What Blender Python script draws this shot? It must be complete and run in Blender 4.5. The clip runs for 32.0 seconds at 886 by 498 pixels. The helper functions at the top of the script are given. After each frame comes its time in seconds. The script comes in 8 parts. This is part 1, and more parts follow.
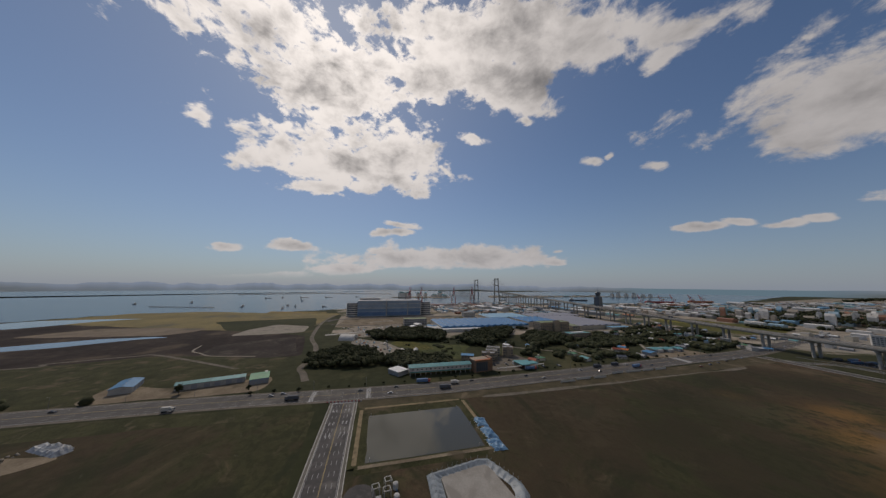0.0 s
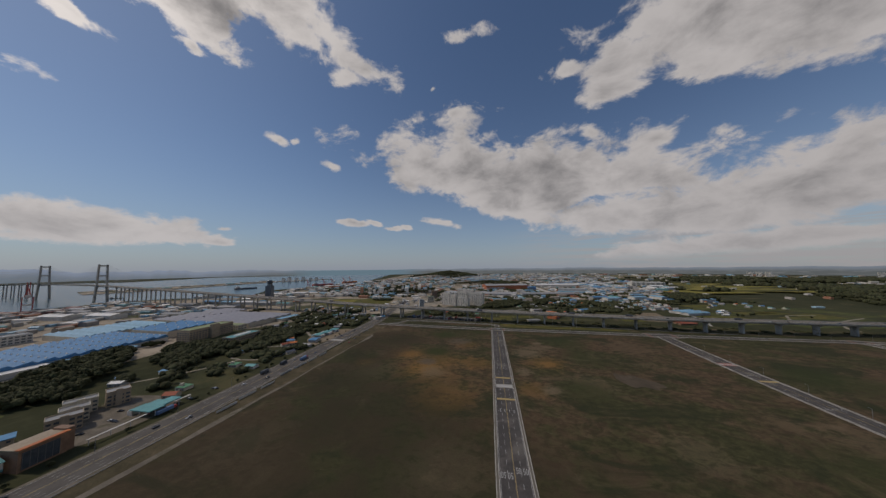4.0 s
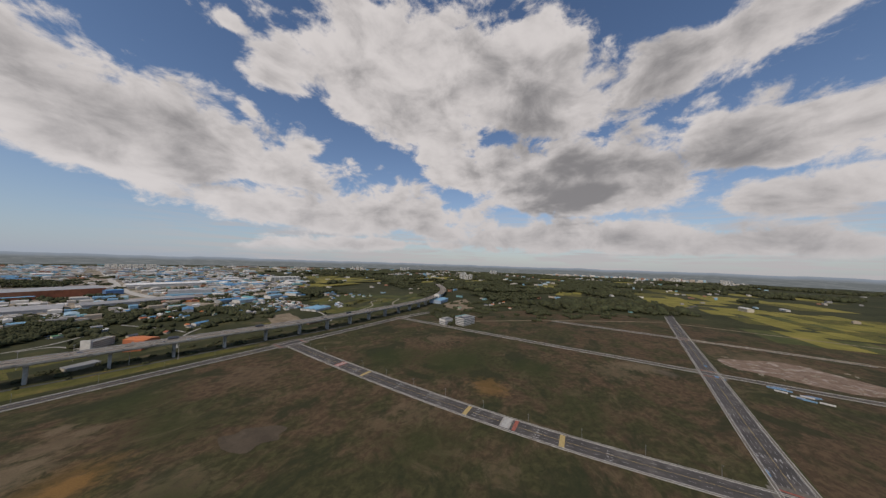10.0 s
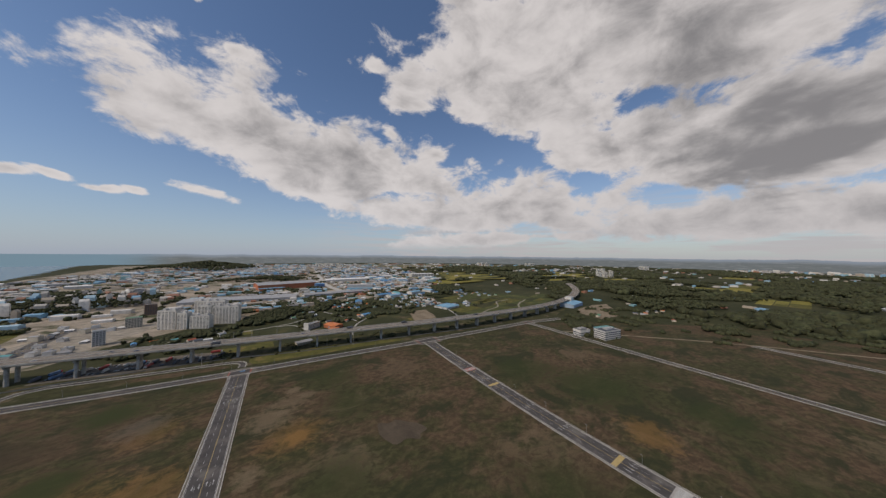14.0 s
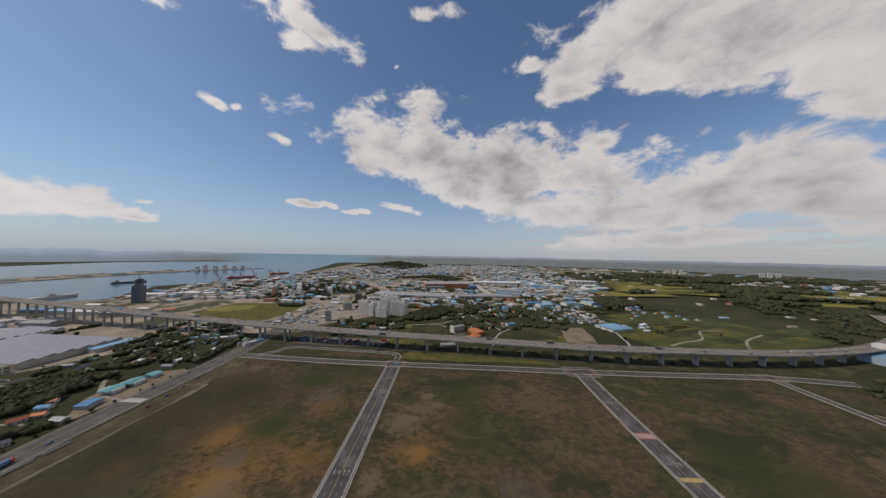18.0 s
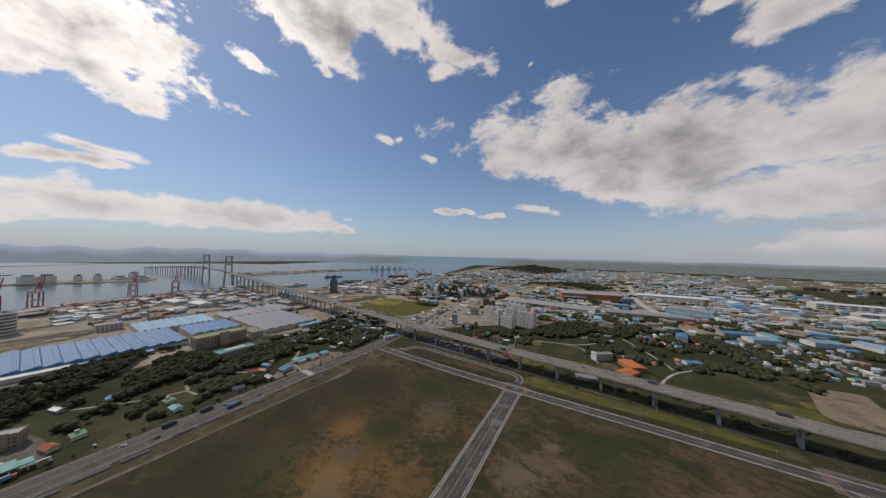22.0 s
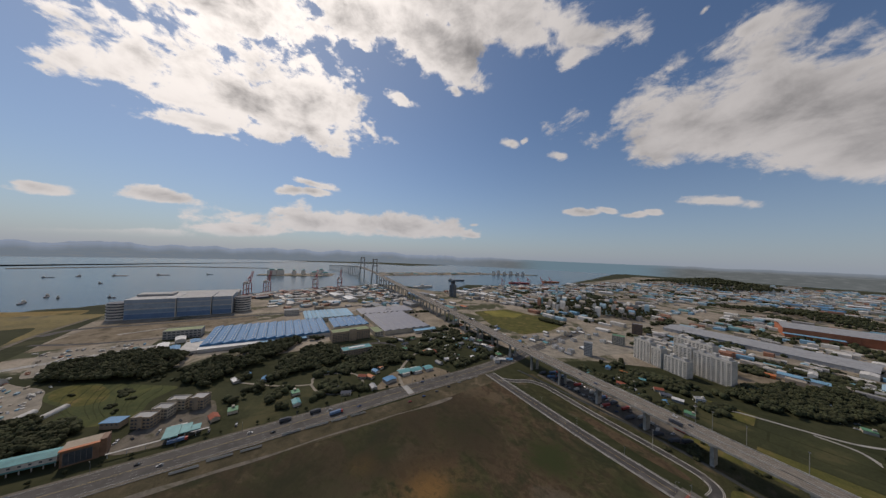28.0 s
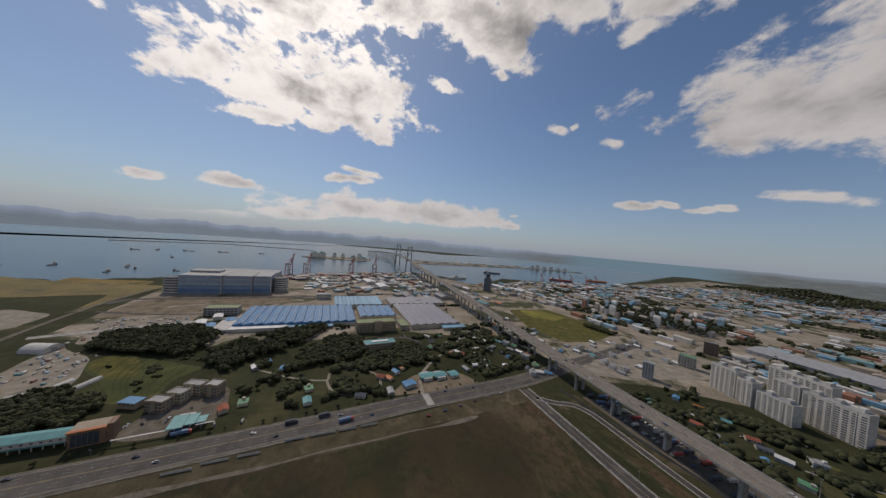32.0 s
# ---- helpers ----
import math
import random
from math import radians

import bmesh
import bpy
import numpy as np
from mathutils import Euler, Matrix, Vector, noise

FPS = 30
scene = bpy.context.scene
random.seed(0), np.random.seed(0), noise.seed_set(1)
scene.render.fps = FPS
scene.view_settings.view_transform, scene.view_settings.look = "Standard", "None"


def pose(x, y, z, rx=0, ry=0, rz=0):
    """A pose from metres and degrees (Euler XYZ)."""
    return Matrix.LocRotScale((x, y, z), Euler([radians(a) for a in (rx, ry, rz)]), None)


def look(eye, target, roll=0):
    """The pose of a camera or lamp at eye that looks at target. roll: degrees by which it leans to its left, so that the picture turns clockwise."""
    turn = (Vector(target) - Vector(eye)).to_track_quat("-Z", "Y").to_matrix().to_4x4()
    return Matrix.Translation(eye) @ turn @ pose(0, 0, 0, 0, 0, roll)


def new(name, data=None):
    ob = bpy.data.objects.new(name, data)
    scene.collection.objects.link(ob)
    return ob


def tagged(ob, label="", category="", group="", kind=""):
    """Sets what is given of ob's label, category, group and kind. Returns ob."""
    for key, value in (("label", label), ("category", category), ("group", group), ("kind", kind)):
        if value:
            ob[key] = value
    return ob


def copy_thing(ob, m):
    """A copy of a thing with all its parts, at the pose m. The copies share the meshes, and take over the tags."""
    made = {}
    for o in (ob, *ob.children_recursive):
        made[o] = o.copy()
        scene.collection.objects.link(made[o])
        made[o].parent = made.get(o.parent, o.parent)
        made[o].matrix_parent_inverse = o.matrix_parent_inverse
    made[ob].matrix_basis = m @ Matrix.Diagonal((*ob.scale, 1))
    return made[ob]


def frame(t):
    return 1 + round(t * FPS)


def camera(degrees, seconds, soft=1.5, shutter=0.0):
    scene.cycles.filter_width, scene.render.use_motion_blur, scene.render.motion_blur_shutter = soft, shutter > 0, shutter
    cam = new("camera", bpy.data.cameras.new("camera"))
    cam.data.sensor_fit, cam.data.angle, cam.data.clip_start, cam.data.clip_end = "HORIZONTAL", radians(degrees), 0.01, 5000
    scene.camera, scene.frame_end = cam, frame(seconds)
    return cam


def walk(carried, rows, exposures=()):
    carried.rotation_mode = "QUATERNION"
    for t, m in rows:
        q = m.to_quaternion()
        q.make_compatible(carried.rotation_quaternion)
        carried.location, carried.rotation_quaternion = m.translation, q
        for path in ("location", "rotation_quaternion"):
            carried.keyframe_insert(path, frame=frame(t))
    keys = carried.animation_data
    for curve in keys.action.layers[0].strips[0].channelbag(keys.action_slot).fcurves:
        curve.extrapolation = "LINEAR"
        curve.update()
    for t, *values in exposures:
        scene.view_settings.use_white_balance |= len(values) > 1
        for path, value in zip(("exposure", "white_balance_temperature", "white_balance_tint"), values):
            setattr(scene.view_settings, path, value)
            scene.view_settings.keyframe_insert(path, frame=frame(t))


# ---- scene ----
cam = camera(118.58, 32.0, soft=1.4)

# seconds, east, north, height, heading, pitch, lean
PATH = [
    (0.0, 12.56, -37.55, 99.75, -75.88, 7.76, 0.51),
    (1.0, 8.36, -39.76, 104.40, -59.89, 7.25, 0.15),
    (2.0, 4.61, -40.50, 109.70, -44.00, 5.99, -0.62),
    (3.0, 1.01, -38.07, 115.05, -28.04, 5.22, -1.28),
    (3.5, -1.04, -34.99, 117.62, -20.09, 4.78, -0.94),
    (5.5, -7.48, -7.02, 126.21, 12.12, 3.66, 0.99),
    (6.0, -4.16, 3.32, 127.46, 20.53, 3.65, 1.47),
    (7.0, 8.81, 24.21, 129.52, 36.28, 3.90, 1.75),
    (8.0, 23.18, 39.25, 131.97, 48.73, 3.16, 1.11),
    (9.0, 33.82, 47.57, 135.08, 54.01, 3.05, 1.46),
    (10.0, 38.82, 52.55, 138.97, 55.90, 3.07, 1.83),
    (11.0, 39.05, 54.39, 143.60, 54.81, 2.72, 1.68),
    (12.0, 38.16, 55.13, 148.64, 48.76, 2.19, 0.29),
    (13.0, 40.28, 57.00, 153.60, 39.38, 1.76, -0.18),
    (14.0, 46.15, 61.42, 158.14, 29.62, 1.31, 0.55),
    (14.5, 49.97, 64.55, 160.10, 25.21, 1.34, 0.77),
    (16.5, 68.26, 82.27, 165.10, 8.26, 1.29, 1.54),
    (17.0, 73.21, 87.38, 166.22, 4.35, 1.28, 1.42),
    (18.0, 82.32, 98.36, 168.32, -3.32, 1.31, 1.10),
    (19.0, 88.73, 110.22, 170.22, -10.64, 1.16, 0.67),
    (20.0, 91.56, 123.07, 171.76, -17.37, 1.26, 0.25),
    (21.0, 92.23, 136.83, 172.98, -24.99, 1.33, 0.84),
    (22.0, 91.32, 151.07, 174.08, -32.10, 1.33, 1.32),
    (23.0, 88.75, 165.93, 175.19, -38.58, 1.26, 1.41),
    (24.0, 84.27, 180.42, 176.39, -44.69, 1.41, 1.41),
    (25.0, 77.98, 193.20, 177.87, -50.29, 1.40, 1.53),
    (25.5, 74.38, 198.88, 178.69, -52.50, 1.44, 1.65),
    (27.5, 57.68, 217.51, 182.24, -57.91, 1.58, 2.45),
    (28.0, 53.15, 221.81, 183.04, -58.66, 1.37, 2.29),
    (29.0, 43.77, 230.43, 184.49, -60.16, 0.21, 1.99),
    (30.0, 33.74, 238.62, 185.73, -62.03, -1.22, 2.45),
    (31.0, 22.17, 246.13, 186.78, -64.16, -1.51, 3.65),
    (32.0, 9.77, 253.49, 187.68, -66.50, -1.39, 5.01),
]


def aerial(x, y, z, heading, pitch, lean):
    h, p = radians(heading), radians(pitch)
    way = Vector((math.sin(h) * math.cos(p), math.cos(h) * math.cos(p), math.sin(p)))
    eye = Vector((x, y, z))
    return look(eye, eye + 100 * way, lean)


walk(cam, [(row[0], aerial(*row[1:])) for row in PATH], exposures=[(t, stops, 6950, 14.0) for t, stops in ((0.0, -0.57), (3.0, -0.54), (6.0, -0.17), (7.0, -0.10), (9.0, 0.04), (17.0, 0.05), (20.0, 0.05), (23.0, -0.07), (24.0, -0.10), (28.0, -0.28), (32.0, -0.32))])

# ---------------------------------------------------------------- light
SUN_HEADING, SUN_HEIGHT = -103.0, 47.0
sun = new("sun", bpy.data.lights.new("sun", "SUN"))
sun.data.energy, sun.data.angle, sun.data.color = 2.25, radians(4), (1.0, 0.925, 0.82)
_h, _e = radians(SUN_HEADING), radians(SUN_HEIGHT)
SUN_WAY = Vector((math.sin(_h) * math.cos(_e), math.cos(_h) * math.cos(_e), math.sin(_e)))
sun.matrix_world = look((0, 0, 900), Vector((0, 0, 900)) - SUN_WAY)

world = bpy.data.worlds.new("sky")
scene.world = world
world.use_nodes = True


class Nodes:
    """Short hands for building node trees."""

    def __init__(self, tree, fresh=True):
        self.tree = tree
        if fresh:
            tree.nodes.clear()

    def add(self, kind, **values):
        n = self.tree.nodes.new(kind)
        for key, value in values.items():
            setattr(n, key, value)
        return n

    def link(self, a, b):
        self.tree.links.new(a, b)

    def put(self, socket, value):
        if isinstance(value, bpy.types.NodeSocket):
            self.link(value, socket)
        else:
            socket.default_value = value

    def math(self, op, a, b=0.0, c=0.0, clamp=False):
        n = self.add("ShaderNodeMath", operation=op, use_clamp=clamp)
        for s, v in zip(n.inputs, (a, b, c)):
            self.put(s, v)
        return n.outputs[0]

    def vec(self, op, a, b=(0, 0, 0)):
        n = self.add("ShaderNodeVectorMath", operation=op)
        self.put(n.inputs[0], a)
        self.put(n.inputs[1], b)
        return n.outputs["Value" if op in ("LENGTH", "DOT_PRODUCT") else "Vector"]

    def mix(self, f, a, b, blend="MIX"):
        n = self.add("ShaderNodeMix", data_type="RGBA", blend_type=blend)
        self.put(n.inputs[0], f)
        self.put(n.inputs[6], a if not isinstance(a, tuple) else (*a[:3], 1))
        self.put(n.inputs[7], b if not isinstance(b, tuple) else (*b[:3], 1))
        return n.outputs[2]

    def noise(self, where, scale, detail=4.0, rough=0.55, warp=0.0, dims="3D"):
        n = self.add("ShaderNodeTexNoise", noise_dimensions=dims)
        self.put(n.inputs["Vector"], where)
        n.inputs["Scale"].default_value = scale
        n.inputs["Detail"].default_value = detail
        n.inputs["Roughness"].default_value = rough
        n.inputs["Distortion"].default_value = warp
        return n.outputs[0]

    def ramp(self, f, lo, hi, smooth=True):
        n = self.add("ShaderNodeMapRange", interpolation_type="SMOOTHSTEP" if smooth else "LINEAR")
        self.put(n.inputs[0], f)
        self.put(n.inputs[1], lo)
        self.put(n.inputs[2], hi)
        return n.outputs[0]


def build_sky():
    """Clear sky with haze at the horizon, far hills, and cumulus banks laid out on the cloud layer."""
    k = Nodes(world.node_tree)
    sky = k.add("ShaderNodeTexSky", sky_type="NISHITA", sun_disc=False, sun_elevation=_e, sun_rotation=_h, air_density=1.0, dust_density=0.25, ozone_density=1.6)
    way = k.add("ShaderNodeTexCoord").outputs["Generated"]
    xyz = k.add("ShaderNodeSeparateXYZ")
    k.link(way, xyz.inputs[0])
    up = xyz.outputs[2]
    rise = k.math("MAXIMUM", up, 0.0)
    flat = k.add("ShaderNodeCombineXYZ")
    k.link(xyz.outputs[0], flat.inputs[0])
    k.link(xyz.outputs[1], flat.inputs[1])
    layer = k.vec("SCALE", flat.outputs[0])
    layer.node.inputs["Scale"].default_value = 1.0
    k.link(k.math("DIVIDE", 1.0, k.math("ADD", rise, 0.12)), layer.node.inputs["Scale"])
    shift = k.add("ShaderNodeTexNoise", noise_dimensions="2D")
    k.link(layer, shift.inputs["Vector"])
    shift.inputs["Scale"].default_value = 2.2
    shift.inputs["Detail"].default_value = 3.0
    bent = k.vec("ADD", layer, k.vec("MULTIPLY", k.vec("SUBTRACT", shift.outputs["Color"], (0.5, 0.5, 0.5)), (0.16, 0.16, 0.0)))
    found = [None]

    def chained(last):
        """The layer's coordinates, taken after the value before, so that few values are kept at once."""
        if last is None:
            return bent
        n = k.add("ShaderNodeVectorMath", operation="MULTIPLY_ADD")
        k.link(last, n.inputs[0])
        n.inputs[1].default_value = (0, 0, 1e-6)
        k.link(bent, n.inputs[2])
        return n.outputs[0]

    def bank(x, y, a, b, turn, weight):
        m = k.add("ShaderNodeMapping", vector_type="TEXTURE")
        k.link(chained(found[0]), m.inputs[0])
        m.inputs[1].default_value, m.inputs[2].default_value, m.inputs[3].default_value = (x, y, 0), (0, 0, radians(turn)), (a, b, 1)
        f = k.math("MULTIPLY_ADD", k.vec("LENGTH", m.outputs[0]), -0.8 * weight, 0.8 * weight)
        found[0] = f if found[0] is None else k.math("MAXIMUM", found[0], f)

    bank(-1.72, -0.27, 0.694, 0.419, 112, 1.0)
    bank(-1.71, -0.80, 0.240, 0.111, -138, 0.8)
    bank(-1.89, 0.19, 0.300, 0.211, 153, 1.0)
    bank(-0.91, 0.32, 0.625, 0.135, 62, 1.0)
    bank(-0.97, 0.52, 0.276, 0.130, 94, 0.8)
    bank(-0.66, 0.65, 0.282, 0.102, 57, 1.0)
    bank(-4.45, 0.92, 2.014, 0.993, 73, 1.0)
    bank(-5.74, -0.54, 0.972, 0.622, -144, 0.9)
    bank(-3.97, 2.42, 0.797, 0.615, 102, 0.7)
    bank(-3.88, -1.14, 0.422, 0.266, 72, 0.9)
    bank(-3.93, -1.93, 0.236, 0.134, -145, 0.9)
    bank(-3.19, 0.03, 0.253, 0.147, -135, 0.8)
    bank(-2.85, 0.26, 0.224, 0.122, 118, 0.8)
    bank(-6.65, -2.56, 1.234, 0.517, 74, 0.8)
    bank(-1.29, 0.49, 0.101, 0.051, 107, 0.8)
    bank(-1.49, 0.25, 0.059, 0.038, -172, 0.8)
    bank(-1.82, 2.96, 0.162, 0.136, 78, 0.8)
    bank(-1.50, 3.41, 0.160, 0.109, 100, 0.8)
    bank(-1.24, 1.28, 0.086, 0.051, 83, 0.6)
    bank(-1.17, 1.65, 0.091, 0.059, 112, 0.5)
    bank(-1.74, 3.04, 0.175, 0.139, 90, 0.8)
    bank(-1.41, 3.43, 0.182, 0.122, 135, 0.8)
    bank(-0.57, 1.94, 0.497, 0.367, 80, 1.0)
    bank(0.16, 2.32, 1.303, 0.576, -135, 1.0)
    bank(-0.21, 1.76, 0.229, 0.164, 85, 0.9)
    bank(-0.78, 3.32, 0.354, 0.177, 62, 0.8)
    bank(1.00, 2.21, 0.574, 0.280, 61, 0.9)
    bank(1.74, 3.18, 1.889, 1.070, -170, 1.0)
    bank(3.36, 2.44, 1.724, 0.765, -172, 1.0)
    bank(1.06, 0.96, 0.701, 0.306, 176, 1.5)
    bank(1.76, 1.11, 0.718, 0.254, -170, 1.5)
    bank(0.53, 1.63, 0.149, 0.079, 68, 0.7)
    bank(0.26, 1.14, 0.091, 0.065, -179, 0.6)
    bank(0.49, 1.30, 0.186, 0.164, 83, 0.8)
    bank(-0.62, 0.99, 0.109, 0.088, 162, 0.8)
    bank(-0.08, 0.91, 0.121, 0.049, 174, 0.7)
    bank(-1.17, 1.33, 0.051, 0.036, 153, 0.6)
    bank(-0.29, 1.14, 0.046, 0.024, 169, 0.7)
    bank(-0.19, 1.32, 0.045, 0.034, -175, 0.7)
    bank(0.91, 1.74, 0.143, 0.104, -168, 0.7)
    bank(-3.96, 3.05, 0.418, 0.271, 117, 0.9)
    bank(-3.29, 2.55, 0.179, 0.110, 154, 0.7)
    bank(1.08, 0.49, 0.917, 0.384, 144, 1.5)
    bank(0.72, 0.71, 0.431, 0.210, 160, 1.5)
    bank(2.47, 0.31, 1.149, 0.925, 125, 1.5)
    bank(1.31, -0.27, 0.358, 0.223, 91, 0.9)
    bank(2.12, -0.69, 0.628, 0.424, 137, 1.5)
    bank(3.12, -1.10, 0.692, 0.553, 138, 1.0)
    bank(0.30, 2.49, 0.993, 0.783, 97, 1.5)
    bank(-0.05, 1.82, 0.319, 0.158, 113, 0.7)
    bank(1.01, 2.31, 0.530, 0.510, 143, 0.9)
    bank(0.44, 1.13, 0.156, 0.121, 129, 0.8)
    bank(2.51, 2.39, 1.787, 1.104, 144, 1.0)
    bank(4.62, 0.51, 3.208, 1.222, 103, 1.0)
    bank(5.10, -1.79, 1.395, 0.814, 124, 1.0)
    bank(3.75, 3.86, 3.669, 1.012, 121, 0.7)
    bank(-1.07, -0.23, 0.406, 0.362, 66, 1.0)
    bank(-1.58, 0.10, 0.543, 0.325, 123, 1.0)
    bank(-2.08, -0.45, 0.237, 0.130, 73, 0.9)
    bank(-1.74, -0.70, 0.181, 0.104, 63, 0.8)
    bank(-1.37, -0.83, 0.133, 0.070, -154, 0.7)
    bank(-1.08, 0.71, 0.065, 0.040, 84, 0.7)
    bank(-1.31, 0.48, 0.052, 0.045, 146, 0.6)
    bank(-0.76, 0.33, 0.464, 0.188, 72, 1.0)
    bank(-0.64, 0.74, 0.476, 0.152, 68, 1.0)
    bank(-0.88, -0.42, 0.400, 0.148, 92, 0.9)
    bank(-0.63, 1.87, 0.398, 0.184, 105, 1.0)
    bank(-3.95, -1.02, 0.366, 0.288, 49, 0.9)
    bank(-4.02, -1.91, 0.305, 0.216, 52, 0.9)
    bank(-3.10, 0.25, 0.180, 0.155, 66, 0.8)
    bank(-6.04, -4.78, 1.240, 0.623, 126, 0.7)
    bank(-1.58, 3.09, 0.214, 0.109, 80, 0.9)
    bank(-1.23, 3.42, 0.179, 0.115, 98, 0.9)
    cover = k.math("MINIMUM", k.math("MAXIMUM", k.math("MULTIPLY", found[0], 1.45), -1.2), 0.9)

    # heavy grey bases, laid out on the same layer
    murk = [None]

    def base(x, y, a, b, turn, amount):
        m = k.add("ShaderNodeMapping", vector_type="TEXTURE")
        k.link(chained(murk[0] or found[0]), m.inputs[0])
        m.inputs[1].default_value, m.inputs[2].default_value, m.inputs[3].default_value = (x, y, 0), (0, 0, radians(turn)), (a, b, 1)
        f = k.math("MULTIPLY", k.ramp(k.math("ADD", k.vec("LENGTH", m.outputs[0]), k.math("MULTIPLY", k.math("SUBTRACT", shift.outputs[0], 0.5), 1.6)), 1.15, 0.05), amount)
        murk[0] = f if murk[0] is None else k.math("MAXIMUM", murk[0], f)

    base(2.65, 0.42, 1.3, 0.55, 6, 0.8)
    base(1.60, 0.60, 0.75, 0.30, 25, 0.62)
    base(1.75, -0.05, 0.8, 0.30, 10, 0.5)
    base(2.30, -0.55, 0.9, 0.35, -14, 0.55)
    base(0.45, 2.50, 0.9, 0.35, 70, 0.40)
    base(-0.80, -0.02, 0.17, 0.10, 25, 0.75)
    base(-1.02, -0.46, 0.26, 0.14, 30, 0.60)
    base(-0.86, 0.58, 0.34, 0.12, 80, 0.55)
    base(-0.62, 0.42, 0.30, 0.14, 75, 0.50)

    puffs = k.vec("MULTIPLY", way, (1.0, 1.0, 1.7))

    def thick(where):
        n = k.math("ADD", k.math("MULTIPLY", k.noise(where, 8.5, 12.0, 0.63, 0.25), 0.66), k.math("MULTIPLY", k.noise(where, 3.4, 3.0, 0.5), 0.34))
        return k.math("MULTIPLY", k.math("SUBTRACT", n, 0.5), 3.8)

    glow = k.vec("DOT_PRODUCT", way, tuple(SUN_WAY))
    near = k.math("POWER", k.math("MAXIMUM", glow, 0.0), 5.0)
    crumbs = k.math("MULTIPLY", k.math("SUBTRACT", k.noise(puffs, 19.0, 7.0, 0.6, 0.3), 0.5), near)
    body = k.math("MULTIPLY_ADD", crumbs, 3.2, k.math("ADD", cover, thick(puffs)))
    sunward = k.vec("ADD", puffs, tuple(0.035 * c for c in SUN_WAY))
    other = k.math("ADD", cover, thick(sunward))
    alpha = k.ramp(body, 0.0, 0.45)
    east = k.ramp(xyz.outputs[0], 0.1, 0.85)
    lumps = k.noise(puffs, 7.0, 8.0, 0.58, 0.35)
    depth = k.math("ADD", k.math("MULTIPLY", body, 0.20), k.math("MULTIPLY", other, 0.30))
    depth = k.math("ADD", depth, k.math("MULTIPLY", k.math("SUBTRACT", lumps, 0.5), 2.2))
    depth = k.math("ADD", depth, k.math("MULTIPLY", east, 0.10))
    depth = k.math("MULTIPLY_ADD", crumbs, 0.9, k.math("ADD", depth, murk[0]))
    shade = k.ramp(depth, 0.02, 1.45)
    light = k.mix(near, CLOUD_LIT, (1.42, 1.39, 1.36))
    puff = k.mix(shade, light, k.mix(near, CLOUD_DARK, (0.36, 0.36, 0.37)))
    low = k.math("POWER", k.math("SUBTRACT", 1.0, rise), 6.0)
    base_sky = k.mix(1.0, sky.outputs[0], SKY_TINT, "MULTIPLY")
    clear = k.mix(k.math("MULTIPLY", low, 0.82), base_sky, k.mix(east, HAZE, (0.335, 0.375, 0.43)))
    clear = k.mix(k.math("MULTIPLY", near, 0.22), clear, (0.62, 0.66, 0.70))
    puff = k.mix(k.math("MULTIPLY", low, 0.45), puff, k.mix(east, (0.66, 0.69, 0.75), (0.34, 0.355, 0.39)))
    # thin layers of low cloud over the inland horizon
    lay = k.add("ShaderNodeMapping")
    k.link(way, lay.inputs[0])
    lay.inputs[3].default_value = (5.0, 5.0, 62.0)
    veil = k.math("MULTIPLY", k.ramp(k.noise(lay.outputs[0], 1.0, 5.0, 0.6, 0.4), 0.40, 0.62), k.ramp(up, 0.24, 0.06))
    veil = k.math("MULTIPLY", k.math("MULTIPLY", veil, k.ramp(xyz.outputs[0], -0.05, 0.45)), 0.85)
    clear = k.mix(veil, clear, (0.42, 0.425, 0.455))
    full = k.mix(k.math("MULTIPLY", alpha, k.ramp(up, 0.012, 0.05)), clear, puff)
    # hills and the far shore, a low band on the horizon; distance haze painted into their blue-grey
    ring = k.vec("NORMALIZE", flat.outputs[0])
    west = k.ramp(xyz.outputs[0], -0.6, -0.88)
    ridge = k.noise(ring, 13.0, 5.0, 0.5)
    crest = k.math("MULTIPLY", k.math("MULTIPLY_ADD", ridge, 0.034, -0.0122), k.math("MULTIPLY_ADD", west, 0.7, 0.3))
    open_sea = k.ramp(k.vec("DOT_PRODUCT", ring, (-0.5, 0.866, 0.0)), 0.968, 0.994)
    crest = k.math("SUBTRACT", k.math("MULTIPLY", crest, k.math("SUBTRACT", 1.0, open_sea)), 0.0058)
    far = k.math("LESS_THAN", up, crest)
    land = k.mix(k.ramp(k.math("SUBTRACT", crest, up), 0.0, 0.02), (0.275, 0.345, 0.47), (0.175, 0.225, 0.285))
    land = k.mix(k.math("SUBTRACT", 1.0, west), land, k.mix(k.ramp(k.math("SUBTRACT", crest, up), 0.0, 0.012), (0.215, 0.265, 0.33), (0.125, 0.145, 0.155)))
    band = k.add("ShaderNodeMapping")
    k.link(way, band.inputs[0])
    band.inputs[3].default_value = (42, 42, 520)
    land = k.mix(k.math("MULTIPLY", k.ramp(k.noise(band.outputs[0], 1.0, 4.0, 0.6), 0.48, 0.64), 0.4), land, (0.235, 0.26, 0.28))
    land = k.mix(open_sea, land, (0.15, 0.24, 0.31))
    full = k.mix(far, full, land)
    bg = k.add("ShaderNodeBackground")
    k.link(full, bg.inputs[0])
    bg.inputs[1].default_value = 1.0
    out = k.add("ShaderNodeOutputWorld")
    k.link(bg.outputs[0], out.inputs[0])


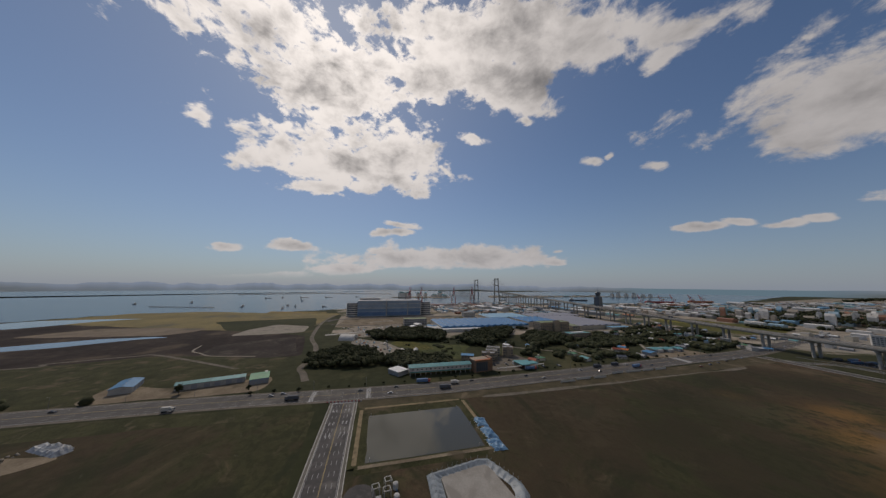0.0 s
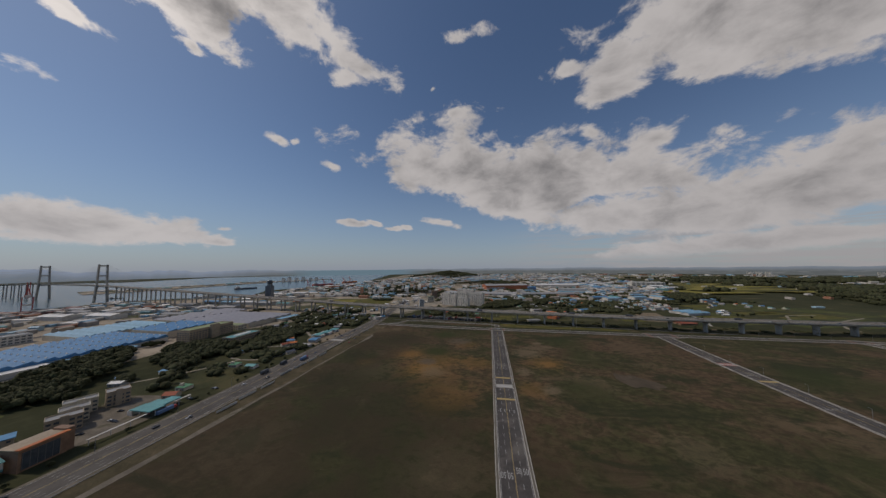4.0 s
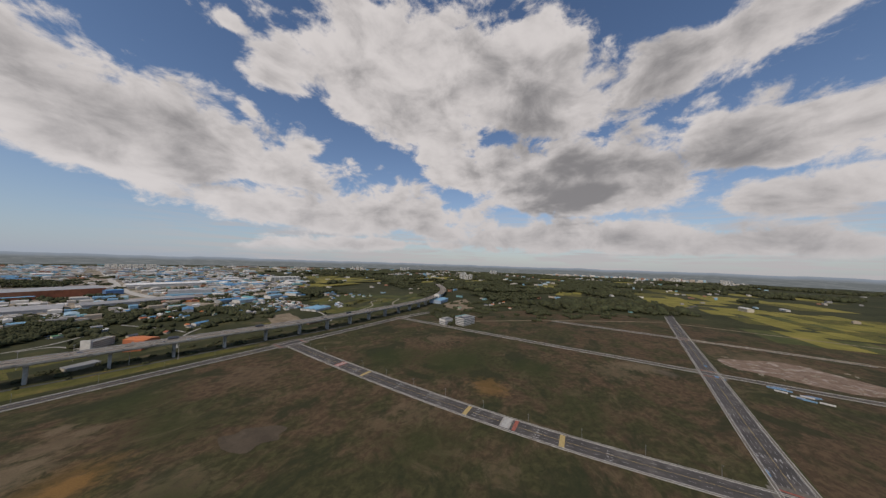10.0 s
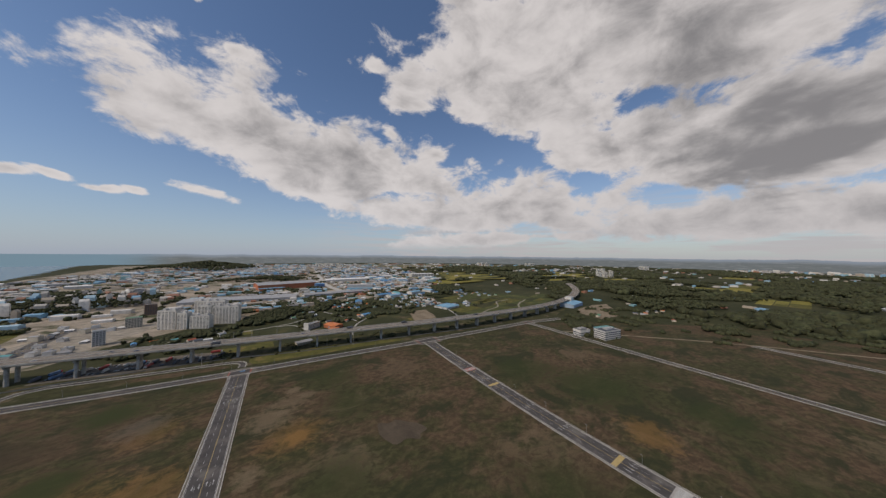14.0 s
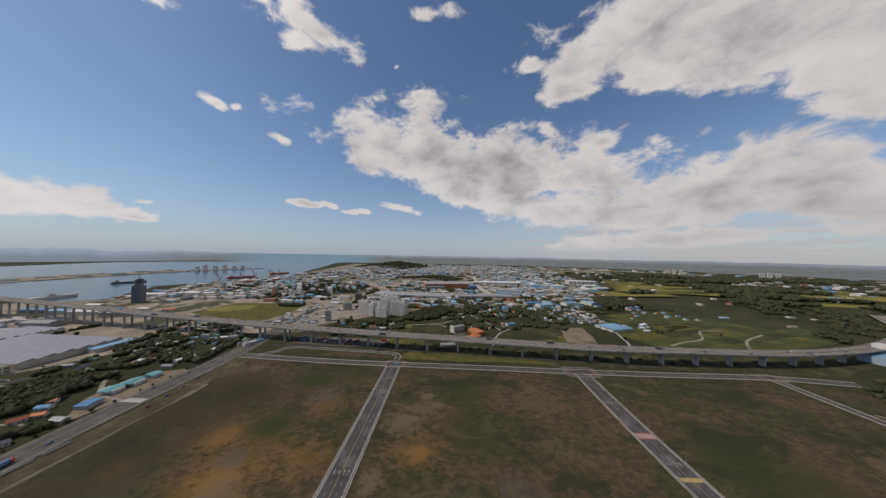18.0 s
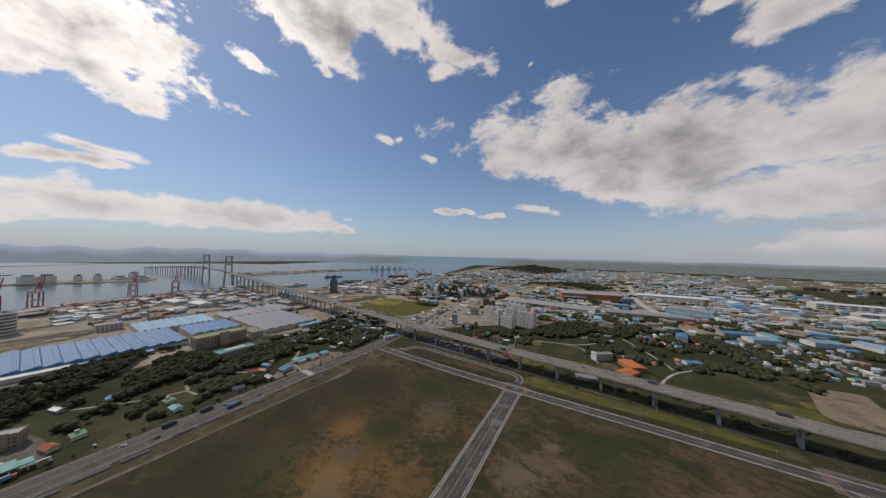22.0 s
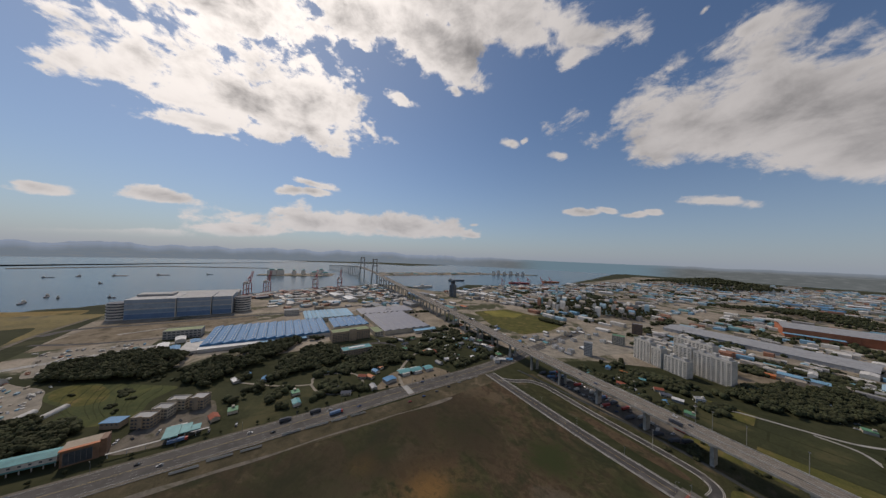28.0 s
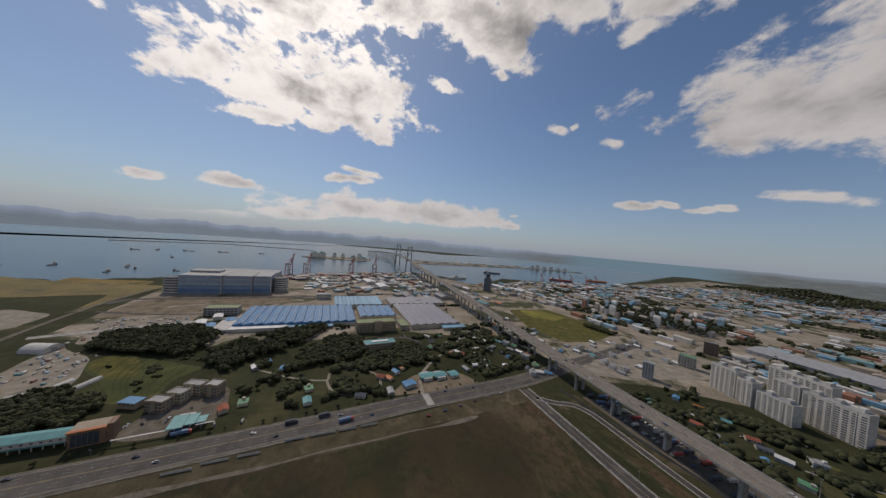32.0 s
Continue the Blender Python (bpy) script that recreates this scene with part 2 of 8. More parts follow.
CLOUD_LIT, CLOUD_DARK = (0.59, 0.59, 0.605), (0.20, 0.205, 0.22)
SKY_TINT, HAZE = (0.074, 0.086, 0.098), (0.285, 0.355, 0.475)
build_sky()

# ---------------------------------------------------------------- materials
MATS = {}


def surface(name, dark, light, scale=0.2, rough=0.85, bump=0.0, fine=6.0, stain=None, stain_scale=0.02, stain_at=(0.52, 0.66), metal=0.0, vary=0.0, spec=0.3):
    """A matte surface with grain at a small scale and drifts at a large one; stain: a third colour in blotches."""
    if name in MATS:
        return MATS[name]
    m = bpy.data.materials.new(name)
    m.use_nodes = True
    k = Nodes(m.node_tree)
    out = k.add("ShaderNodeOutputMaterial")
    b = k.add("ShaderNodeBsdfPrincipled")
    k.link(b.outputs[0], out.inputs[0])
    where = k.add("ShaderNodeTexCoord").outputs["Object"]
    big = k.noise(where, scale, 5.0, 0.6)
    small = k.noise(where, scale * fine, 4.0, 0.65)
    f = k.math("ADD", k.math("MULTIPLY", big, 0.6), k.math("MULTIPLY", small, 0.4))
    col = k.mix(k.ramp(f, 0.36, 0.64), dark, light)
    if stain:
        s = k.noise(where, stain_scale, 6.0, 0.62, 0.4)
        col = k.mix(k.ramp(s, *stain_at), col, stain)
    if vary:
        r = k.add("ShaderNodeObjectInfo").outputs["Random"]
        h = k.add("ShaderNodeHueSaturation")
        k.put(h.inputs["Value"], k.math("ADD", k.math("MULTIPLY", r, 2 * vary), 1 - vary))
        k.put(h.inputs["Color"], col)
        col = h.outputs[0]
    k.link(col, b.inputs["Base Color"])
    b.inputs["Roughness"].default_value = rough
    b.inputs["Metallic"].default_value = metal
    b.inputs["Specular IOR Level"].default_value = spec
    if bump:
        n = k.add("ShaderNodeBump")
        n.inputs["Strength"].default_value = 0.6
        n.inputs["Distance"].default_value = bump
        k.link(small, n.inputs["Height"])
        k.link(n.outputs[0], b.inputs["Normal"])
    MATS[name] = m
    return m


def water(name, tint, rough, wave, scale):
    m = bpy.data.materials.new(name)
    m.use_nodes = True
    k = Nodes(m.node_tree)
    out = k.add("ShaderNodeOutputMaterial")
    b = k.add("ShaderNodeBsdfPrincipled")
    k.link(b.outputs[0], out.inputs[0])
    where = k.add("ShaderNodeTexCoord").outputs["Object"]
    f = k.noise(where, 0.0012, 4.0, 0.6, 0.5)
    k.link(k.mix(k.ramp(f, 0.35, 0.7), tint, tuple(c * 1.5 for c in tint)), b.inputs["Base Color"])
    b.inputs["IOR"].default_value = 1.33
    b.inputs["Roughness"].default_value = rough
    n = k.add("ShaderNodeBump")
    n.inputs["Strength"].default_value = 0.5
    n.inputs["Distance"].default_value = wave
    k.link(k.noise(where, scale, 5.0, 0.65), n.inputs["Height"])
    k.link(n.outputs[0], b.inputs["Normal"])
    return m


LAND = surface("open_land", (0.029, 0.034, 0.015), (0.056, 0.056, 0.027), 0.006, 0.95, fine=14, stain=(0.085, 0.078, 0.038), stain_scale=0.008, stain_at=(0.58, 0.68), spec=0.1)
CITY = surface("paved_yard_ground", (0.195, 0.164, 0.122), (0.385, 0.326, 0.252), 0.016, 0.9, fine=12, stain=(0.065, 0.068, 0.032), stain_scale=0.009, stain_at=(0.50, 0.58), spec=0.15)
ASPHALT = surface("asphalt", (0.050, 0.046, 0.044), (0.084, 0.077, 0.072), 0.08, 0.85, 0.004, fine=30, stain=(0.13, 0.118, 0.105), stain_scale=0.05)
PAVING = surface("pavement_blocks", (0.105, 0.093, 0.077), (0.175, 0.158, 0.132), 0.3, 0.85, fine=8, stain=(0.12, 0.11, 0.085), stain_scale=0.06)
CONCRETE = surface("concrete", (0.29, 0.275, 0.245), (0.42, 0.40, 0.36), 0.05, 0.85, fine=8, stain=(0.18, 0.17, 0.15), stain_scale=0.08)
KERB = surface("kerb_stone", (0.36, 0.345, 0.31), (0.52, 0.50, 0.45), 0.2, 0.85, fine=9, stain=(0.22, 0.20, 0.17), stain_scale=0.1)
HIGHWAY = surface("worn_highway_asphalt", (0.066, 0.060, 0.054), (0.108, 0.098, 0.087), 0.05, 0.85, 0.004, fine=30, stain=(0.135, 0.122, 0.105), stain_scale=0.03)
WHITE_LINE = surface("road_paint_white", (0.30, 0.30, 0.29), (0.52, 0.52, 0.50), 0.6, 0.7)
YELLOW_LINE = surface("road_paint_yellow", (0.34, 0.25, 0.10), (0.46, 0.35, 0.15), 0.5, 0.7)
RED_PAVE = surface("red_crossing_paint", (0.25, 0.07, 0.05), (0.36, 0.12, 0.08), 0.5, 0.8)
SEA = water("sea_water", (0.035, 0.065, 0.08), 0.2, 1.6, 0.05)
POND = water("pond_water", (0.07, 0.07, 0.055), 0.03, 0.02, 0.25)

# ---------------------------------------------------------------- mesh helpers


class Geo:
    """Collects vertices and faces of one mesh."""

    def __init__(self):
        self.v, self.f = [], []

    def poly(self, pts):
        n = len(self.v)
        self.v += [tuple(p) for p in pts]
        self.f.append(tuple(range(n, n + len(pts))))
        return self

    def box(self, x0, x1, y0, y1, z0, z1):
        n = len(self.v)
        self.v += [(x, y, z) for z in (z0, z1) for x, y in ((x0, y0), (x1, y0), (x1, y1), (x0, y1))]
        self.f += [tuple(n + i for i in q) for q in ((0, 3, 2, 1), (4, 5, 6, 7), (0, 1, 5, 4), (1, 2, 6, 5), (2, 3, 7, 6), (3, 0, 4, 7))]
        return self

    def prism(self, pts, z0, z1):
        """A flat outline (counter-clockwise) raised from z0 to z1."""
        n, c = len(self.v), len(pts)
        self.v += [(p[0], p[1], z0) for p in pts] + [(p[0], p[1], z1) for p in pts]
        self.f += [tuple(n + c + i for i in range(c)), tuple(n + c - 1 - i for i in range(c))]
        self.f += [(n + i, n + (i + 1) % c, n + c + (i + 1) % c, n + c + i) for i in range(c)]
        return self

    def bar(self, a, b, w, h=None):
        """A square bar from a to b."""
        a, b = Vector(a), Vector(b)
        d = (b - a).normalized()
        s = d.cross(Vector((0, 0, 1)) if abs(d.z) < 0.95 else Vector((1, 0, 0))).normalized()
        u = s.cross(d)
        s, u = s * w / 2, u * (h or w) / 2
        n = len(self.v)
        self.v += [tuple(p + i * s + j * u) for p in (a, b) for i, j in ((-1, -1), (1, -1), (1, 1), (-1, 1))]
        self.f += [tuple(n + i for i in q) for q in ((0, 1, 2, 3), (7, 6, 5, 4), (0, 4, 5, 1), (1, 5, 6, 2), (2, 6, 7, 3), (3, 7, 4, 0))]
        return self

    def tube(self, rings, sides=8, cap=True):
        """rings: (x, y, z, radius) along a mostly upright axis."""
        n = len(self.v)
        for x, y, z, r in rings:
            self.v += [(x + r * math.cos(2 * math.pi * i / sides), y + r * math.sin(2 * math.pi * i / sides), z) for i in range(sides)]
        for j in range(len(rings) - 1):
            a = n + j * sides
            self.f += [(a + i, a + (i + 1) % sides, a + sides + (i + 1) % sides, a + sides + i) for i in range(sides)]
        if cap:
            self.f.append(tuple(n + (len(rings) - 1) * sides + i for i in range(sides)))
        return self

    def mesh(self, name, mat):
        me = bpy.data.meshes.new(name)
        me.from_pydata(self.v, [], self.f)
        if mat:
            me.materials.append(mat)
        return me


def part(name, geo, mat, parent, label=""):
    ob = new(name, geo.mesh(name, mat) if isinstance(geo, Geo) else geo)
    ob.parent = parent
    if label:
        ob["label"] = label
    return ob


def thing(name, label, category, at=(0, 0, 0), turn=0.0, group="", kind=""):
    ob = new(name)
    ob.empty_display_size = 1
    ob.matrix_world = pose(*at, 0, 0, turn)
    return tagged(ob, label, category, group, kind)


def solid(name, geo, mat, label, category, group="", kind=""):
    return tagged(new(name, geo.mesh(name, mat)), label, category, group, kind)


def along(pts, step):
    """Places and headings at even steps along a polyline."""
    out, left = [], 0.0
    for a, b in zip(pts, pts[1:]):
        a, b = Vector(a), Vector(b)
        n = (b - a).length
        d = (b - a) / n
        s = left
        while s < n:
            out.append((a + d * s, d))
            s += step
        left = s - n
    return out


def smooth(pts, n=6):
    """A Catmull-Rom line through the points."""
    P = [Vector((*p, 0))[:len(p)] for p in pts]
    P = [Vector(p) for p in P]
    P = [2 * P[0] - P[1]] + P + [2 * P[-1] - P[-2]]
    out = []
    for i in range(1, len(P) - 2):
        a, b, c, d = P[i - 1:i + 3]
        for j in range(n):
            t = j / n
            out.append(0.5 * (2 * b + (c - a) * t + (2 * a - 5 * b + 4 * c - d) * t * t + (3 * b - a - 3 * c + d) * t ** 3))
    out.append(P[-2])
    return out


def sides_of(pts, off):
    """The polyline shifted to its left by off."""
    out = []
    for i, p in enumerate(pts):
        a, b = pts[max(i - 1, 0)], pts[min(i + 1, len(pts) - 1)]
        d = Vector((b[0] - a[0], b[1] - a[1])).normalized()
        out.append((p[0] - d.y * off, p[1] + d.x * off))
    return out


def ribbon(geo, pts, o0, o1, z0, z1=None):
    """A strip along a polyline between two offsets; with z1 a solid kerb from z0 up to z1."""
    L, R = sides_of(pts, o1), sides_of(pts, o0)
    top = z0 if z1 is None else z1
    for i in range(len(pts) - 1):
        geo.poly([(*R[i], top), (*R[i + 1], top), (*L[i + 1], top), (*L[i], top)])
        if z1 is not None:
            geo.poly([(*R[i], z0), (*R[i + 1], z0), (*R[i + 1], z1), (*R[i], z1)])
            geo.poly([(*L[i + 1], z0), (*L[i], z0), (*L[i], z1), (*L[i + 1], z1)])
    return geo


def sheet(name, pts, z, mat, label, category="ground"):
    return solid(name, Geo().poly([(x, y, z) for x, y in pts]), mat, label, category, kind="structure")


# ---------------------------------------------------------------- land and sea
SHORE = [(-700, -1200), (-880, -930), (-1060, -800), (-1100, -600), (-1020, -380), (-1090, -300), (-1130, -190), (-1190, -60), (-1238, 119), (-1330, 350), (-1423, 576), (-1470, 690),
         (-1310, 850), (-1080, 880), (-1180, 1050), (-1320, 1240), (-1226, 1440), (-1130, 1930), (-1350, 2600), (-1700, 3600), (-2000, 4500), (-2000, 5200)]


def signed(px, py, line):
    """Distance to the shoreline, positive on the landward (right) side."""
    best, side = np.full(px.shape, 1e9), np.zeros(px.shape)
    for (ax, ay), (bx, by) in zip(line, line[1:]):
        dx, dy = bx - ax, by - ay
        t = np.clip(((px - ax) * dx + (py - ay) * dy) / (dx * dx + dy * dy), 0, 1)
        d = np.hypot(px - ax - t * dx, py - ay - t * dy)
        s = (px - ax) * dy - (py - ay) * dx
        near = d < best - 1e-6
        best, side = np.where(near, d, best), np.where(near, np.sign(s), side)
    return best * side


def build_ground():
    xs = np.unique(np.concatenate([np.linspace(-5000, -2600, 13), np.arange(-2600, -600, 40), np.arange(-600, 1200, 100), np.linspace(1200, 5000, 20)]))
    ys = np.unique(np.concatenate([np.linspace(-5000, -1400, 16), np.arange(-1400, 2800, 40), np.linspace(2800, 5000, 14)]))
    gx, gy = np.meshgrid(xs, ys)
    z = np.clip(signed(gx, gy, SHORE) / 25.0, -1, 0) * 6.0
    nx, ny = len(xs), len(ys)
    v = np.stack([gx, gy, z], -1).reshape(-1, 3)
    g = Geo()
    g.v = [tuple(p) for p in v.tolist()]
    for j in range(ny - 1):
        for i in range(nx - 1):
            a = j * nx + i
            if math.hypot(xs[i] + 50, ys[j] - 150) < 4900:
                g.f.append((a, a + 1, a + nx + 1, a + nx))
    solid("ground", g, LAND, "flat coastal plain of grass and bare earth", "ground", kind="structure")
    g = Geo()
    g.poly([(4950 * math.cos(i * math.pi / 48), 150 + 4950 * math.sin(i * math.pi / 48), -1.4) for i in range(24, 73)] + [(-600, -4800, -1.4), (-600, 4900, -1.4)])
    solid("water", g, SEA, "calm grey-blue tidal sea water", "sea", kind="structure")


build_ground()


def field_material():
    """Rough grass on a drained plain: green and brown drifts, worn tan ground, dry orange patches, and painted cloud
    shade.
    """
    m = bpy.data.materials.new("dry_grass_field")
    m.use_nodes = True
    k = Nodes(m.node_tree)
    out = k.add("ShaderNodeOutputMaterial")
    b = k.add("ShaderNodeBsdfPrincipled")
    k.link(b.outputs[0], out.inputs[0])
    where = k.add("ShaderNodeTexCoord").outputs["Object"]
    lie = k.add("ShaderNodeMapping")
    k.link(where, lie.inputs[0])
    lie.inputs[2].default_value, lie.inputs[3].default_value = (0, 0, radians(-34)), (0.85, 1.1, 1)
    lie = lie.outputs[0]
    big, mid, fine = k.noise(where, 0.0075, 6.0, 0.6, 0.6), k.noise(lie, 0.034, 7.0, 0.66, 0.6), k.noise(lie, 0.16, 6.0, 0.7, 0.5)
    grain = k.noise(where, 1.1, 4.0, 0.72)
    green = k.mix(k.ramp(fine, 0.36, 0.66), (0.036, 0.038, 0.018), (0.070, 0.066, 0.030))
    brown = k.mix(k.ramp(fine, 0.36, 0.66), (0.066, 0.045, 0.028), (0.118, 0.080, 0.048))
    col = k.mix(k.ramp(k.math("ADD", k.math("MULTIPLY", big, 0.5), k.math("MULTIPLY", mid, 0.5)), 0.43, 0.57), green, brown)
    col = k.mix(k.math("MULTIPLY", k.ramp(k.noise(lie, 0.024, 7.0, 0.7, 0.9), 0.54, 0.70), 0.7), col, (0.140, 0.103, 0.062))
    col = k.mix(k.math("MULTIPLY", k.ramp(k.noise(lie, 0.015, 7.0, 0.68, 0.8), 0.52, 0.62), 0.85), col, (0.031, 0.036, 0.018))
    col = k.mix(k.math("MULTIPLY", k.ramp(k.noise(where, 0.075, 6.0, 0.72, 1.0), 0.60, 0.72), 0.7), col, (0.024, 0.027, 0.013))
    col = k.mix(k.math("MULTIPLY", k.ramp(k.noise(lie, 0.11, 5.0, 0.75, 0.6), 0.64, 0.74), 0.4), col, (0.17, 0.135, 0.095))

    rag = k.math("MULTIPLY_ADD", mid, 2.0, k.math("MULTIPLY_ADD", fine, 2.2, -1.15))

    def spot(x, y, r, tone, amount):
        nonlocal col
        d = k.math("DIVIDE", k.vec("LENGTH", k.vec("SUBTRACT", where, (x, y, 0.0))), r)
        f = k.ramp(k.math("SUBTRACT", rag, d), -0.35, 0.65)
        col = k.mix(k.math("MULTIPLY", f, amount), col, tone)

    orange, tan, lush, grey = (0.235, 0.13, 0.045), (0.165, 0.126, 0.08), (0.038, 0.048, 0.018), (0.115, 0.096, 0.074)
    # dark tone for the clouds' shade on the near plots, painted in as spots
    cloud_shade = (0.036, 0.032, 0.019)
    for x, y, r, tone, amount in (
            (-128, 330, 36, orange, 0.2), (-128, 328, 17, orange, 0.7), (-92, 281, 40, orange, 0.35), (-92, 279, 20, orange, 0.95), (-85, 318, 34, orange, 0.3), (-60, 240, 40, orange, 0.2), (-38, 311, 24, orange, 0.4), (-60, 391, 20, orange, 0.3), (-176, 288, 14, orange, 0.3),
            (-176, 326, 14, tan, 0.2), (50, 326, 26, orange, 0.35), (52, 324, 12, orange, 0.7), (26, 250, 18, orange, 0.35), (324, 178, 22, orange, 0.5), (-60, 215, 30, orange, 0.4), (-98, 307, 12, grey, 0.7), (-70, 404, 18, grey, 0.6),
            (-85, 274, 18, tan, 0.7), (20, 293, 10, tan, 0.8), (43, 251, 12, tan, 0.8), (30, 364, 22, tan, 0.7), (49, 388, 16, tan, 0.5), (51, 414, 8, tan, 0.8), (40, 370, 7, tan, 0.7), (64, 397, 8, tan, 0.6),
            (87, 272, 26, tan, 0.25), (120, 177, 20, tan, 0.3), (517, 23, 24, tan, 0.8), (505, 52, 20, tan, 0.6), (513, 5, 14, grey, 0.6), (470, 60, 30, tan, 0.4),
            (-232, 449, 18, tan, 0.5), (-205, 470, 14, tan, 0.5), (-154, 263, 30, tan, 0.25), (-40, 130, 30, tan, 0.35), (-180, 130, 26, tan, 0.3), (660, -130, 70, tan, 0.5), (440, 330, 24, tan, 0.35),
            (-96, 346, 22, lush, 0.9), (-101, 441, 26, lush, 0.95), (-182, 313, 12, lush, 0.5), (-44, 470, 20, lush, 0.5), (92, 430, 30, lush, 0.6), (100, 360, 26, lush, 0.6), (208, 179, 30, lush, 0.5), (75, 255, 22, lush, 0.7),
            (372, 251, 50, lush, 0.8), (330, 330, 46, lush, 0.7), (418, 152, 34, lush, 0.7), (340, 87, 30, lush, 0.4), (181, 412, 34, tan, 0.2), (239, 209, 24, tan, 0.25), (470, 240, 40, lush, 0.6), (-190, 250, 60, cloud_shade, 0.6), (-170, 110, 90, cloud_shade, 0.6), (-205, 400, 60, cloud_shade, 0.6), (-185, 330, 50, cloud_shade, 0.5), (-150, 400, 40, cloud_shade, 0.4), (-120, 200, 70, cloud_shade, 0.4), (-30, 120, 80, cloud_shade, 0.4), (-60, 40, 90, cloud_shade, 0.45), (80, 60, 90, cloud_shade, 0.45), (-90, 180, 60, cloud_shade, 0.4), (-120, -250, 150, cloud_shade, 0.6)):
        spot(x, y, r, tone, amount)
    k.link(k.mix(k.math("MULTIPLY", k.ramp(grain, 0.4, 0.7), 0.3), col, (0.028, 0.027, 0.014)), b.inputs["Base Color"])
    b.inputs["Roughness"].default_value = 0.95
    b.inputs["Specular IOR Level"].default_value = 0.1
    n = k.add("ShaderNodeBump")
    n.inputs["Strength"].default_value = 0.5
    n.inputs["Distance"].default_value = 0.35
    k.link(fine, n.inputs["Height"])
    k.link(n.outputs[0], b.inputs["Normal"])
    return m


FIELD = field_material()
PADDY = surface("green_paddy", (0.043, 0.054, 0.018), (0.078, 0.087, 0.027), 0.03, 0.9, fine=14, stain=(0.105, 0.105, 0.034), stain_scale=0.02, spec=0.15)
RICE = surface("ripening_rice", (0.14, 0.13, 0.03), (0.245, 0.212, 0.048), 0.02, 0.9, fine=20, stain=(0.27, 0.22, 0.055), stain_scale=0.01, spec=0.15)
GREEN = surface("green_crop", (0.031, 0.035, 0.015), (0.056, 0.059, 0.024), 0.02, 0.9, fine=20, stain=(0.08, 0.073, 0.032), stain_scale=0.02, spec=0.15)
MUD = surface("tidal_mud", (0.027, 0.021, 0.018), (0.06, 0.047, 0.039), 0.012, 0.95, fine=9, stain=(0.10, 0.078, 0.056), stain_scale=0.012, spec=0.08)
REED = surface("yellow_salt_marsh", (0.12, 0.098, 0.033), (0.22, 0.165, 0.055), 0.01, 0.9, fine=16, stain=(0.09, 0.08, 0.045), stain_scale=0.008)

sheet("field_west", [(-228, -50), (2, -50), (14, 0), (-9, 300), (-14, 490), (-243, 500), (-231, 300)], 0.06, FIELD, "wide empty plot of dry brown grass")
sheet("field_middle", [(2, -40), (280, -40), (280, 84), (262, 265), (256, 490), (-14, 490), (-9, 300)], 0.06, FIELD, "wide empty plot of brown and green grass")
sheet("field_east", [(290, -40), (535, -45), (535, 498), (258, 498), (265, 265), (284, 84)], 0.06, FIELD, "empty grassy plot between new roads")
sheet("field_far_east", [(545, -50), (1000, -62), (1000, 200), (700, 420), (545, 498)], 0.06, FIELD, "empty grassy plot at the edge of the plain")
sheet("field_south", [(-228, -80), (300, -52), (1000, -75), (1000, -900), (-240, -900)], 0.06, FIELD, "dark grassy plot south of the new road")
sheet("town_ground", [(-620, 560), (-250, 640), (-215, 720), (-40, 905), (250, 1000), (600, 1120), (760, 1500), (860, 2400), (500, 4300), (-900, 4300), (-1600, 4300), (-1120, 1930), (-1200, 1440), (-1080, 900), (-1420, 720)], 0.05, CITY, "paved and dusty ground of the industrial town")
sheet("port_ground", [(-560, -120), (-480, 120), (-500, 420), (-420, 600), (-700, 690), (-1400, 690), (-1405, 570), (-1225, 119), (-1180, -60), (-1110, -190), (-900, -140)], 0.062, CITY, "paved ground of the port yards")

# ---------------------------------------------------------------- roads
STREET1 = smooth([(10, -45), (6, 60), (1.5, 150), (-3.2, 272), (-8, 390), (-12, 492)])
STREET2 = smooth([(297, -40), (291, -5), (276, 90), (268, 175), (264, 265), (262.5, 380), (264, 492)])
STREET3 = smooth([(-243, -59.5), (-130, -60), (40, -56), (150, -46), (300, -40), (540, -47), (945, -60), (1080, -66)])
STREET4 = smooth([(532, 505), (536, 300), (546, 40), (552, -100), (560, -260)])
STREET5 = smooth([(765, 200), (768, -50), (764, -275)])
LINE_N = smooth([(-262, 509), (-120, 501), (-14, 500), (120, 501), (264, 501), (400, 504), (532, 508), (640, 498)])
MAIN = smooth([(-262, -1000), (-264, -500), (-264, -200), (-257, -70), (-254.5, 0), (-254.5, 60), (-258, 130), (-262, 200), (-267, 275), (-273, 350), (-276, 410), (-280, 500), (-289, 570), (-310, 680), (-345, 900)])


def road(name, line, half, walk_w, label, z=0.12):
    root = thing(name, label, "road", kind="structure")
    part("carriageway", ribbon(Geo(), line, -half, half, z), ASPHALT if walk_w else HIGHWAY, root)
    if walk_w:
        for s in (-1, 1):
            a, b = sorted((s * half, s * (half + walk_w)))
            part("pavement", ribbon(Geo(), line, a + 0.4, b - 0.4, 0.0, z + 0.13), PAVING, root, "brown-grey block paving")
            for c in (a, b - 0.45):
                part("kerb", ribbon(Geo(), line, c, c + 0.45, 0.0, z + 0.16), KERB, root, "pale granite kerb")
    return root


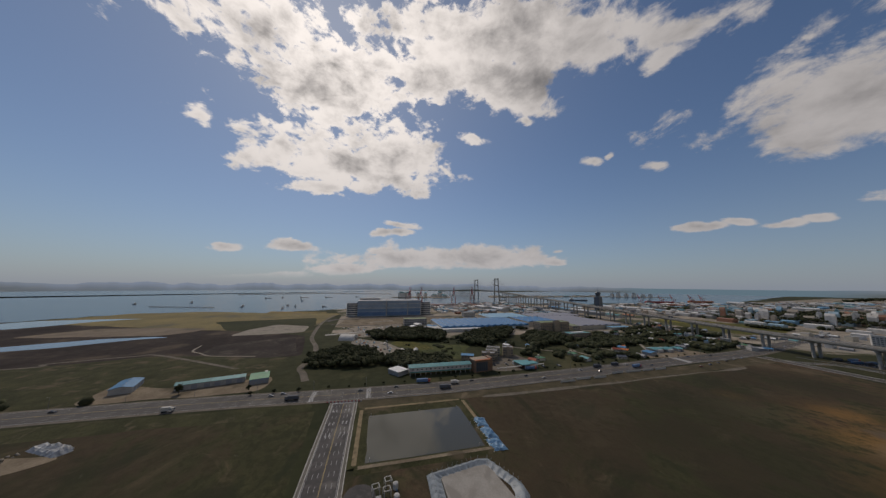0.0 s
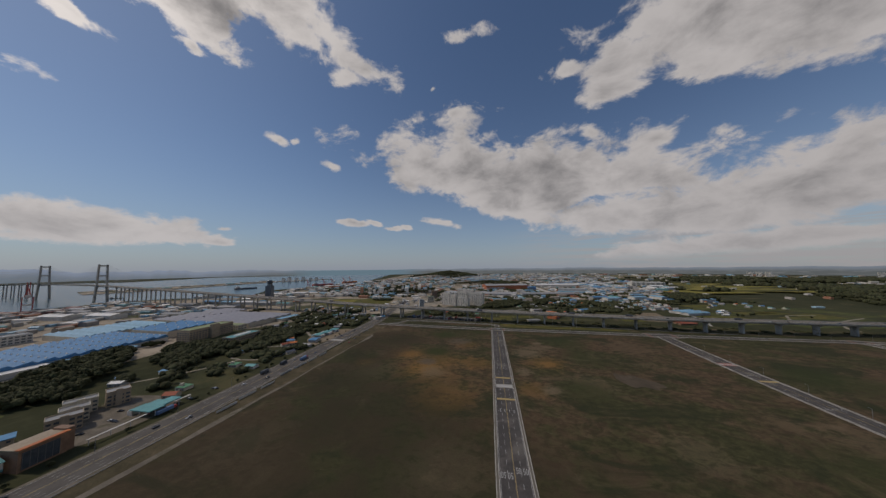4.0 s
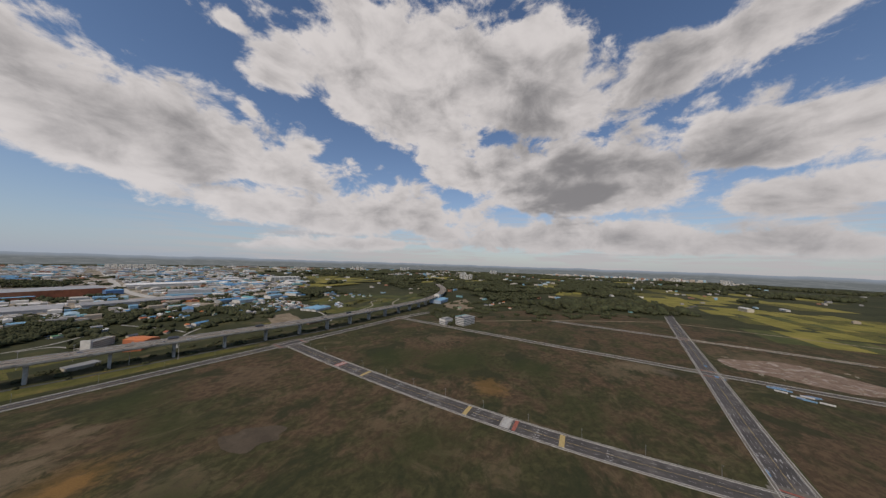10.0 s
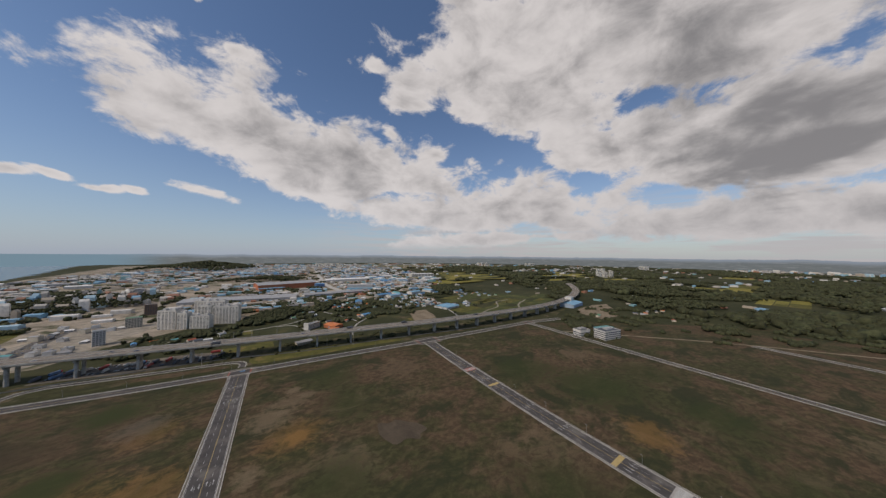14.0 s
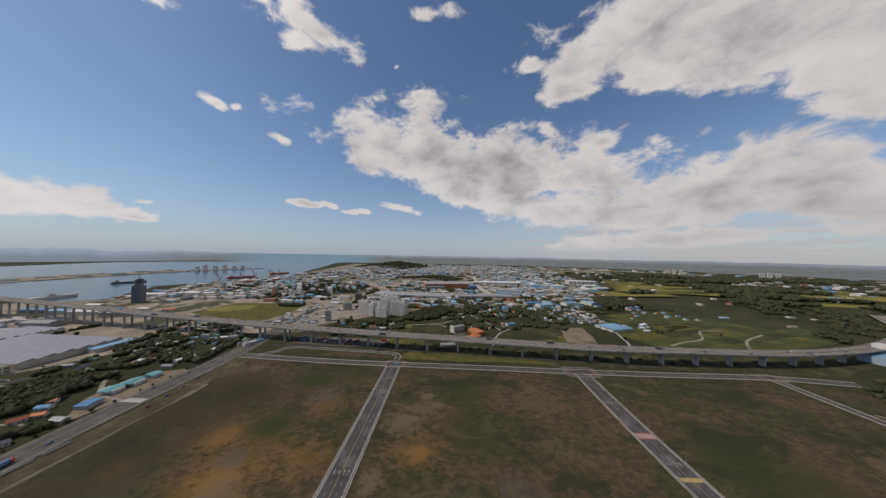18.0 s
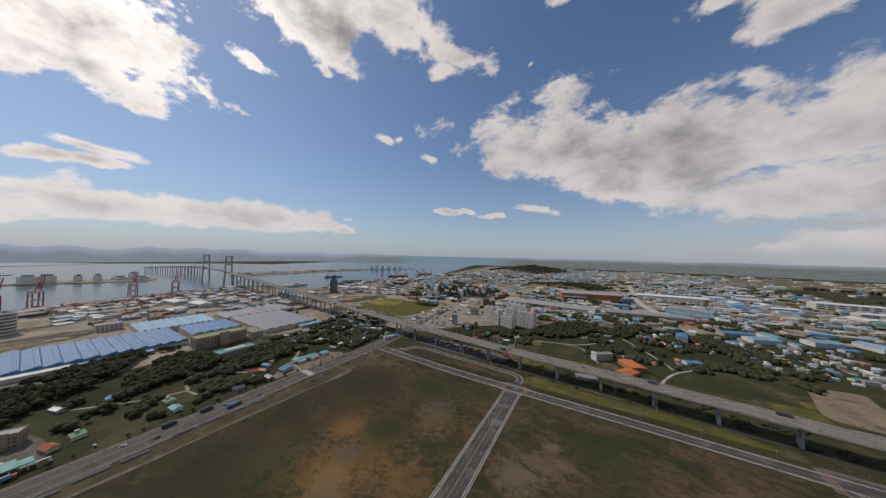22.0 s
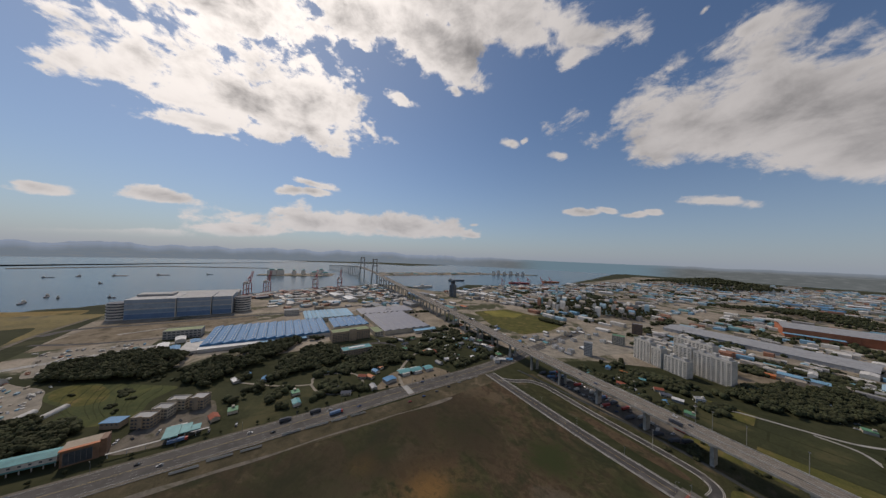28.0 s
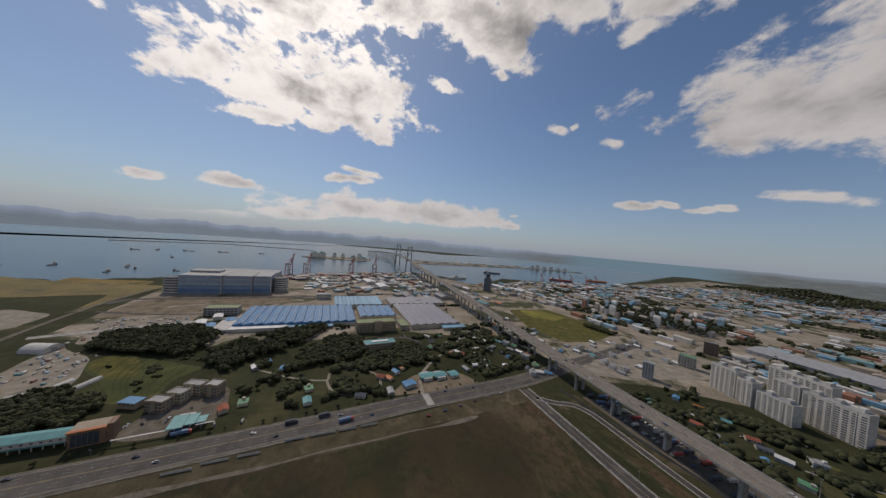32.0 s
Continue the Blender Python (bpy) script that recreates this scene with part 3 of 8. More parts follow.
def stripes(root, name, line, off, width, mat, dash=0, gap=0, z=0.135, lo=0, hi=1e9, label=""):
    """A painted line along a road, solid or dashed."""
    g, s = Geo(), 0.0
    if not dash:
        ribbon(g, line, off - width / 2, off + width / 2, z)
    else:
        for p, d in along([Vector(q) for q in line], dash + gap):
            n = Vector((-d.y, d.x))
            a = p + n * off
            b = a + d * dash
            w = n * width / 2
            g.poly([(*(a - w), z), (*(b - w), z), (*(b + w), z), (*(a + w), z)])
    return part(name, g, mat, root, label)


def lanes(root, line, half, count):
    """Yellow centre lines, white edges and dashes."""
    stripes(root, "centre_line", line, 0.16, 0.16, YELLOW_LINE)
    stripes(root, "centre_line", line, -0.16, 0.16, YELLOW_LINE)
    for s in (-1, 1):
        stripes(root, "edge_line", line, s * (half - 0.5), 0.18, WHITE_LINE)
        w = (half - 0.7) / count
        for i in range(1, count):
            stripes(root, "lane_dashes", line, s * i * w, 0.18, WHITE_LINE, 4, 5)


for _name, _line, _half, _walk, _lanes, _label in (
        ("road_main", MAIN, 12.0, 0, 3, "broad asphalt highway with worn lane paint"),
        ("road_street_1", STREET1, 8.8, 2.2, 2, "new empty asphalt street with pale pavements"),
        ("road_street_2", STREET2, 8.8, 2.2, 2, "new empty asphalt street with yellow bands"),
        ("road_street_3", STREET3, 8.6, 2.4, 3, "new asphalt avenue with arrows and pavements"),
        ("road_street_4", STREET4, 5.0, 2.0, 1, "narrow new asphalt street"),
        ("road_street_5", STREET5, 5.0, 2.0, 1, "narrow new asphalt street"),
        ("road_north", LINE_N, 6.6, 1.9, 1, "new asphalt street beside the viaduct")):
    _r = road(_name, _line, _half, _walk, _label, 0.12 if _walk else 0.2)
    if _walk:
        lanes(_r, _line, _half, _lanes)

# ---------------------------------------------------------------- viaduct and bridge
DECK = smooth([(1330, 960, 14), (1150, 800, 14), (1010, 705, 15), (880, 640, 16), (740, 588, 18), (600, 558, 20), (420, 545, 22), (305, 545, 22), (196, 554, 22), (86, 563, 22.5), (-24, 570, 23.5), (-130, 579, 24.5), (-240, 588, 25.5), (-360, 601, 27.5), (-560, 620, 33),
               (-800, 643, 40), (-1150, 672, 51), (-1480, 705, 59), (-1700, 728, 62), (-2028, 760, 62), (-2300, 770, 58), (-2600, 740, 46), (-2900, 650, 30)], 5)
STEEL = surface("painted_steel", (0.30, 0.32, 0.33), (0.42, 0.43, 0.43), 0.2, 0.5, fine=6)


MUD_BED = surface("drying_mud", (0.058, 0.044, 0.029), (0.086, 0.066, 0.044), 0.06, 0.9, fine=12, stain=(0.10, 0.078, 0.053), stain_scale=0.05)


def strip3(geo, pts, o0, o1, dz0, dz1):
    """A beam of box section following a 3D line."""
    A, B = sides_of(pts, o0), sides_of(pts, o1)
    n, c = len(geo.v), len(pts)
    for i, p in enumerate(pts):
        geo.v += [(*A[i], p[2] + dz0), (*B[i], p[2] + dz0), (*B[i], p[2] + dz1), (*A[i], p[2] + dz1)]
    for i in range(c - 1):
        a = n + 4 * i
        for j in range(4):
            geo.f.append((a + j, a + (j + 1) % 4, a + 4 + (j + 1) % 4, a + 4 + j))
    geo.f += [(n, n + 3, n + 2, n + 1), (n + 4 * c - 4, n + 4 * c - 3, n + 4 * c - 2, n + 4 * c - 1)]
    return geo


VIADUCT = thing("viaduct", "long concrete motorway viaduct on broad piers", "viaduct")
part("deck", strip3(Geo(), DECK, -13, 13, -1.0, 0), CONCRETE, VIADUCT)
part("girder", strip3(Geo(), DECK, -7, 7, -3.6, -1.0), CONCRETE, VIADUCT)
for _s in (-1, 1):
    part("parapet", strip3(Geo(), DECK, *sorted((_s * 12.6, _s * 13.05)), 0, 1.1), CONCRETE, VIADUCT)
part("median_barrier", strip3(Geo(), DECK, -0.3, 0.3, 0, 0.9), CONCRETE, VIADUCT)
for _o in (-11.4, -8.0, -4.5, -1.1, 1.1, 4.5, 8.0, 11.4):
    part("lane_line", strip3(Geo(), DECK, _o - 0.12, _o + 0.12, 0.02, 0.05), WHITE_LINE, VIADUCT)
part("road_surface", strip3(Geo(), DECK, -12.4, 12.4, 0, 0.03), surface("viaduct_asphalt", (0.155, 0.132, 0.105), (0.225, 0.19, 0.15), 0.08, 0.85, fine=20), VIADUCT)
_stations = list(along(DECK, 0.5))
_first = min(range(len(_stations)), key=lambda i: abs(_stations[i][0].x + 24)) % 109
for _p, _d in _stations[_first::109]:
    if abs(_p.x + 1794) < 330:
        continue
    _g = Geo()
    _n = Vector((-_d.y, _d.x, 0)).normalized()
    _t = Vector((_d.x, _d.y, 0)).normalized()
    _low = -4 if _p.x < -1250 else 0
    if _p.x < -170:
        for _s in (-1, 1):
            _c = _p + _n * (_s * 6.2)
            part("pier", Geo().tube([(_c.x, _c.y, _low, 2.0), (_c.x, _c.y, _p.z - 5.2, 2.0), (_c.x, _c.y, _p.z - 3.5, 3.0)], 8), CONCRETE, VIADUCT)
        part("pier_cap", Geo().bar(_p - _n * 9.5 - Vector((0, 0, 4.2)), _p + _n * 9.5 - Vector((0, 0, 4.2)), 3.0, 1.5), CONCRETE, VIADUCT)
        continue
    _a = [_p + _n * (i * 4.2) + _t * (j * 1.4) for i, j in ((-1, -1), (-1, 1), (1, 1), (1, -1))]
    _b = [_p + _n * (i * 7.6) + _t * (j * 1.5) for i, j in ((-1, -1), (-1, 1), (1, 1), (1, -1))]
    _k = len(_g.v)
    _g.v += [(q.x, q.y, _low) for q in _a] + [(q.x, q.y, _p.z - 6.6) for q in _a] + [(q.x, q.y, _p.z - 4.9) for q in _b] + [(q.x, q.y, _p.z - 3.6) for q in _b]
    for j in range(3):
        _g.f += [(_k + 4 * j + i, _k + 4 * j + 4 + i, _k + 4 * j + 4 + (i + 1) % 4, _k + 4 * j + (i + 1) % 4) for i in range(4)]
    _g.f.append((_k + 12, _k + 15, _k + 14, _k + 13))
    part("pier", _g, CONCRETE, VIADUCT)

for _x, _y in ((-1560, 715), (-2028, 760)):
    _r = thing("bridge_pylon", "tall pale concrete cable-stayed bridge tower", "bridge tower", (_x, _y, -3), 5.5, "bridge towers")
    for s in (-1, 1):
        g = Geo()
        g.bar((0, s * 19, 0), (0, s * 15, 62), 6, 6).bar((0, s * 15, 62), (0, s * 12, 148), 5, 5)
        part("leg", g, CONCRETE, _r)
    for z, w in ((58, 15), (100, 13), (140, 12)):
        part("cross_beam", Geo().box(-2.2, 2.2, -w, w, z, z + 5), CONCRETE, _r)
    for s in (-1, 1):
        for i in range(1, 9):
            for side in (-1, 1):
                part("stay_cable", Geo().bar((0, side * 12.5, 146 - (8 - i) * 7), (s * i * 27, side * 10.5, 65), 0.35), STEEL, _r)
# ---------------------------------------------------------------- more ground
EARTH = surface("bare_earth", (0.16, 0.125, 0.085), (0.27, 0.22, 0.155), 0.05, 0.95, fine=12, stain=(0.11, 0.09, 0.06), stain_scale=0.04, spec=0.1)
GRAVEL = surface("pale_gravel", (0.22, 0.195, 0.155), (0.35, 0.31, 0.25), 0.08, 0.95, fine=16, stain=(0.19, 0.17, 0.14), stain_scale=0.03, spec=0.1)
VERGE = surface("weedy_verge", (0.034, 0.037, 0.017), (0.068, 0.065, 0.03), 0.05, 0.95, fine=16, stain=(0.11, 0.088, 0.055), stain_scale=0.04, spec=0.1)
YELLOW_GREEN = surface("bright_weeds", (0.066, 0.070, 0.022), (0.125, 0.115, 0.034), 0.06, 0.95, fine=9, stain=(0.17, 0.13, 0.05), stain_scale=0.045, spec=0.1)
DUSTY = surface("dusty_lane", (0.12, 0.105, 0.085), (0.20, 0.175, 0.14), 0.1, 0.95, fine=10, stain=(0.10, 0.09, 0.06), stain_scale=0.05, spec=0.1)
CREEK = water("shallow_creek_water", (0.10, 0.13, 0.16), 0.08, 0.05, 0.08)
_level = [0.07]


def patch(name, pts, mat, label, z=None):
    """A flat piece of ground with an uneven outline; each lies a little over the one before."""
    _level[0] += 0.004
    rng = random.Random(len(pts) * 31 + int(abs(pts[0][0])))
    out = []
    for (ax, ay), (bx, by) in zip(pts, pts[1:] + pts[:1]):
        n = max(1, int(math.hypot(bx - ax, by - ay) / 25))
        for i in range(n):
            k = 0 if i == 0 else math.hypot(bx - ax, by - ay) / n * 0.12
            out.append((ax + (bx - ax) * i / n + rng.uniform(-k, k), ay + (by - ay) * i / n + rng.uniform(-k, k)))
    for _ in range(2):
        out = [p for (ax, ay), (bx, by) in zip(out, out[1:] + out[:1]) for p in ((ax * 0.75 + bx * 0.25, ay * 0.75 + by * 0.25), (ax * 0.25 + bx * 0.75, ay * 0.25 + by * 0.75))]
    return sheet(name, out, z or _level[0], mat, label)


patch("land_verge_west", [(-245, -1000), (-226, -1000), (-226, -84), (-245, -84)], VERGE, "weedy strip beside the highway")
patch("land_verge_middle", [(-244, -48), (-222, -48), (-226, 300), (-240, 500), (-266, 508), (-254, 300), (-246, 180)], surface("dry_verge", (0.055, 0.048, 0.028), (0.105, 0.086, 0.052), 0.06, 0.95, fine=14, stain=(0.16, 0.125, 0.082), stain_scale=0.03, spec=0.1), "weedy strip with gravel beside the highway")
patch("land_track", [(-227, 60), (-222, 60), (-224, 180), (-228, 416), (-233, 420), (-228, 200)], DUSTY, "pale gravel track along the fence")
patch("land_under_viaduct", [(-250, 522), (640, 520), (900, 620), (870, 660), (700, 600), (420, 572), (60, 596), (-220, 612)], VERGE, "weedy ground under the viaduct")
patch("land_weeds", [(0, 522), (80, 522), (170, 524), (238, 526), (210, 538), (130, 550), (87, 556), (30, 556), (-6, 551), (-8, 538)], YELLOW_GREEN, "bright green weeds beside the street")
patch("land_car_park", [(-232, 574), (-110, 562), (-60, 572), (-30, 590), (-100, 616), (-180, 612)], surface("worn_yard", (0.075, 0.066, 0.055), (0.145, 0.125, 0.10), 0.06, 0.9, fine=10, stain=(0.20, 0.165, 0.12), stain_scale=0.04), "worn dusty car park below the viaduct")
patch("land_loop_plot", [(-206, 525), (-30, 523), (-26, 531), (-195, 545)], FIELD, "strip of brown grass inside the loop road")
patch("land_crops", [(-455, -14), (-482, 4), (-450, 60), (-414, 120), (-400, 106), (-382, 97), (-343, 102), (-349, 66), (-362, 30), (-405, 31)], PADDY, "green paddy with uneven rows")
patch("land_paddy", [(-440, -2), (-470, -8), (-473, 10), (-453, 42), (-408, 60), (-402, 37)], YELLOW_GREEN, "yellowing rice paddy")
patch("land_gardens", [(-300, 190), (-300, 275), (-350, 320), (-360, 260), (-395, 180), (-420, 130), (-330, 140)], GREEN, "village vegetable plots")
patch("land_yard", [(-525, -75), (-496, -48), (-474, -16), (-420, 6), (-378, 15), (-379, -10), (-390, -70)], GRAVEL, "open gravel storage yard")
patch("land_lot", [(-300, 96), (-335, 112), (-362, 160), (-300, 170), (-284, 150), (-284, 105)], DUSTY, "dusty yard round the filling station")
patch("land_roadside", [(-292, 330), (-335, 375), (-330, 440), (-287, 460), (-281, 400)], EARTH, "bare earth yard beside the highway")
patch("land_strip", [(-650, -125), (-690, 40), (-770, 180), (-835, 165), (-825, -115)], EARTH, "broad bare strip between the works")
patch("land_gold_reed", [(-1075, -400), (-1050, -330), (-1030, -205), (-905, -190), (-880, -300), (-930, -380)], surface("golden_reed", (0.17, 0.12, 0.045), (0.29, 0.21, 0.085), 0.02, 0.95, fine=12, stain=(0.11, 0.095, 0.04), stain_scale=0.012, spec=0.1), "golden reed bed behind the beach")
patch("land_works_lawn", [(-607, 24), (-658, 28), (-644, 78), (-584, 78)], GREEN, "mown lawn beside the works")
patch("land_store", [(-520, -60), (-580, 60), (-640, 20), (-640, -100)], GRAVEL, "storage ground with rows of goods")
patch("land_marsh", [(-1060, -780), (-1090, -600), (-1010, -380), (-960, -150), (-700, -170), (-600, -250), (-700, -560), (-860, -880)], REED, "yellow reed marsh by the shore")
patch("land_marsh_grass", [(-850, -205), (-700, -175), (-560, -190), (-640, -330), (-800, -430)], LAND, "olive salt-marsh grass")
patch("land_mudflat", [(-405, -135), (-430, -250), (-445, -330), (-400, -470), (-380, -900), (-700, -1100), (-880, -900), (-740, -560), (-620, -260), (-560, -165)], MUD, "brown tidal mud behind the dike")
patch("land_mud_pan", [(-395, -200), (-440, -270), (-500, -280), (-560, -180), (-420, -140)], surface("dark_mud", (0.036, 0.029, 0.025), (0.066, 0.055, 0.046), 0.02, 0.95, fine=10, stain=(0.12, 0.10, 0.08), stain_scale=0.02, spec=0.08), "dark drying mud pan")
patch("water_creek", [(-505, -570), (-530, -505), (-572, -452), (-592, -396), (-606, -430), (-600, -500), (-545, -600), (-520, -900), (-470, -900)], CREEK, "shallow creek water on the mud")
patch("water_lagoon", [(-745, -800), (-760, -764), (-862, -716), (-905, -650), (-915, -700), (-900, -860), (-820, -900)], CREEK, "lagoon water in the marsh")
patch("land_pan_south", [(-270, -320), (-290, -230), (-340, -150), (-400, -140), (-440, -310), (-410, -440), (-300, -560), (-275, -500)], VERGE, "dark green pasture behind the sheds")
patch("land_shed_yard", [(-280, -275), (-282, -135), (-330, -140), (-300, -200), (-330, -280)], EARTH, "bare yard round the sheds")
patch("land_rubble", [(-212, -290), (-211, -256), (-206, -237), (-202, -207), (-195, -211), (-187, -223), (-182, -245), (-190, -290)], EARTH, "pale spread of spoil on the plain")
patch("land_sand", [(-729, -612), (-722, -499), (-690, -389), (-640, -400), (-612, -430), (-622, -529), (-640, -660)], surface("brown_sand", (0.13, 0.098, 0.062), (0.21, 0.16, 0.105), 0.02, 0.9, fine=10, stain=(0.10, 0.08, 0.055), stain_scale=0.015), "brown sand bank beside the creek")
patch("land_dry_mud", [(-586, -304), (-660, -300), (-728, -270), (-688, -187), (-604, -177), (-591, -249)], GRAVEL, "pale dried mud by the dike")
patch("land_meadow", [(-640, 775), (-630, 915), (-500, 930), (-400, 905), (-376, 790), (-385, 722), (-490, 715)], YELLOW_GREEN, "bright yellow-green meadow")
patch("land_meadow_rice", [(-630, 800), (-625, 880), (-540, 900), (-520, 840), (-560, 790)], RICE, "yellow rice at the meadow end")
patch("land_plaza", [(-370, 700), (-330, 900), (-230, 950), (-200, 860), (-235, 700), (-270, 640)], GRAVEL, "dusty pale roads and lots of the town edge")
patch("land_flats_yard", [(-71, 816), (-100, 990), (-59, 960), (2, 965), (13, 925), (-30, 900)], EARTH, "bare earth yard behind the flats")
patch("land_dirt", [(300, 636), (324, 741), (385, 752), (366, 661), (352, 621)], EARTH, "ploughed brown field")
patch("land_dirt_east", [(745, 520), (781, 545), (880, 566), (960, 560), (890, 500), (815, 445), (725, 440)], EARTH, "pale cleared building ground")
patch("land_pink", [(640, -70), (600, -80), (575, -185), (620, -240), (690, -160)], surface("reddish_spoil", (0.13, 0.085, 0.06), (0.25, 0.18, 0.13), 0.1, 0.95, fine=10, stain=(0.35, 0.30, 0.25), stain_scale=0.06), "reddish ground with broken debris")


sheet("land_mud_bare", [tuple(q) for q in smooth([(115, 292), (118, 308), (127, 303), (134, 305), (143, 297), (151, 290), (155, 279), (147, 276), (144, 270), (134, 276), (124, 273), (118, 282), (115, 292)], 3)][:-1], 0.235, MUD_BED, "bare drying mud patch in the grass")


def quay(name, pts, top, mat, label):
    if sum(a[0] * b[1] - b[0] * a[1] for a, b in zip(pts, pts[1:] + pts[:1])) < 0:
        pts = pts[::-1]
    return solid(name, Geo().prism(pts, -5, top), mat, label, "quay", kind="structure")


quay("land_spit", [(-2110, 80), (-2020, 320), (-2030, 540), (-2215, 590), (-2240, 300), (-2190, 90)], 0.8, CITY, "reclaimed quay across the water")
quay("land_far_quay", [(-2060, 890), (-2020, 1040), (-2060, 1715), (-2050, 2120), (-1880, 2640), (-1960, 2660), (-2300, 2000), (-2350, 1000)], 0.8, CITY, "long reclaimed quay in the bay")
quay("land_causeway", [(-2640, -1180), (-3010, -640), (-2850, 120), (-2880, 125), (-3040, -650), (-2665, -1190)], 1.2, EARTH, "long low breakwater in the bay")
patch("land_far_plain", [(300, 3000), (900, 2800), (2600, 2900), (3000, 3300), (2000, 4200), (600, 4300)], surface("dry_paddy_plain", (0.12, 0.11, 0.06), (0.19, 0.17, 0.10), 0.004, 0.95, fine=10, stain=(0.07, 0.075, 0.035), stain_scale=0.003, spec=0.1), "far flat plain of dry paddies", 0.2)
patch("land_far_shore", [(-4880, 300), (-4500, 700), (-4100, 1650), (-3700, 1900), (-4300, 3300), (-3700, 4400), (-4200, 4500), (-4880, 2500)], LAND, "distant low wooded shore", -0.7)

rng = random.Random(5)


def inside(x, y, poly):
    hit = False
    for (ax, ay), (bx, by) in zip(poly, poly[1:] + poly[:1]):
        if (ay > y) != (by > y) and x < (bx - ax) * (y - ay) / (by - ay) + ax:
            hit = not hit
    return hit


OPEN_CELLS = set()


def plots(x0, x1, y0, y1, step, turn, share, poly=None, tones=(RICE, RICE, RICE, GREEN, YELLOW_GREEN)):
    """Rice and vegetable plots divided by low bunds."""
    c, s = math.cos(radians(turn)), math.sin(radians(turn))
    cx, cy = (x0 + x1) / 2, (y0 + y1) / 2
    y = y0
    while y < y1:
        h = step * rng.uniform(0.5, 0.9)
        x = x0
        while x < x1:
            w = step * rng.uniform(0.9, 2.1)
            if rng.random() < share:
                q = [(x + 1, y + 1), (x + w - 1, y + 1), (x + w - 1, y + h - 1), (x + 1, y + h - 1)]
                q = [(cx + (a - cx) * c - (b - cy) * s, cy + (a - cx) * s + (b - cy) * c) for a, b in q]
                if poly is None or inside(*q[0], poly):
                    for i in range(int(w / 14) + 2):
                        for j in range(int(h / 14) + 2):
                            u, v = i / (int(w / 14) + 1), j / (int(h / 14) + 1)
                            OPEN_CELLS.add((int((q[0][0] + (q[1][0] - q[0][0]) * u + (q[3][0] - q[0][0]) * v) // 20), int((q[0][1] + (q[1][1] - q[0][1]) * u + (q[3][1] - q[0][1]) * v) // 20)))
                    sheet("rice_plot", q, 0.14 + 0.001 * rng.random(), rng.choice(tones), "flat paddy of ripening rice between low bunds")
            x += w
        y += h


plots(-60, 300, 605, 720, 42, 6, 0.8, None, (GREEN, GREEN, GREEN, VERGE, YELLOW_GREEN))
plots(420, 900, 600, 1000, 60, 18, 0.85, [(430, 600), (600, 590), (760, 640), (900, 760), (1000, 900), (820, 1050), (520, 900)], (GREEN, PADDY, PADDY, GREEN, PADDY, YELLOW_GREEN))
plots(1450, 2400, -900, -250, 150, 8, 0.5)
plots(880, 1330, -420, -190, 80, 8, 0.6, None, (RICE, GREEN, PADDY, YELLOW_GREEN, GREEN))
plots(1030, 1450, -640, -290, 75, 8, 0.95, None, (RICE, RICE, RICE, YELLOW_GREEN))
plots(1020, 1400, 1330, 2080, 85, -12, 0.62, None, (RICE, RICE, RICE, YELLOW_GREEN))
plots(1250, 1760, -230, -60, 80, 6, 0.7, None, (RICE, RICE, GREEN))
plots(1440, 1600, 215, 300, 60, 6, 0.9, None, (RICE, YELLOW_GREEN))
plots(620, 800, 640, 800, 46, 20, 0.95, None, (YELLOW_GREEN, PADDY, PADDY, GREEN))
plots(1400, 2100, 1000, 1900, 170, -10, 0.3)
plots(1200, 3200, -250, 600, 190, 5, 0.15)
plots(700, 1300, 1350, 1900, 110, 10, 0.6)

BUND = surface("grassy_bund", (0.034, 0.040, 0.016), (0.062, 0.066, 0.026), 0.3, 0.95, spec=0.1)
for _i in range(9):
    _y = 2 + _i * 12
    _l = smooth([(-476 + _i * 5, 14 + _i * 10), (-440 + _i * 3, 12 + _i * 10.5 + 4 * math.sin(_i)), (-405 + _i * 2, 24 + _i * 8.5 - 3 * math.sin(_i * 2)), (-368 + _i, 50 + _i * 5.5)])
    solid("bund", ribbon(Geo(), _l, -0.35, 0.35, 0.1, 0.28), BUND, "low grassy bund winding between paddies", "bund", kind="structure")

# ---------------------------------------------------------------- street furniture and road paint


def crossing(name, x, y, w, d, turn, mat, label, bars=True, z=0.15):
    root = thing(name, label, "road marking", (x, y, 0), turn, kind="structure")
    if bars:
        n = int(w / 1.0)
        me = Geo().box(-0.25, 0.25, -d / 2, d / 2, z - 0.01, z).mesh("stripe", WHITE_LINE)
        for i in range(n):
            b = part("stripe", me, None, root)
            b.location.x = -w / 2 + (i + 0.5) * w / n
    if mat:
        part("band", Geo().box(-w / 2, w / 2, -d / 2 - (1.4 if bars else 0), d / 2 + (1.4 if bars else 0), z - 0.02, z - 0.006), mat, root)
    return root


def glyph(text, x, y, size, turn, mat=WHITE_LINE, label="white painted numerals on the street"):
    cu = bpy.data.curves.new("road_numeral", "FONT")
    cu.body, cu.size, cu.align_x = text, size, "CENTER"
    cu.materials.append(mat)
    ob = new("road_numeral", cu)
    ob.matrix_world = pose(x, y, 0.15, 0, 0, turn) @ Matrix.Diagonal((1, 2.2, 1, 1))
    return tagged(ob, label, "road marking", kind="structure")


def arrow_mesh():
    g = Geo()
    g.poly([(-0.15, -2.5, 0), (0.15, -2.5, 0), (0.15, 0.5, 0), (-0.15, 0.5, 0)]).poly([(-0.6, 0.5, 0), (0.6, 0.5, 0), (0, 2.5, 0)])
    return g.mesh("arrow", WHITE_LINE)


ARROW = arrow_mesh()


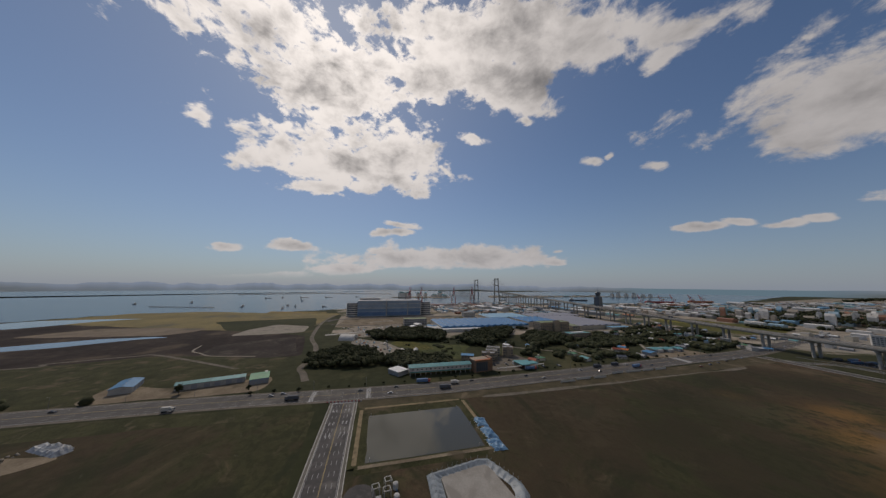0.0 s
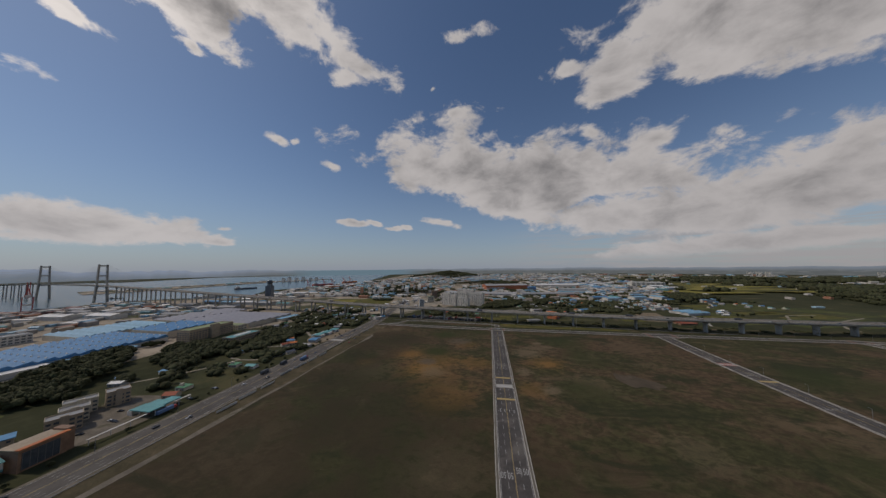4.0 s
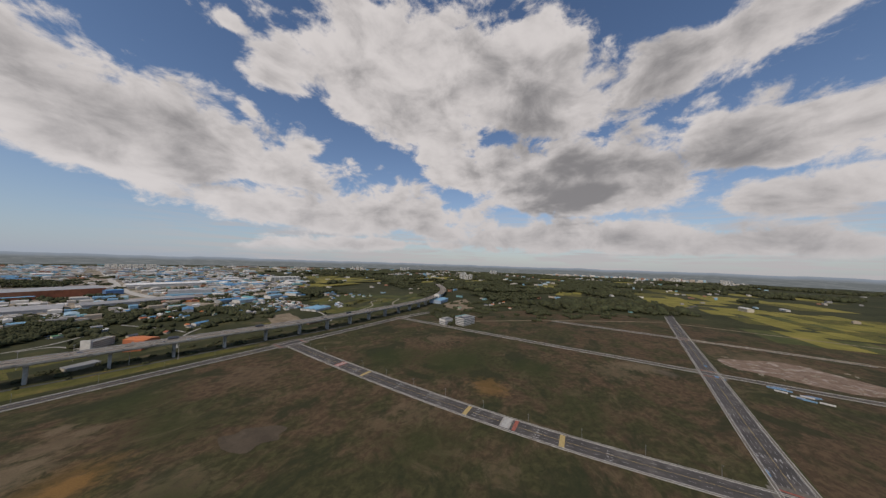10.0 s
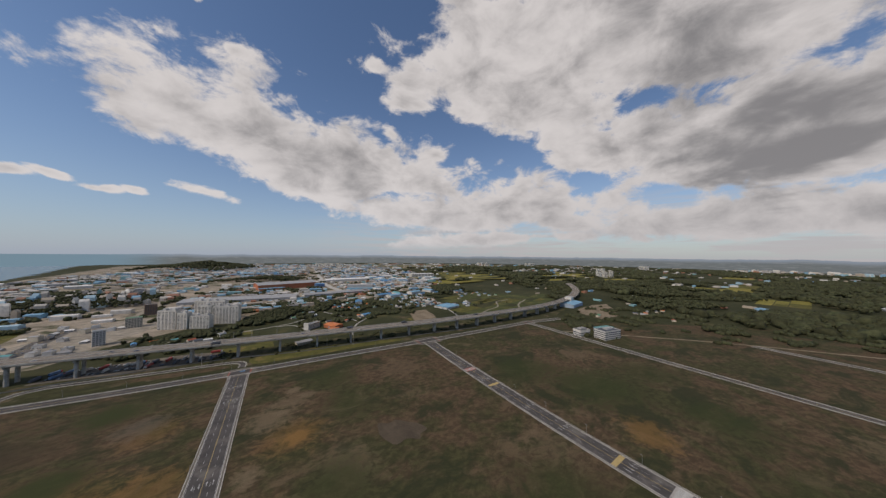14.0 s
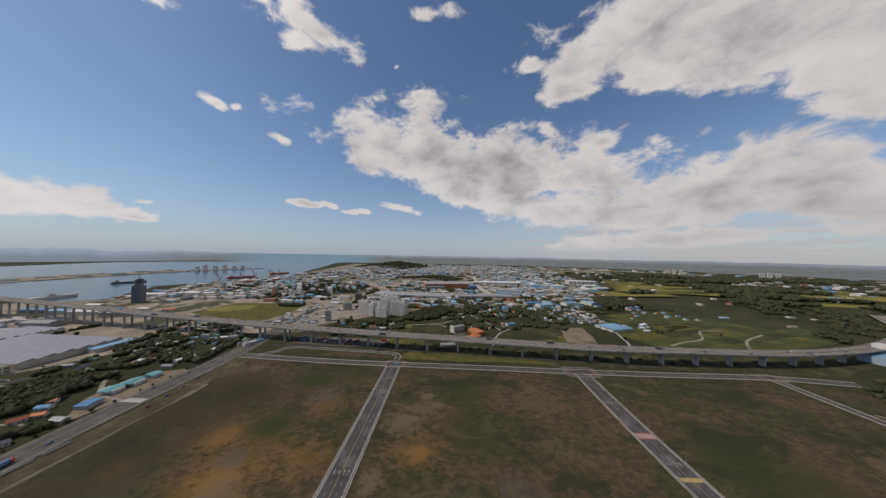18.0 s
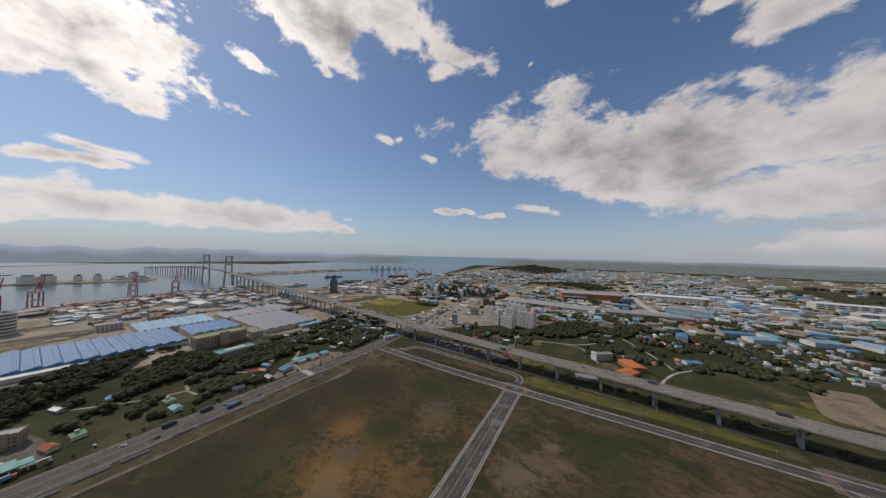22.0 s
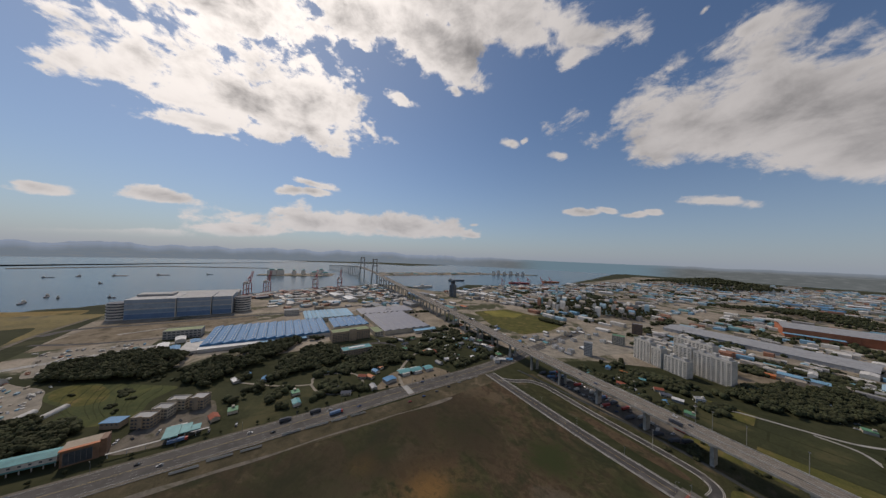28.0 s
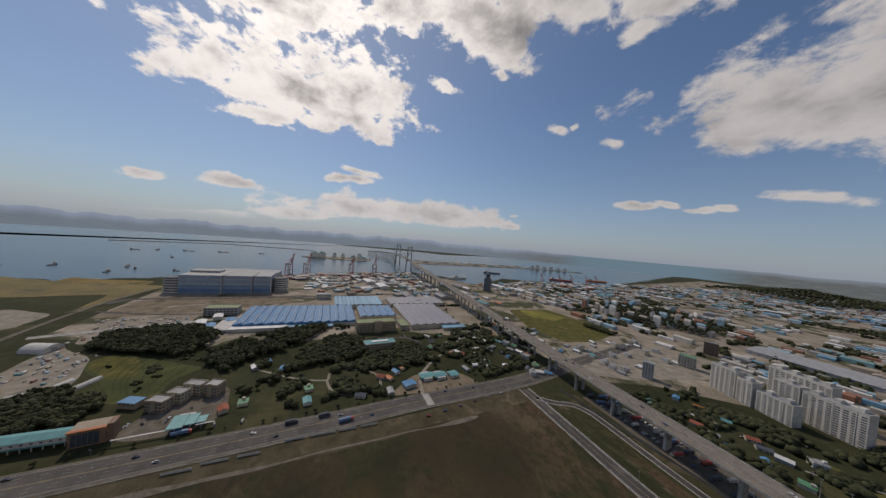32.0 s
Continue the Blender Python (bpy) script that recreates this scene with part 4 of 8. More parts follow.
def arrow(x, y, turn):
    ob = new("road_arrow", ARROW)
    ob.matrix_world = pose(x, y, 0.15, 0, 0, turn)
    tagged(ob, "white painted lane arrow on asphalt", "road marking", kind="structure")


_t1, _t2 = 3.1, 3.8
crossing("band_street", -3.2, 272, 16, 3.0, _t1, YELLOW_LINE, "yellow painted speed band across the street", False)
crossing("band_street", -1.2, 225, 16, 3.0, _t1, YELLOW_LINE, "yellow painted speed band across the street", False)
crossing("crosswalk_street", -2.2, 252, 16, 5, _t1, CONCRETE, "pale raised zebra crossing")
for i, dx in enumerate((-6, -2, 3, 7)):
    glyph("50", 1.6 + dx, 137, 3.2, _t1 + (180 if i < 2 else 0))
for yy in (205, 300, 420, 455):
    for dx in (-5.5, -2, 2, 5.5):
        arrow(-2.2 - (yy - 250) * 0.04 + dx, yy, _t1 + (180 if dx < 0 else 0))
crossing("band_street", 268, 174, 16, 4.0, 5, YELLOW_LINE, "yellow painted speed band across the street", False)
crossing("band_street", 275.6, 92, 16, 4.0, 6, YELLOW_LINE, "yellow painted speed band across the street", False)
crossing("band_street", 263.4, 314, 16, 4.0, 3, YELLOW_LINE, "yellow painted speed band across the street", False)
crossing("crosswalk_street", 271.8, 137, 16, 6, 5, CONCRETE, "pale raised zebra crossing")
crossing("crosswalk_red", 272.6, 129, 16, 3, 5, RED_PAVE, "red painted approach to a crossing", False)
crossing("crosswalk_street", 262.6, 363, 16, 6, 2, RED_PAVE, "zebra crossing on red paving")
for yy in (60, 110, 165, 220, 260, 330, 420):
    xx = 262.5 + max(0.0, (300 - yy)) * 0.055
    for dx in (-5.5, -2, 2, 5.5):
        arrow(xx + dx, yy, 5 + (180 if dx < 0 else 0))
for xx in (-225, -205, -190, 330, 350, 420, 500, 600, 680):
    for dy in (-7, -4, 4, 7):
        arrow(xx, -60 + max(0, xx + 130) * 0.024 + max(0, xx - 40) * 0.035 - max(0, xx - 330) * 0.09 + dy * 0.85, -90 + (180 if dy > 0 else 0))
crossing("crosswalk_main", -240, -59.5, 17, 5, 90, None, "worn zebra crossing at the junction")
crossing("crosswalk_main", -257.5, -88, 22, 4, 0, None, "zebra crossing over the highway", z=0.22)
crossing("crosswalk_main", -256, -40, 22, 4, 0, None, "zebra crossing over the highway", z=0.22)
crossing("crosswalk_main", -274.5, 375, 23, 6, 0, CONCRETE, "pale zebra crossing over the highway", z=0.23)
crossing("crosswalk_side", -132, -58, 12, 3, 90, None, "zebra crossing at the depot gate")


def junction(name, x, y, w, d, turn=0, mat=ASPHALT):
    """A paved junction box with stone-paved crossings on its arms."""
    root = thing(name, "asphalt junction box ringed by pale crossings", "junction", (x, y, 0), turn, kind="structure")
    part("box", Geo().box(-w / 2, w / 2, -d / 2, d / 2, 0.10, 0.165), mat, root)
    for s in (-1, 1):
        part("crossing_strip", Geo().box(s * w / 2 - 2.2, s * w / 2 + 2.2, -d / 2, d / 2, 0.10, 0.18), PAVING, root)
        part("crossing_strip", Geo().box(-w / 2 + 2.4, w / 2 - 2.4, s * d / 2 - 2.2, s * d / 2 + 2.2, 0.10, 0.185), PAVING, root)
        part("red_strip", Geo().box(s * (w / 2 - 3.4) - 0.8, s * (w / 2 - 3.4) + 0.8, -d / 2 + 2.4, d / 2 - 2.4, 0.10, 0.19), RED_PAVE, root)


junction("junction_1", -12, 500.5, 30, 22)
junction("junction_2", 265, 501, 44, 30)
junction("junction_3", 298, -40, 30, 24)
junction("junction_4", 548, -48, 30, 24)
junction("junction_5", 768, -54, 24, 20)
junction("junction_6", 534, 508, 26, 22)
_r = road("road_loop", smooth([(-242, 511), (-227, 525), (-217, 544), (-204, 552), (-185, 554), (-120, 549), (-40, 545), (-20, 540), (-13, 531), (-13, 518)]), 3.2, 1.4, "narrow loop lane with pale kerbs")
for _n, _l, _w, _m in (
        ("road_path", [(-394, 180), (-361, 225), (-347, 262), (-363, 268), (-368, 292), (-355, 320), (-331, 328), (-310, 320), (-305, 292), (-320, 270), (-347, 263)], 1.6, GRAVEL),
        ("road_lane", [(-286, 372), (-330, 385), (-380, 430), (-400, 470), (-440, 500), (-470, 560)], 2.2, GRAVEL),
        ("road_track", [(-71, 685), (-41, 718), (4, 734), (45, 751), (81, 791)], 1.8, CONCRETE),
        ("road_track", [(18, 733), (47, 730), (67, 695), (79, 665)], 1.8, CONCRETE),
        ("road_track", [(120, 850), (152, 783), (164, 753), (175, 724), (180, 704)], 1.8, CONCRETE),
        ("road_track", [(150, 600), (155, 629), (171, 671), (190, 701), (227, 736), (320, 790)], 1.8, CONCRETE),
        ("road_track", [(500, 640), (540, 663), (600, 690), (640, 740), (660, 759), (720, 770)], 2.4, GRAVEL),
        ("road_track", [(402, 600), (411, 620), (426, 657), (445, 735)], 2.4, CONCRETE),
        ("road_track", [(618, 590), (629, 621), (690, 690), (778, 743)], 2.4, GRAVEL),
        ("road_dike", [(-360, -190), (-448, -320), (-450, -350), (-430, -420), (-411, -456), (-380, -900)], 2.4, DUSTY),
        ("road_shore", [(-300, -104), (-325, -112), (-351, -121), (-396, -117), (-460, -126), (-552, -151), (-752, -168), (-909, -160)], 3.6, DUSTY),
        ("road_rill", [(-505, -303), (-468, -294), (-450, -275), (-432, -255), (-424, -225), (-417, -194)], 1.3, GRAVEL),
        ("road_yard", [(-440, 420), (-470, 400), (-480, 320)], 4.0, ASPHALT),
        ("road_front", [(-762, -160), (-800, -135), (-804, -43), (-810, 58), (-818, 157), (-828, 275), (-858, 443), (-888, 604)], 8.0, ASPHALT),
        ("road_kerb_strip", [(-727, -49), (-740, -16), (-754, 13)], 3.0, CONCRETE),
        ("road_works", [(-700, -140), (-674, -60), (-668, 30), (-672, 110), (-690, 200)], 4.5, ASPHALT),
        ("road_port", [(-560, -130), (-680, 200), (-790, 420), (-900, 640)], 6.0, CONCRETE),
        ("road_diagonal", [(-300, 700), (-278, 919), (-320, 1300), (-356, 1741), (-420, 2200)], 9.0, GRAVEL),
        ("road_far", [(237, 1060), (225, 1277), (205, 1414), (193, 1680), (216, 2302), (294, 4321)], 13.0, KERB),
        ("road_east", [(945, -60), (1200, -90), (1500, -200)], 6.0, ASPHALT),
        ("road_track", [(545, 420), (640, 330), (760, 210), (960, -40)], 3.0, EARTH),
        ("road_track", [(768, -60), (765, -275), (770, -500)], 4.0, EARTH),
        ("road_track", [(960, -60), (950, -300), (940, -600)], 4.0, EARTH),
        ("road_canal", [(-250, 560), (-60, 566), (60, 548), (200, 545), (400, 530)], 2.4, surface("dark_drain", (0.02, 0.022, 0.02), (0.05, 0.05, 0.04), 0.1, 0.5))):
    solid(_n, ribbon(Geo(), smooth(_l), -_w, _w, 0.245 + 0.0015 * _w), _m, "pale rural track across the land" if _m is not ASPHALT else "grey asphalt access road", "road", kind="structure")
for s, n in ((0.3, 0), (-0.3, 0)):
    solid("lane_line", ribbon(Geo(), MAIN, s - 0.1, s + 0.1, 0.225), YELLOW_LINE, "worn yellow centre line of the highway", "road marking", kind="structure")
for off in (-11.2, 11.2):
    solid("edge_line", ribbon(Geo(), MAIN, off - 0.12, off + 0.12, 0.225), WHITE_LINE, "worn white edge line of the highway", "road marking", kind="structure")
_main = [o for o in scene.objects if o.name == "road_main"][0]
for off in (-7.6, -4.0, 4.0, 7.6):
    stripes(_main, "lane_dashes", MAIN, off, 0.13, WHITE_LINE, 4, 8, z=0.225)
part("shoulder", ribbon(Geo(), MAIN, -15.5, -12.0, 0.18), DUSTY, _main, "gravelly shoulder")
part("shoulder", ribbon(Geo(), MAIN, 12.0, 14.5, 0.18), DUSTY, _main, "gravelly shoulder")

# white screens along the highway
PANEL = surface("white_screen_panel", (0.42, 0.42, 0.40), (0.60, 0.60, 0.57), 0.3, 0.7, stain=(0.33, 0.31, 0.28), stain_scale=0.2)
for _y0, _y1 in ((153, 172), (175, 194), (198, 214), (230, 247), (250, 272), (275, 292), (295, 312)):
    _f = thing("fence", "low white panel fence beside the highway", "fence", (-238 if _y0 < 174 else -241 if _y0 < 220 else -249, 0, 0))
    _me = Geo().box(-0.05, 0.05, -0.95, 0.95, 0.3, 2.2).mesh("panel", PANEL)
    _mp = Geo().box(-0.08, 0.08, -0.06, 0.06, 0, 2.4).mesh("post", STEEL)
    for i in range(int((_y1 - _y0) / 2)):
        for nm, me in (("panel", _me), ("post", _mp)):
            part(nm, me, None, _f).location = (0, _y0 + 2 * i + (1 if nm == "panel" else 0), 0)

_g = thing("guard_rail", "low steel guard rail along the highway verge", "guard rail")
_line = [q for q in MAIN if -40 < q[1] < 500]
part("rail", strip3(Geo(), [Vector((q[0], q[1], 0.75)) for q in _line], -16.1, -15.95, -0.17, 0.17), STEEL, _g)
_me = Geo().box(-0.07, 0.07, -0.07, 0.07, 0, 0.9).mesh("post", STEEL)
for _p, _d in along([Vector(q) for q in _line], 12.0):
    part("post", _me, None, _g).location = (_p.x + _d.y * 16.2, _p.y - _d.x * 16.2, 0)
BLUE_PAINT = surface("blue_road_paint", (0.05, 0.16, 0.30), (0.09, 0.24, 0.40), 0.5, 0.7)
for _x, _y, _w, _d in ((585, -50, 7, 3), (541, -52, 9, 4), (533, -57, 5, 3), (327, -31, 8, 3), (-10, 503, 6, 3)):
    solid("road_symbol", Geo().box(_x - _w / 2, _x + _w / 2, _y - _d / 2, _y + _d / 2, 0.1, 0.2), BLUE_PAINT, "blue painted patch on the carriageway", "road marking", kind="structure")
DARK_STEEL = surface("galvanised_steel", (0.16, 0.165, 0.17), (0.25, 0.255, 0.26), 0.5, 0.5, metal=0.4)
_lamp = thing("street_lamp", "tall grey steel street lamp with a curved arm", "street lamp", (-9000, 0, 0), group="street lamps")
part("pole", Geo().tube([(0, 0, 0, 0.14), (0, 0, 9, 0.08)], 6), DARK_STEEL, _lamp)
_arm = part("arm", Geo().bar((0, 0, 9), (1.9, 0, 9.6), 0.1), DARK_STEEL, _lamp)
part("lamp_head", Geo().box(1.5, 2.4, -0.18, 0.18, 9.5, 9.68), DARK_STEEL, _arm)


def lamps(line, step, off, z=0.0):
    for p, d in along([Vector(q) for q in line], step):
        n = Vector((-d.y, d.x)).normalized() if len(d) == 2 else Vector((-d.y, d.x)).normalized()
        a = math.degrees(math.atan2(-n.y * off, -n.x * off))
        zz = p[2] if len(p) > 2 else z
        copy_thing(_lamp, pose(p[0] + n.x * off, p[1] + n.y * off, zz, 0, 0, a))


lamps(STREET1[6:], 42, 9.2)
lamps(STREET2[6:], 42, -9.2)
lamps(MAIN[8:-4], 48, 13.2)
lamps(LINE_N, 48, 7.2)
_mast = thing("light_mast", "tall slender pale light mast", "light mast", (-9000, 40, 0), group="light masts")
part("pole", Geo().tube([(0, 0, 0, 0.3), (0, 0, 20, 0.16)], 7), CONCRETE, _mast)
part("head", Geo().box(-0.8, 0.8, -0.3, 0.3, 19.6, 20.3), DARK_STEEL, _mast)
for _x, _y in ((-55, 640), (-41, 640), (-15, 636), (23, 632), (61, 628), (140, 540), (-60, 540)):
    copy_thing(_mast, pose(_x, _y, 0))

# ---------------------------------------------------------------- trees and woods
LEAF = surface("broad_leaves", (0.026, 0.031, 0.015), (0.058, 0.063, 0.028), 0.25, 0.85, 0.3, fine=7, spec=0.15, vary=0.25)
BARK = surface("bark", (0.06, 0.045, 0.03), (0.11, 0.085, 0.06), 2, 0.9)


def woods_material():
    m = surface("wood_canopy", (0.034, 0.039, 0.020), (0.072, 0.075, 0.037), 0.09, 0.9, bump=0.8, fine=9, spec=0.12)
    k = Nodes(m.node_tree, False)
    b = [n for n in k.tree.nodes if n.type == "BSDF_PRINCIPLED"][0]
    col = b.inputs["Base Color"].links[0].from_socket
    r = k.add("ShaderNodeNewGeometry").outputs["Random Per Island"]
    h = k.add("ShaderNodeHueSaturation")
    k.put(h.inputs["Value"], k.math("ADD", k.math("MULTIPLY", r, 0.5), 0.72))
    k.put(h.inputs["Hue"], k.math("ADD", k.math("MULTIPLY", r, 0.03), 0.485))
    k.put(h.inputs["Color"], col)
    k.link(h.outputs[0], b.inputs["Base Color"])
    return m


CANOPY = woods_material()
_phi = (1 + 5 ** 0.5) / 2
ICO_V = np.array([(-1, _phi, 0), (1, _phi, 0), (-1, -_phi, 0), (1, -_phi, 0), (0, -1, _phi), (0, 1, _phi), (0, -1, -_phi), (0, 1, -_phi), (_phi, 0, -1), (_phi, 0, 1), (-_phi, 0, -1), (-_phi, 0, 1)]) / 1.902
ICO_F = np.array([(0, 11, 5), (0, 5, 1), (0, 1, 7), (0, 7, 10), (0, 10, 11), (1, 5, 9), (5, 11, 4), (11, 10, 2), (10, 7, 6), (7, 1, 8), (3, 9, 4), (3, 4, 2), (3, 2, 6), (3, 6, 8), (3, 8, 9), (4, 9, 5), (2, 4, 11), (6, 2, 10), (8, 6, 7), (9, 8, 1)])


def clumps(name, centres, radii, mat, seed, flat=0.75):
    """Many small ragged leaf clumps joined into one mesh."""
    r = np.random.RandomState(seed)
    c, n = np.asarray(centres), len(centres)
    v = ICO_V[None] * r.uniform(0.62, 1.3, (n, 12, 1)) * np.asarray(radii)[:, None, None]
    a = r.uniform(0, 6.283, n)
    ca, sa = np.cos(a)[:, None], np.sin(a)[:, None]
    v = np.stack([v[..., 0] * ca - v[..., 1] * sa, v[..., 0] * sa + v[..., 1] * ca, v[..., 2] * flat], -1) + c[:, None]
    f = (ICO_F[None] + 12 * np.arange(n)[:, None, None]).reshape(-1)
    me = bpy.data.meshes.new(name)
    me.vertices.add(12 * n)
    me.vertices.foreach_set("co", v.reshape(-1))
    me.loops.add(len(f))
    me.loops.foreach_set("vertex_index", f.astype(np.int32))
    me.polygons.add(20 * n)
    me.polygons.foreach_set("use_smooth", np.ones(20 * n, dtype=bool))
    me.polygons.foreach_set("loop_start", np.arange(0, len(f), 3, dtype=np.int32))
    me.update()
    me.validate()
    me.materials.append(mat)
    return me


TREES = []
for _i, (_h, _w) in enumerate(((7, 2.6), (9, 3.4), (6, 3.2), (11, 3.6))):
    _t = thing("tree", ("dark green broadleaf tree with a ragged crown", "tall dark leafy tree", "low spreading dark green tree", "tall old leafy tree by the houses")[_i], "tree", (-9000, 100 + 20 * _i, 0), group="scattered trees")
    _g = Geo().tube([(0, 0, 0, 0.28), (0, 0, _h * 0.5, 0.16), (0.2, 0, _h * 0.85, 0.05)], 6)
    for _k in range(4):
        _a = _k * 1.7
        _g.bar((0, 0, _h * 0.4), (math.cos(_a) * _w * 0.6, math.sin(_a) * _w * 0.6, _h * 0.72), 0.12)
    part("trunk", _g, BARK, _t)
    _r = np.random.RandomState(40 + _i)
    _u = _r.normal(size=(90, 3))
    _u /= np.linalg.norm(_u, axis=1)[:, None]
    _q = _u * (_r.uniform(0.35, 1.0, (90, 1))) * np.array([_w, _w, _h * 0.34]) + np.array([0, 0, _h * 0.66])
    _q[:, :2] += np.sin(_q[:, 2:3] * 1.3 + _i) * 0.35
    part("crown", clumps("crown", _q, _r.uniform(0.5, 0.95, 90), LEAF, 60 + _i), None, _t)
    TREES.append(_t)


def plant(x, y, k=None, s=1.0):
    t = copy_thing(TREES[rng.randrange(4) if k is None else k], pose(x, y, 0, 0, 0, rng.uniform(0, 360)))
    t.scale = (s, s, s)


def wood(name, poly, gap, height, label, seed, per=19, mound=0.0, clear=-0.42, drift=6.0):
    """A wood: crowns of many clumps standing close together, one object."""
    r = np.random.RandomState(seed)
    xs, ys = [p[0] for p in poly], [p[1] for p in poly]
    cx, cy = sum(xs) / len(xs), sum(ys) / len(ys)
    span = max(max(xs) - min(xs), max(ys) - min(ys)) / 2
    C, R = [], []
    for x in np.arange(min(xs), max(xs), gap):
        for y in np.arange(min(ys), max(ys), gap):
            px, py = x + r.uniform(-0.5, 0.5) * gap, y + r.uniform(-0.5, 0.5) * gap
            if not inside(px, py, poly) or r.rand() < 0.06 or (px > 400 and (int(px // 20), int(py // 20)) in OPEN_CELLS):
                continue
            q = Vector((px / (gap * drift), py / (gap * drift), seed * 1.7))
            if noise.noise(q) < clear:
                continue
            h = height * r.uniform(0.75, 1.12) * (0.85 + 0.5 * noise.noise(q * 1.9))
            base = mound * max(0.0, 1 - math.hypot(px - cx, py - cy) / span)
            for _ in range(per):
                a, q2 = r.uniform(0, 6.283), r.rand()
                d = gap * 0.68 * math.sqrt(q2)
                C.append((px + math.cos(a) * d, py + math.sin(a) * d, base + h * (1.0 - 0.5 * q2 * r.rand() - 0.12 * r.rand())))
                R.append(gap * (0.09 + 0.26 * r.rand() ** 2 if gap < 10 else 0.07 + 0.19 * r.rand() ** 2))
            C.append((px, py, base + h * 0.66))
            R.append(gap * (0.78 if gap < 10 else 0.42))
    if C:
        tagged(new(name, clumps(name, C, R, CANOPY, seed, 0.85)), label, "wood", kind="stuff")


wood("wood", [(-498, -36), (-466, 39), (-452, 84), (-500, 98), (-530, 100), (-574, 62), (-580, -8), (-560, -54)], 5.0, 10, "dense dark broadleaf wood on a low rise", 1, mound=5)
wood("wood", [(-410, 121), (-392, 145), (-421, 160), (-458, 216), (-528, 255), (-545, 305), (-556, 240), (-530, 180), (-503, 149), (-466, 107)], 5.0, 10, "dark wood above the paddies", 2, mound=4)
wood("wood", [(-382, 215), (-388, 247), (-400, 312), (-480, 318), (-500, 290), (-452, 232)], 5.0, 9, "dark wood beside the village path", 3, mound=4)
wood("wood", [(-372, 305), (-352, 353), (-362, 400), (-400, 425), (-440, 405), (-425, 378), (-405, 330)], 5.0, 8, "trees round the village gardens", 4)
wood("wood", [(-331, -19), (-312, 8), (-312, 55), (-345, 66), (-372, 43), (-391, 10), (-375, -20)], 4.6, 8, "scrubby trees behind the long building", 5)
wood("wood", [(-348, -116), (-330, -50), (-338, -12), (-400, -40), (-442, -81), (-385, -120)], 4.8, 10, "round dark wood beside the lane", 6, mound=3)
wood("wood", [(-61, 773), (-51, 827), (-19, 896), (26, 928), (65, 934), (67, 868), (31, 798), (-13, 755)], 5.2, 9, "dark trees below the flats", 7)
wood("wood", [(99, 875), (118, 1000), (157, 1010), (164, 948), (123, 849)], 5.5, 9, "dark trees behind the village", 8)
wood("wood", [(755, 672), (900, 690), (985, 790), (880, 760), (780, 720)], 6.0, 9, "dark pine wood inside the bend", 9)
wood("wood", [(-470, 880), (-395, 890), (-400, 915), (-470, 905)], 5.0, 8, "small dark grove in the meadow", 10)
wood("wood_hill", [(-740, 1180), (-480, 1080), (-330, 1180), (-360, 1420), (-600, 1440)], 10, 12, "wooded hill in the town", 11, 5, 22)
wood("wood_hill", [(-330, 1900), (40, 1760), (120, 1900), (-120, 2120)], 13, 12, "long wooded ridge in the town", 12,  4, 18)
wood("wood_hill", [(-1200, 3300), (-500, 2900), (-250, 3300), (-700, 3900)], 24, 18, "distant wooded hill", 13,  3, 70)
wood("wood_hill", [(608, 1182), (740, 1260), (701, 1021), (649, 883), (564, 988)], 8, 11, "wooded knoll among fields", 14, 5, 10)
wood("wood_hill", [(1144, 705), (1500, 800), (2040, 920), (2282, 704), (1700, 480), (1173, 327), (959, 424)], 15, 12, "broad dark pine wood on low hills", 15, 6, 14, -0.2, 9)
wood("wood_hill", [(1862, 460), (2690, 341), (3200, 320), (3000, 150), (1979, 140), (1443, 96), (1547, 220)], 20, 14, "distant dark woods", 16, 5, 12, -0.2, 8)
wood("wood_hill", [(1050, 1050), (1500, 900), (1900, 1200), (1600, 1500), (1200, 1350)], 20, 14, "dark woods beyond the viaduct", 17,  4, 8, 0.0, 7)
wood("wood_hill", [(900, 2300), (1600, 1900), (2400, 2000), (2300, 2700), (1200, 2900)], 30, 16, "distant dark woods", 18,  4, 10, 0.05, 8)
wood("wood_hill", [(1190, 269), (1247, 220), (1060, 144), (931, 178)], 9, 9, "dark wood at the edge of the plain", 19, 5, 6)
wood("wood_hill", [(2600, -600), (3400, -900), (3900, -400), (3200, -100)], 34, 16, "distant dark woods", 20,  4, 10, 0.0, 8)
wood("wood_hill", [(805, 276), (860, 290), (903, 255), (835, 216)], 6, 9, "small dark grove at the field edge", 21, 5)
wood("wood", [(250, 860), (330, 840), (350, 900), (280, 930)], 6, 8, "village trees", 22, 5)
wood("wood", [(-30, 990), (140, 1010), (150, 1050), (-20, 1030)], 6, 8, "row of dark trees by the depot", 23, 5)
wood("wood", [(-700, 470), (-690, 640), (-700, 640), (-712, 470)], 5, 5, "hedge along the port road", 24, 4)
wood("wood_scatter", [(950, 150), (1500, -500), (3600, -1600), (4400, 200), (3800, 2600), (1500, 3300), (760, 1350), (1000, 900)], 42, 11, "patches of dark trees between far fields", 33, 5, 0, 0.06, 11)
wood("wood_scatter", [(-560, 960), (100, 990), (620, 1160), (850, 1700), (850, 2600), (-400, 2800), (-1050, 2300), (-1080, 1500), (-900, 1150)], 16, 6, "trees scattered through the town", 35, 4, 0, 0.3, 4)
wood("wood_scatter", [(950, 150), (1300, -350), (2100, -500), (2300, 700), (1900, 1500), (1300, 1400), (1000, 900), (1000, 500)], 16, 8, "patches of dark trees between fields", 34, 7, 0, 0.13, 16)
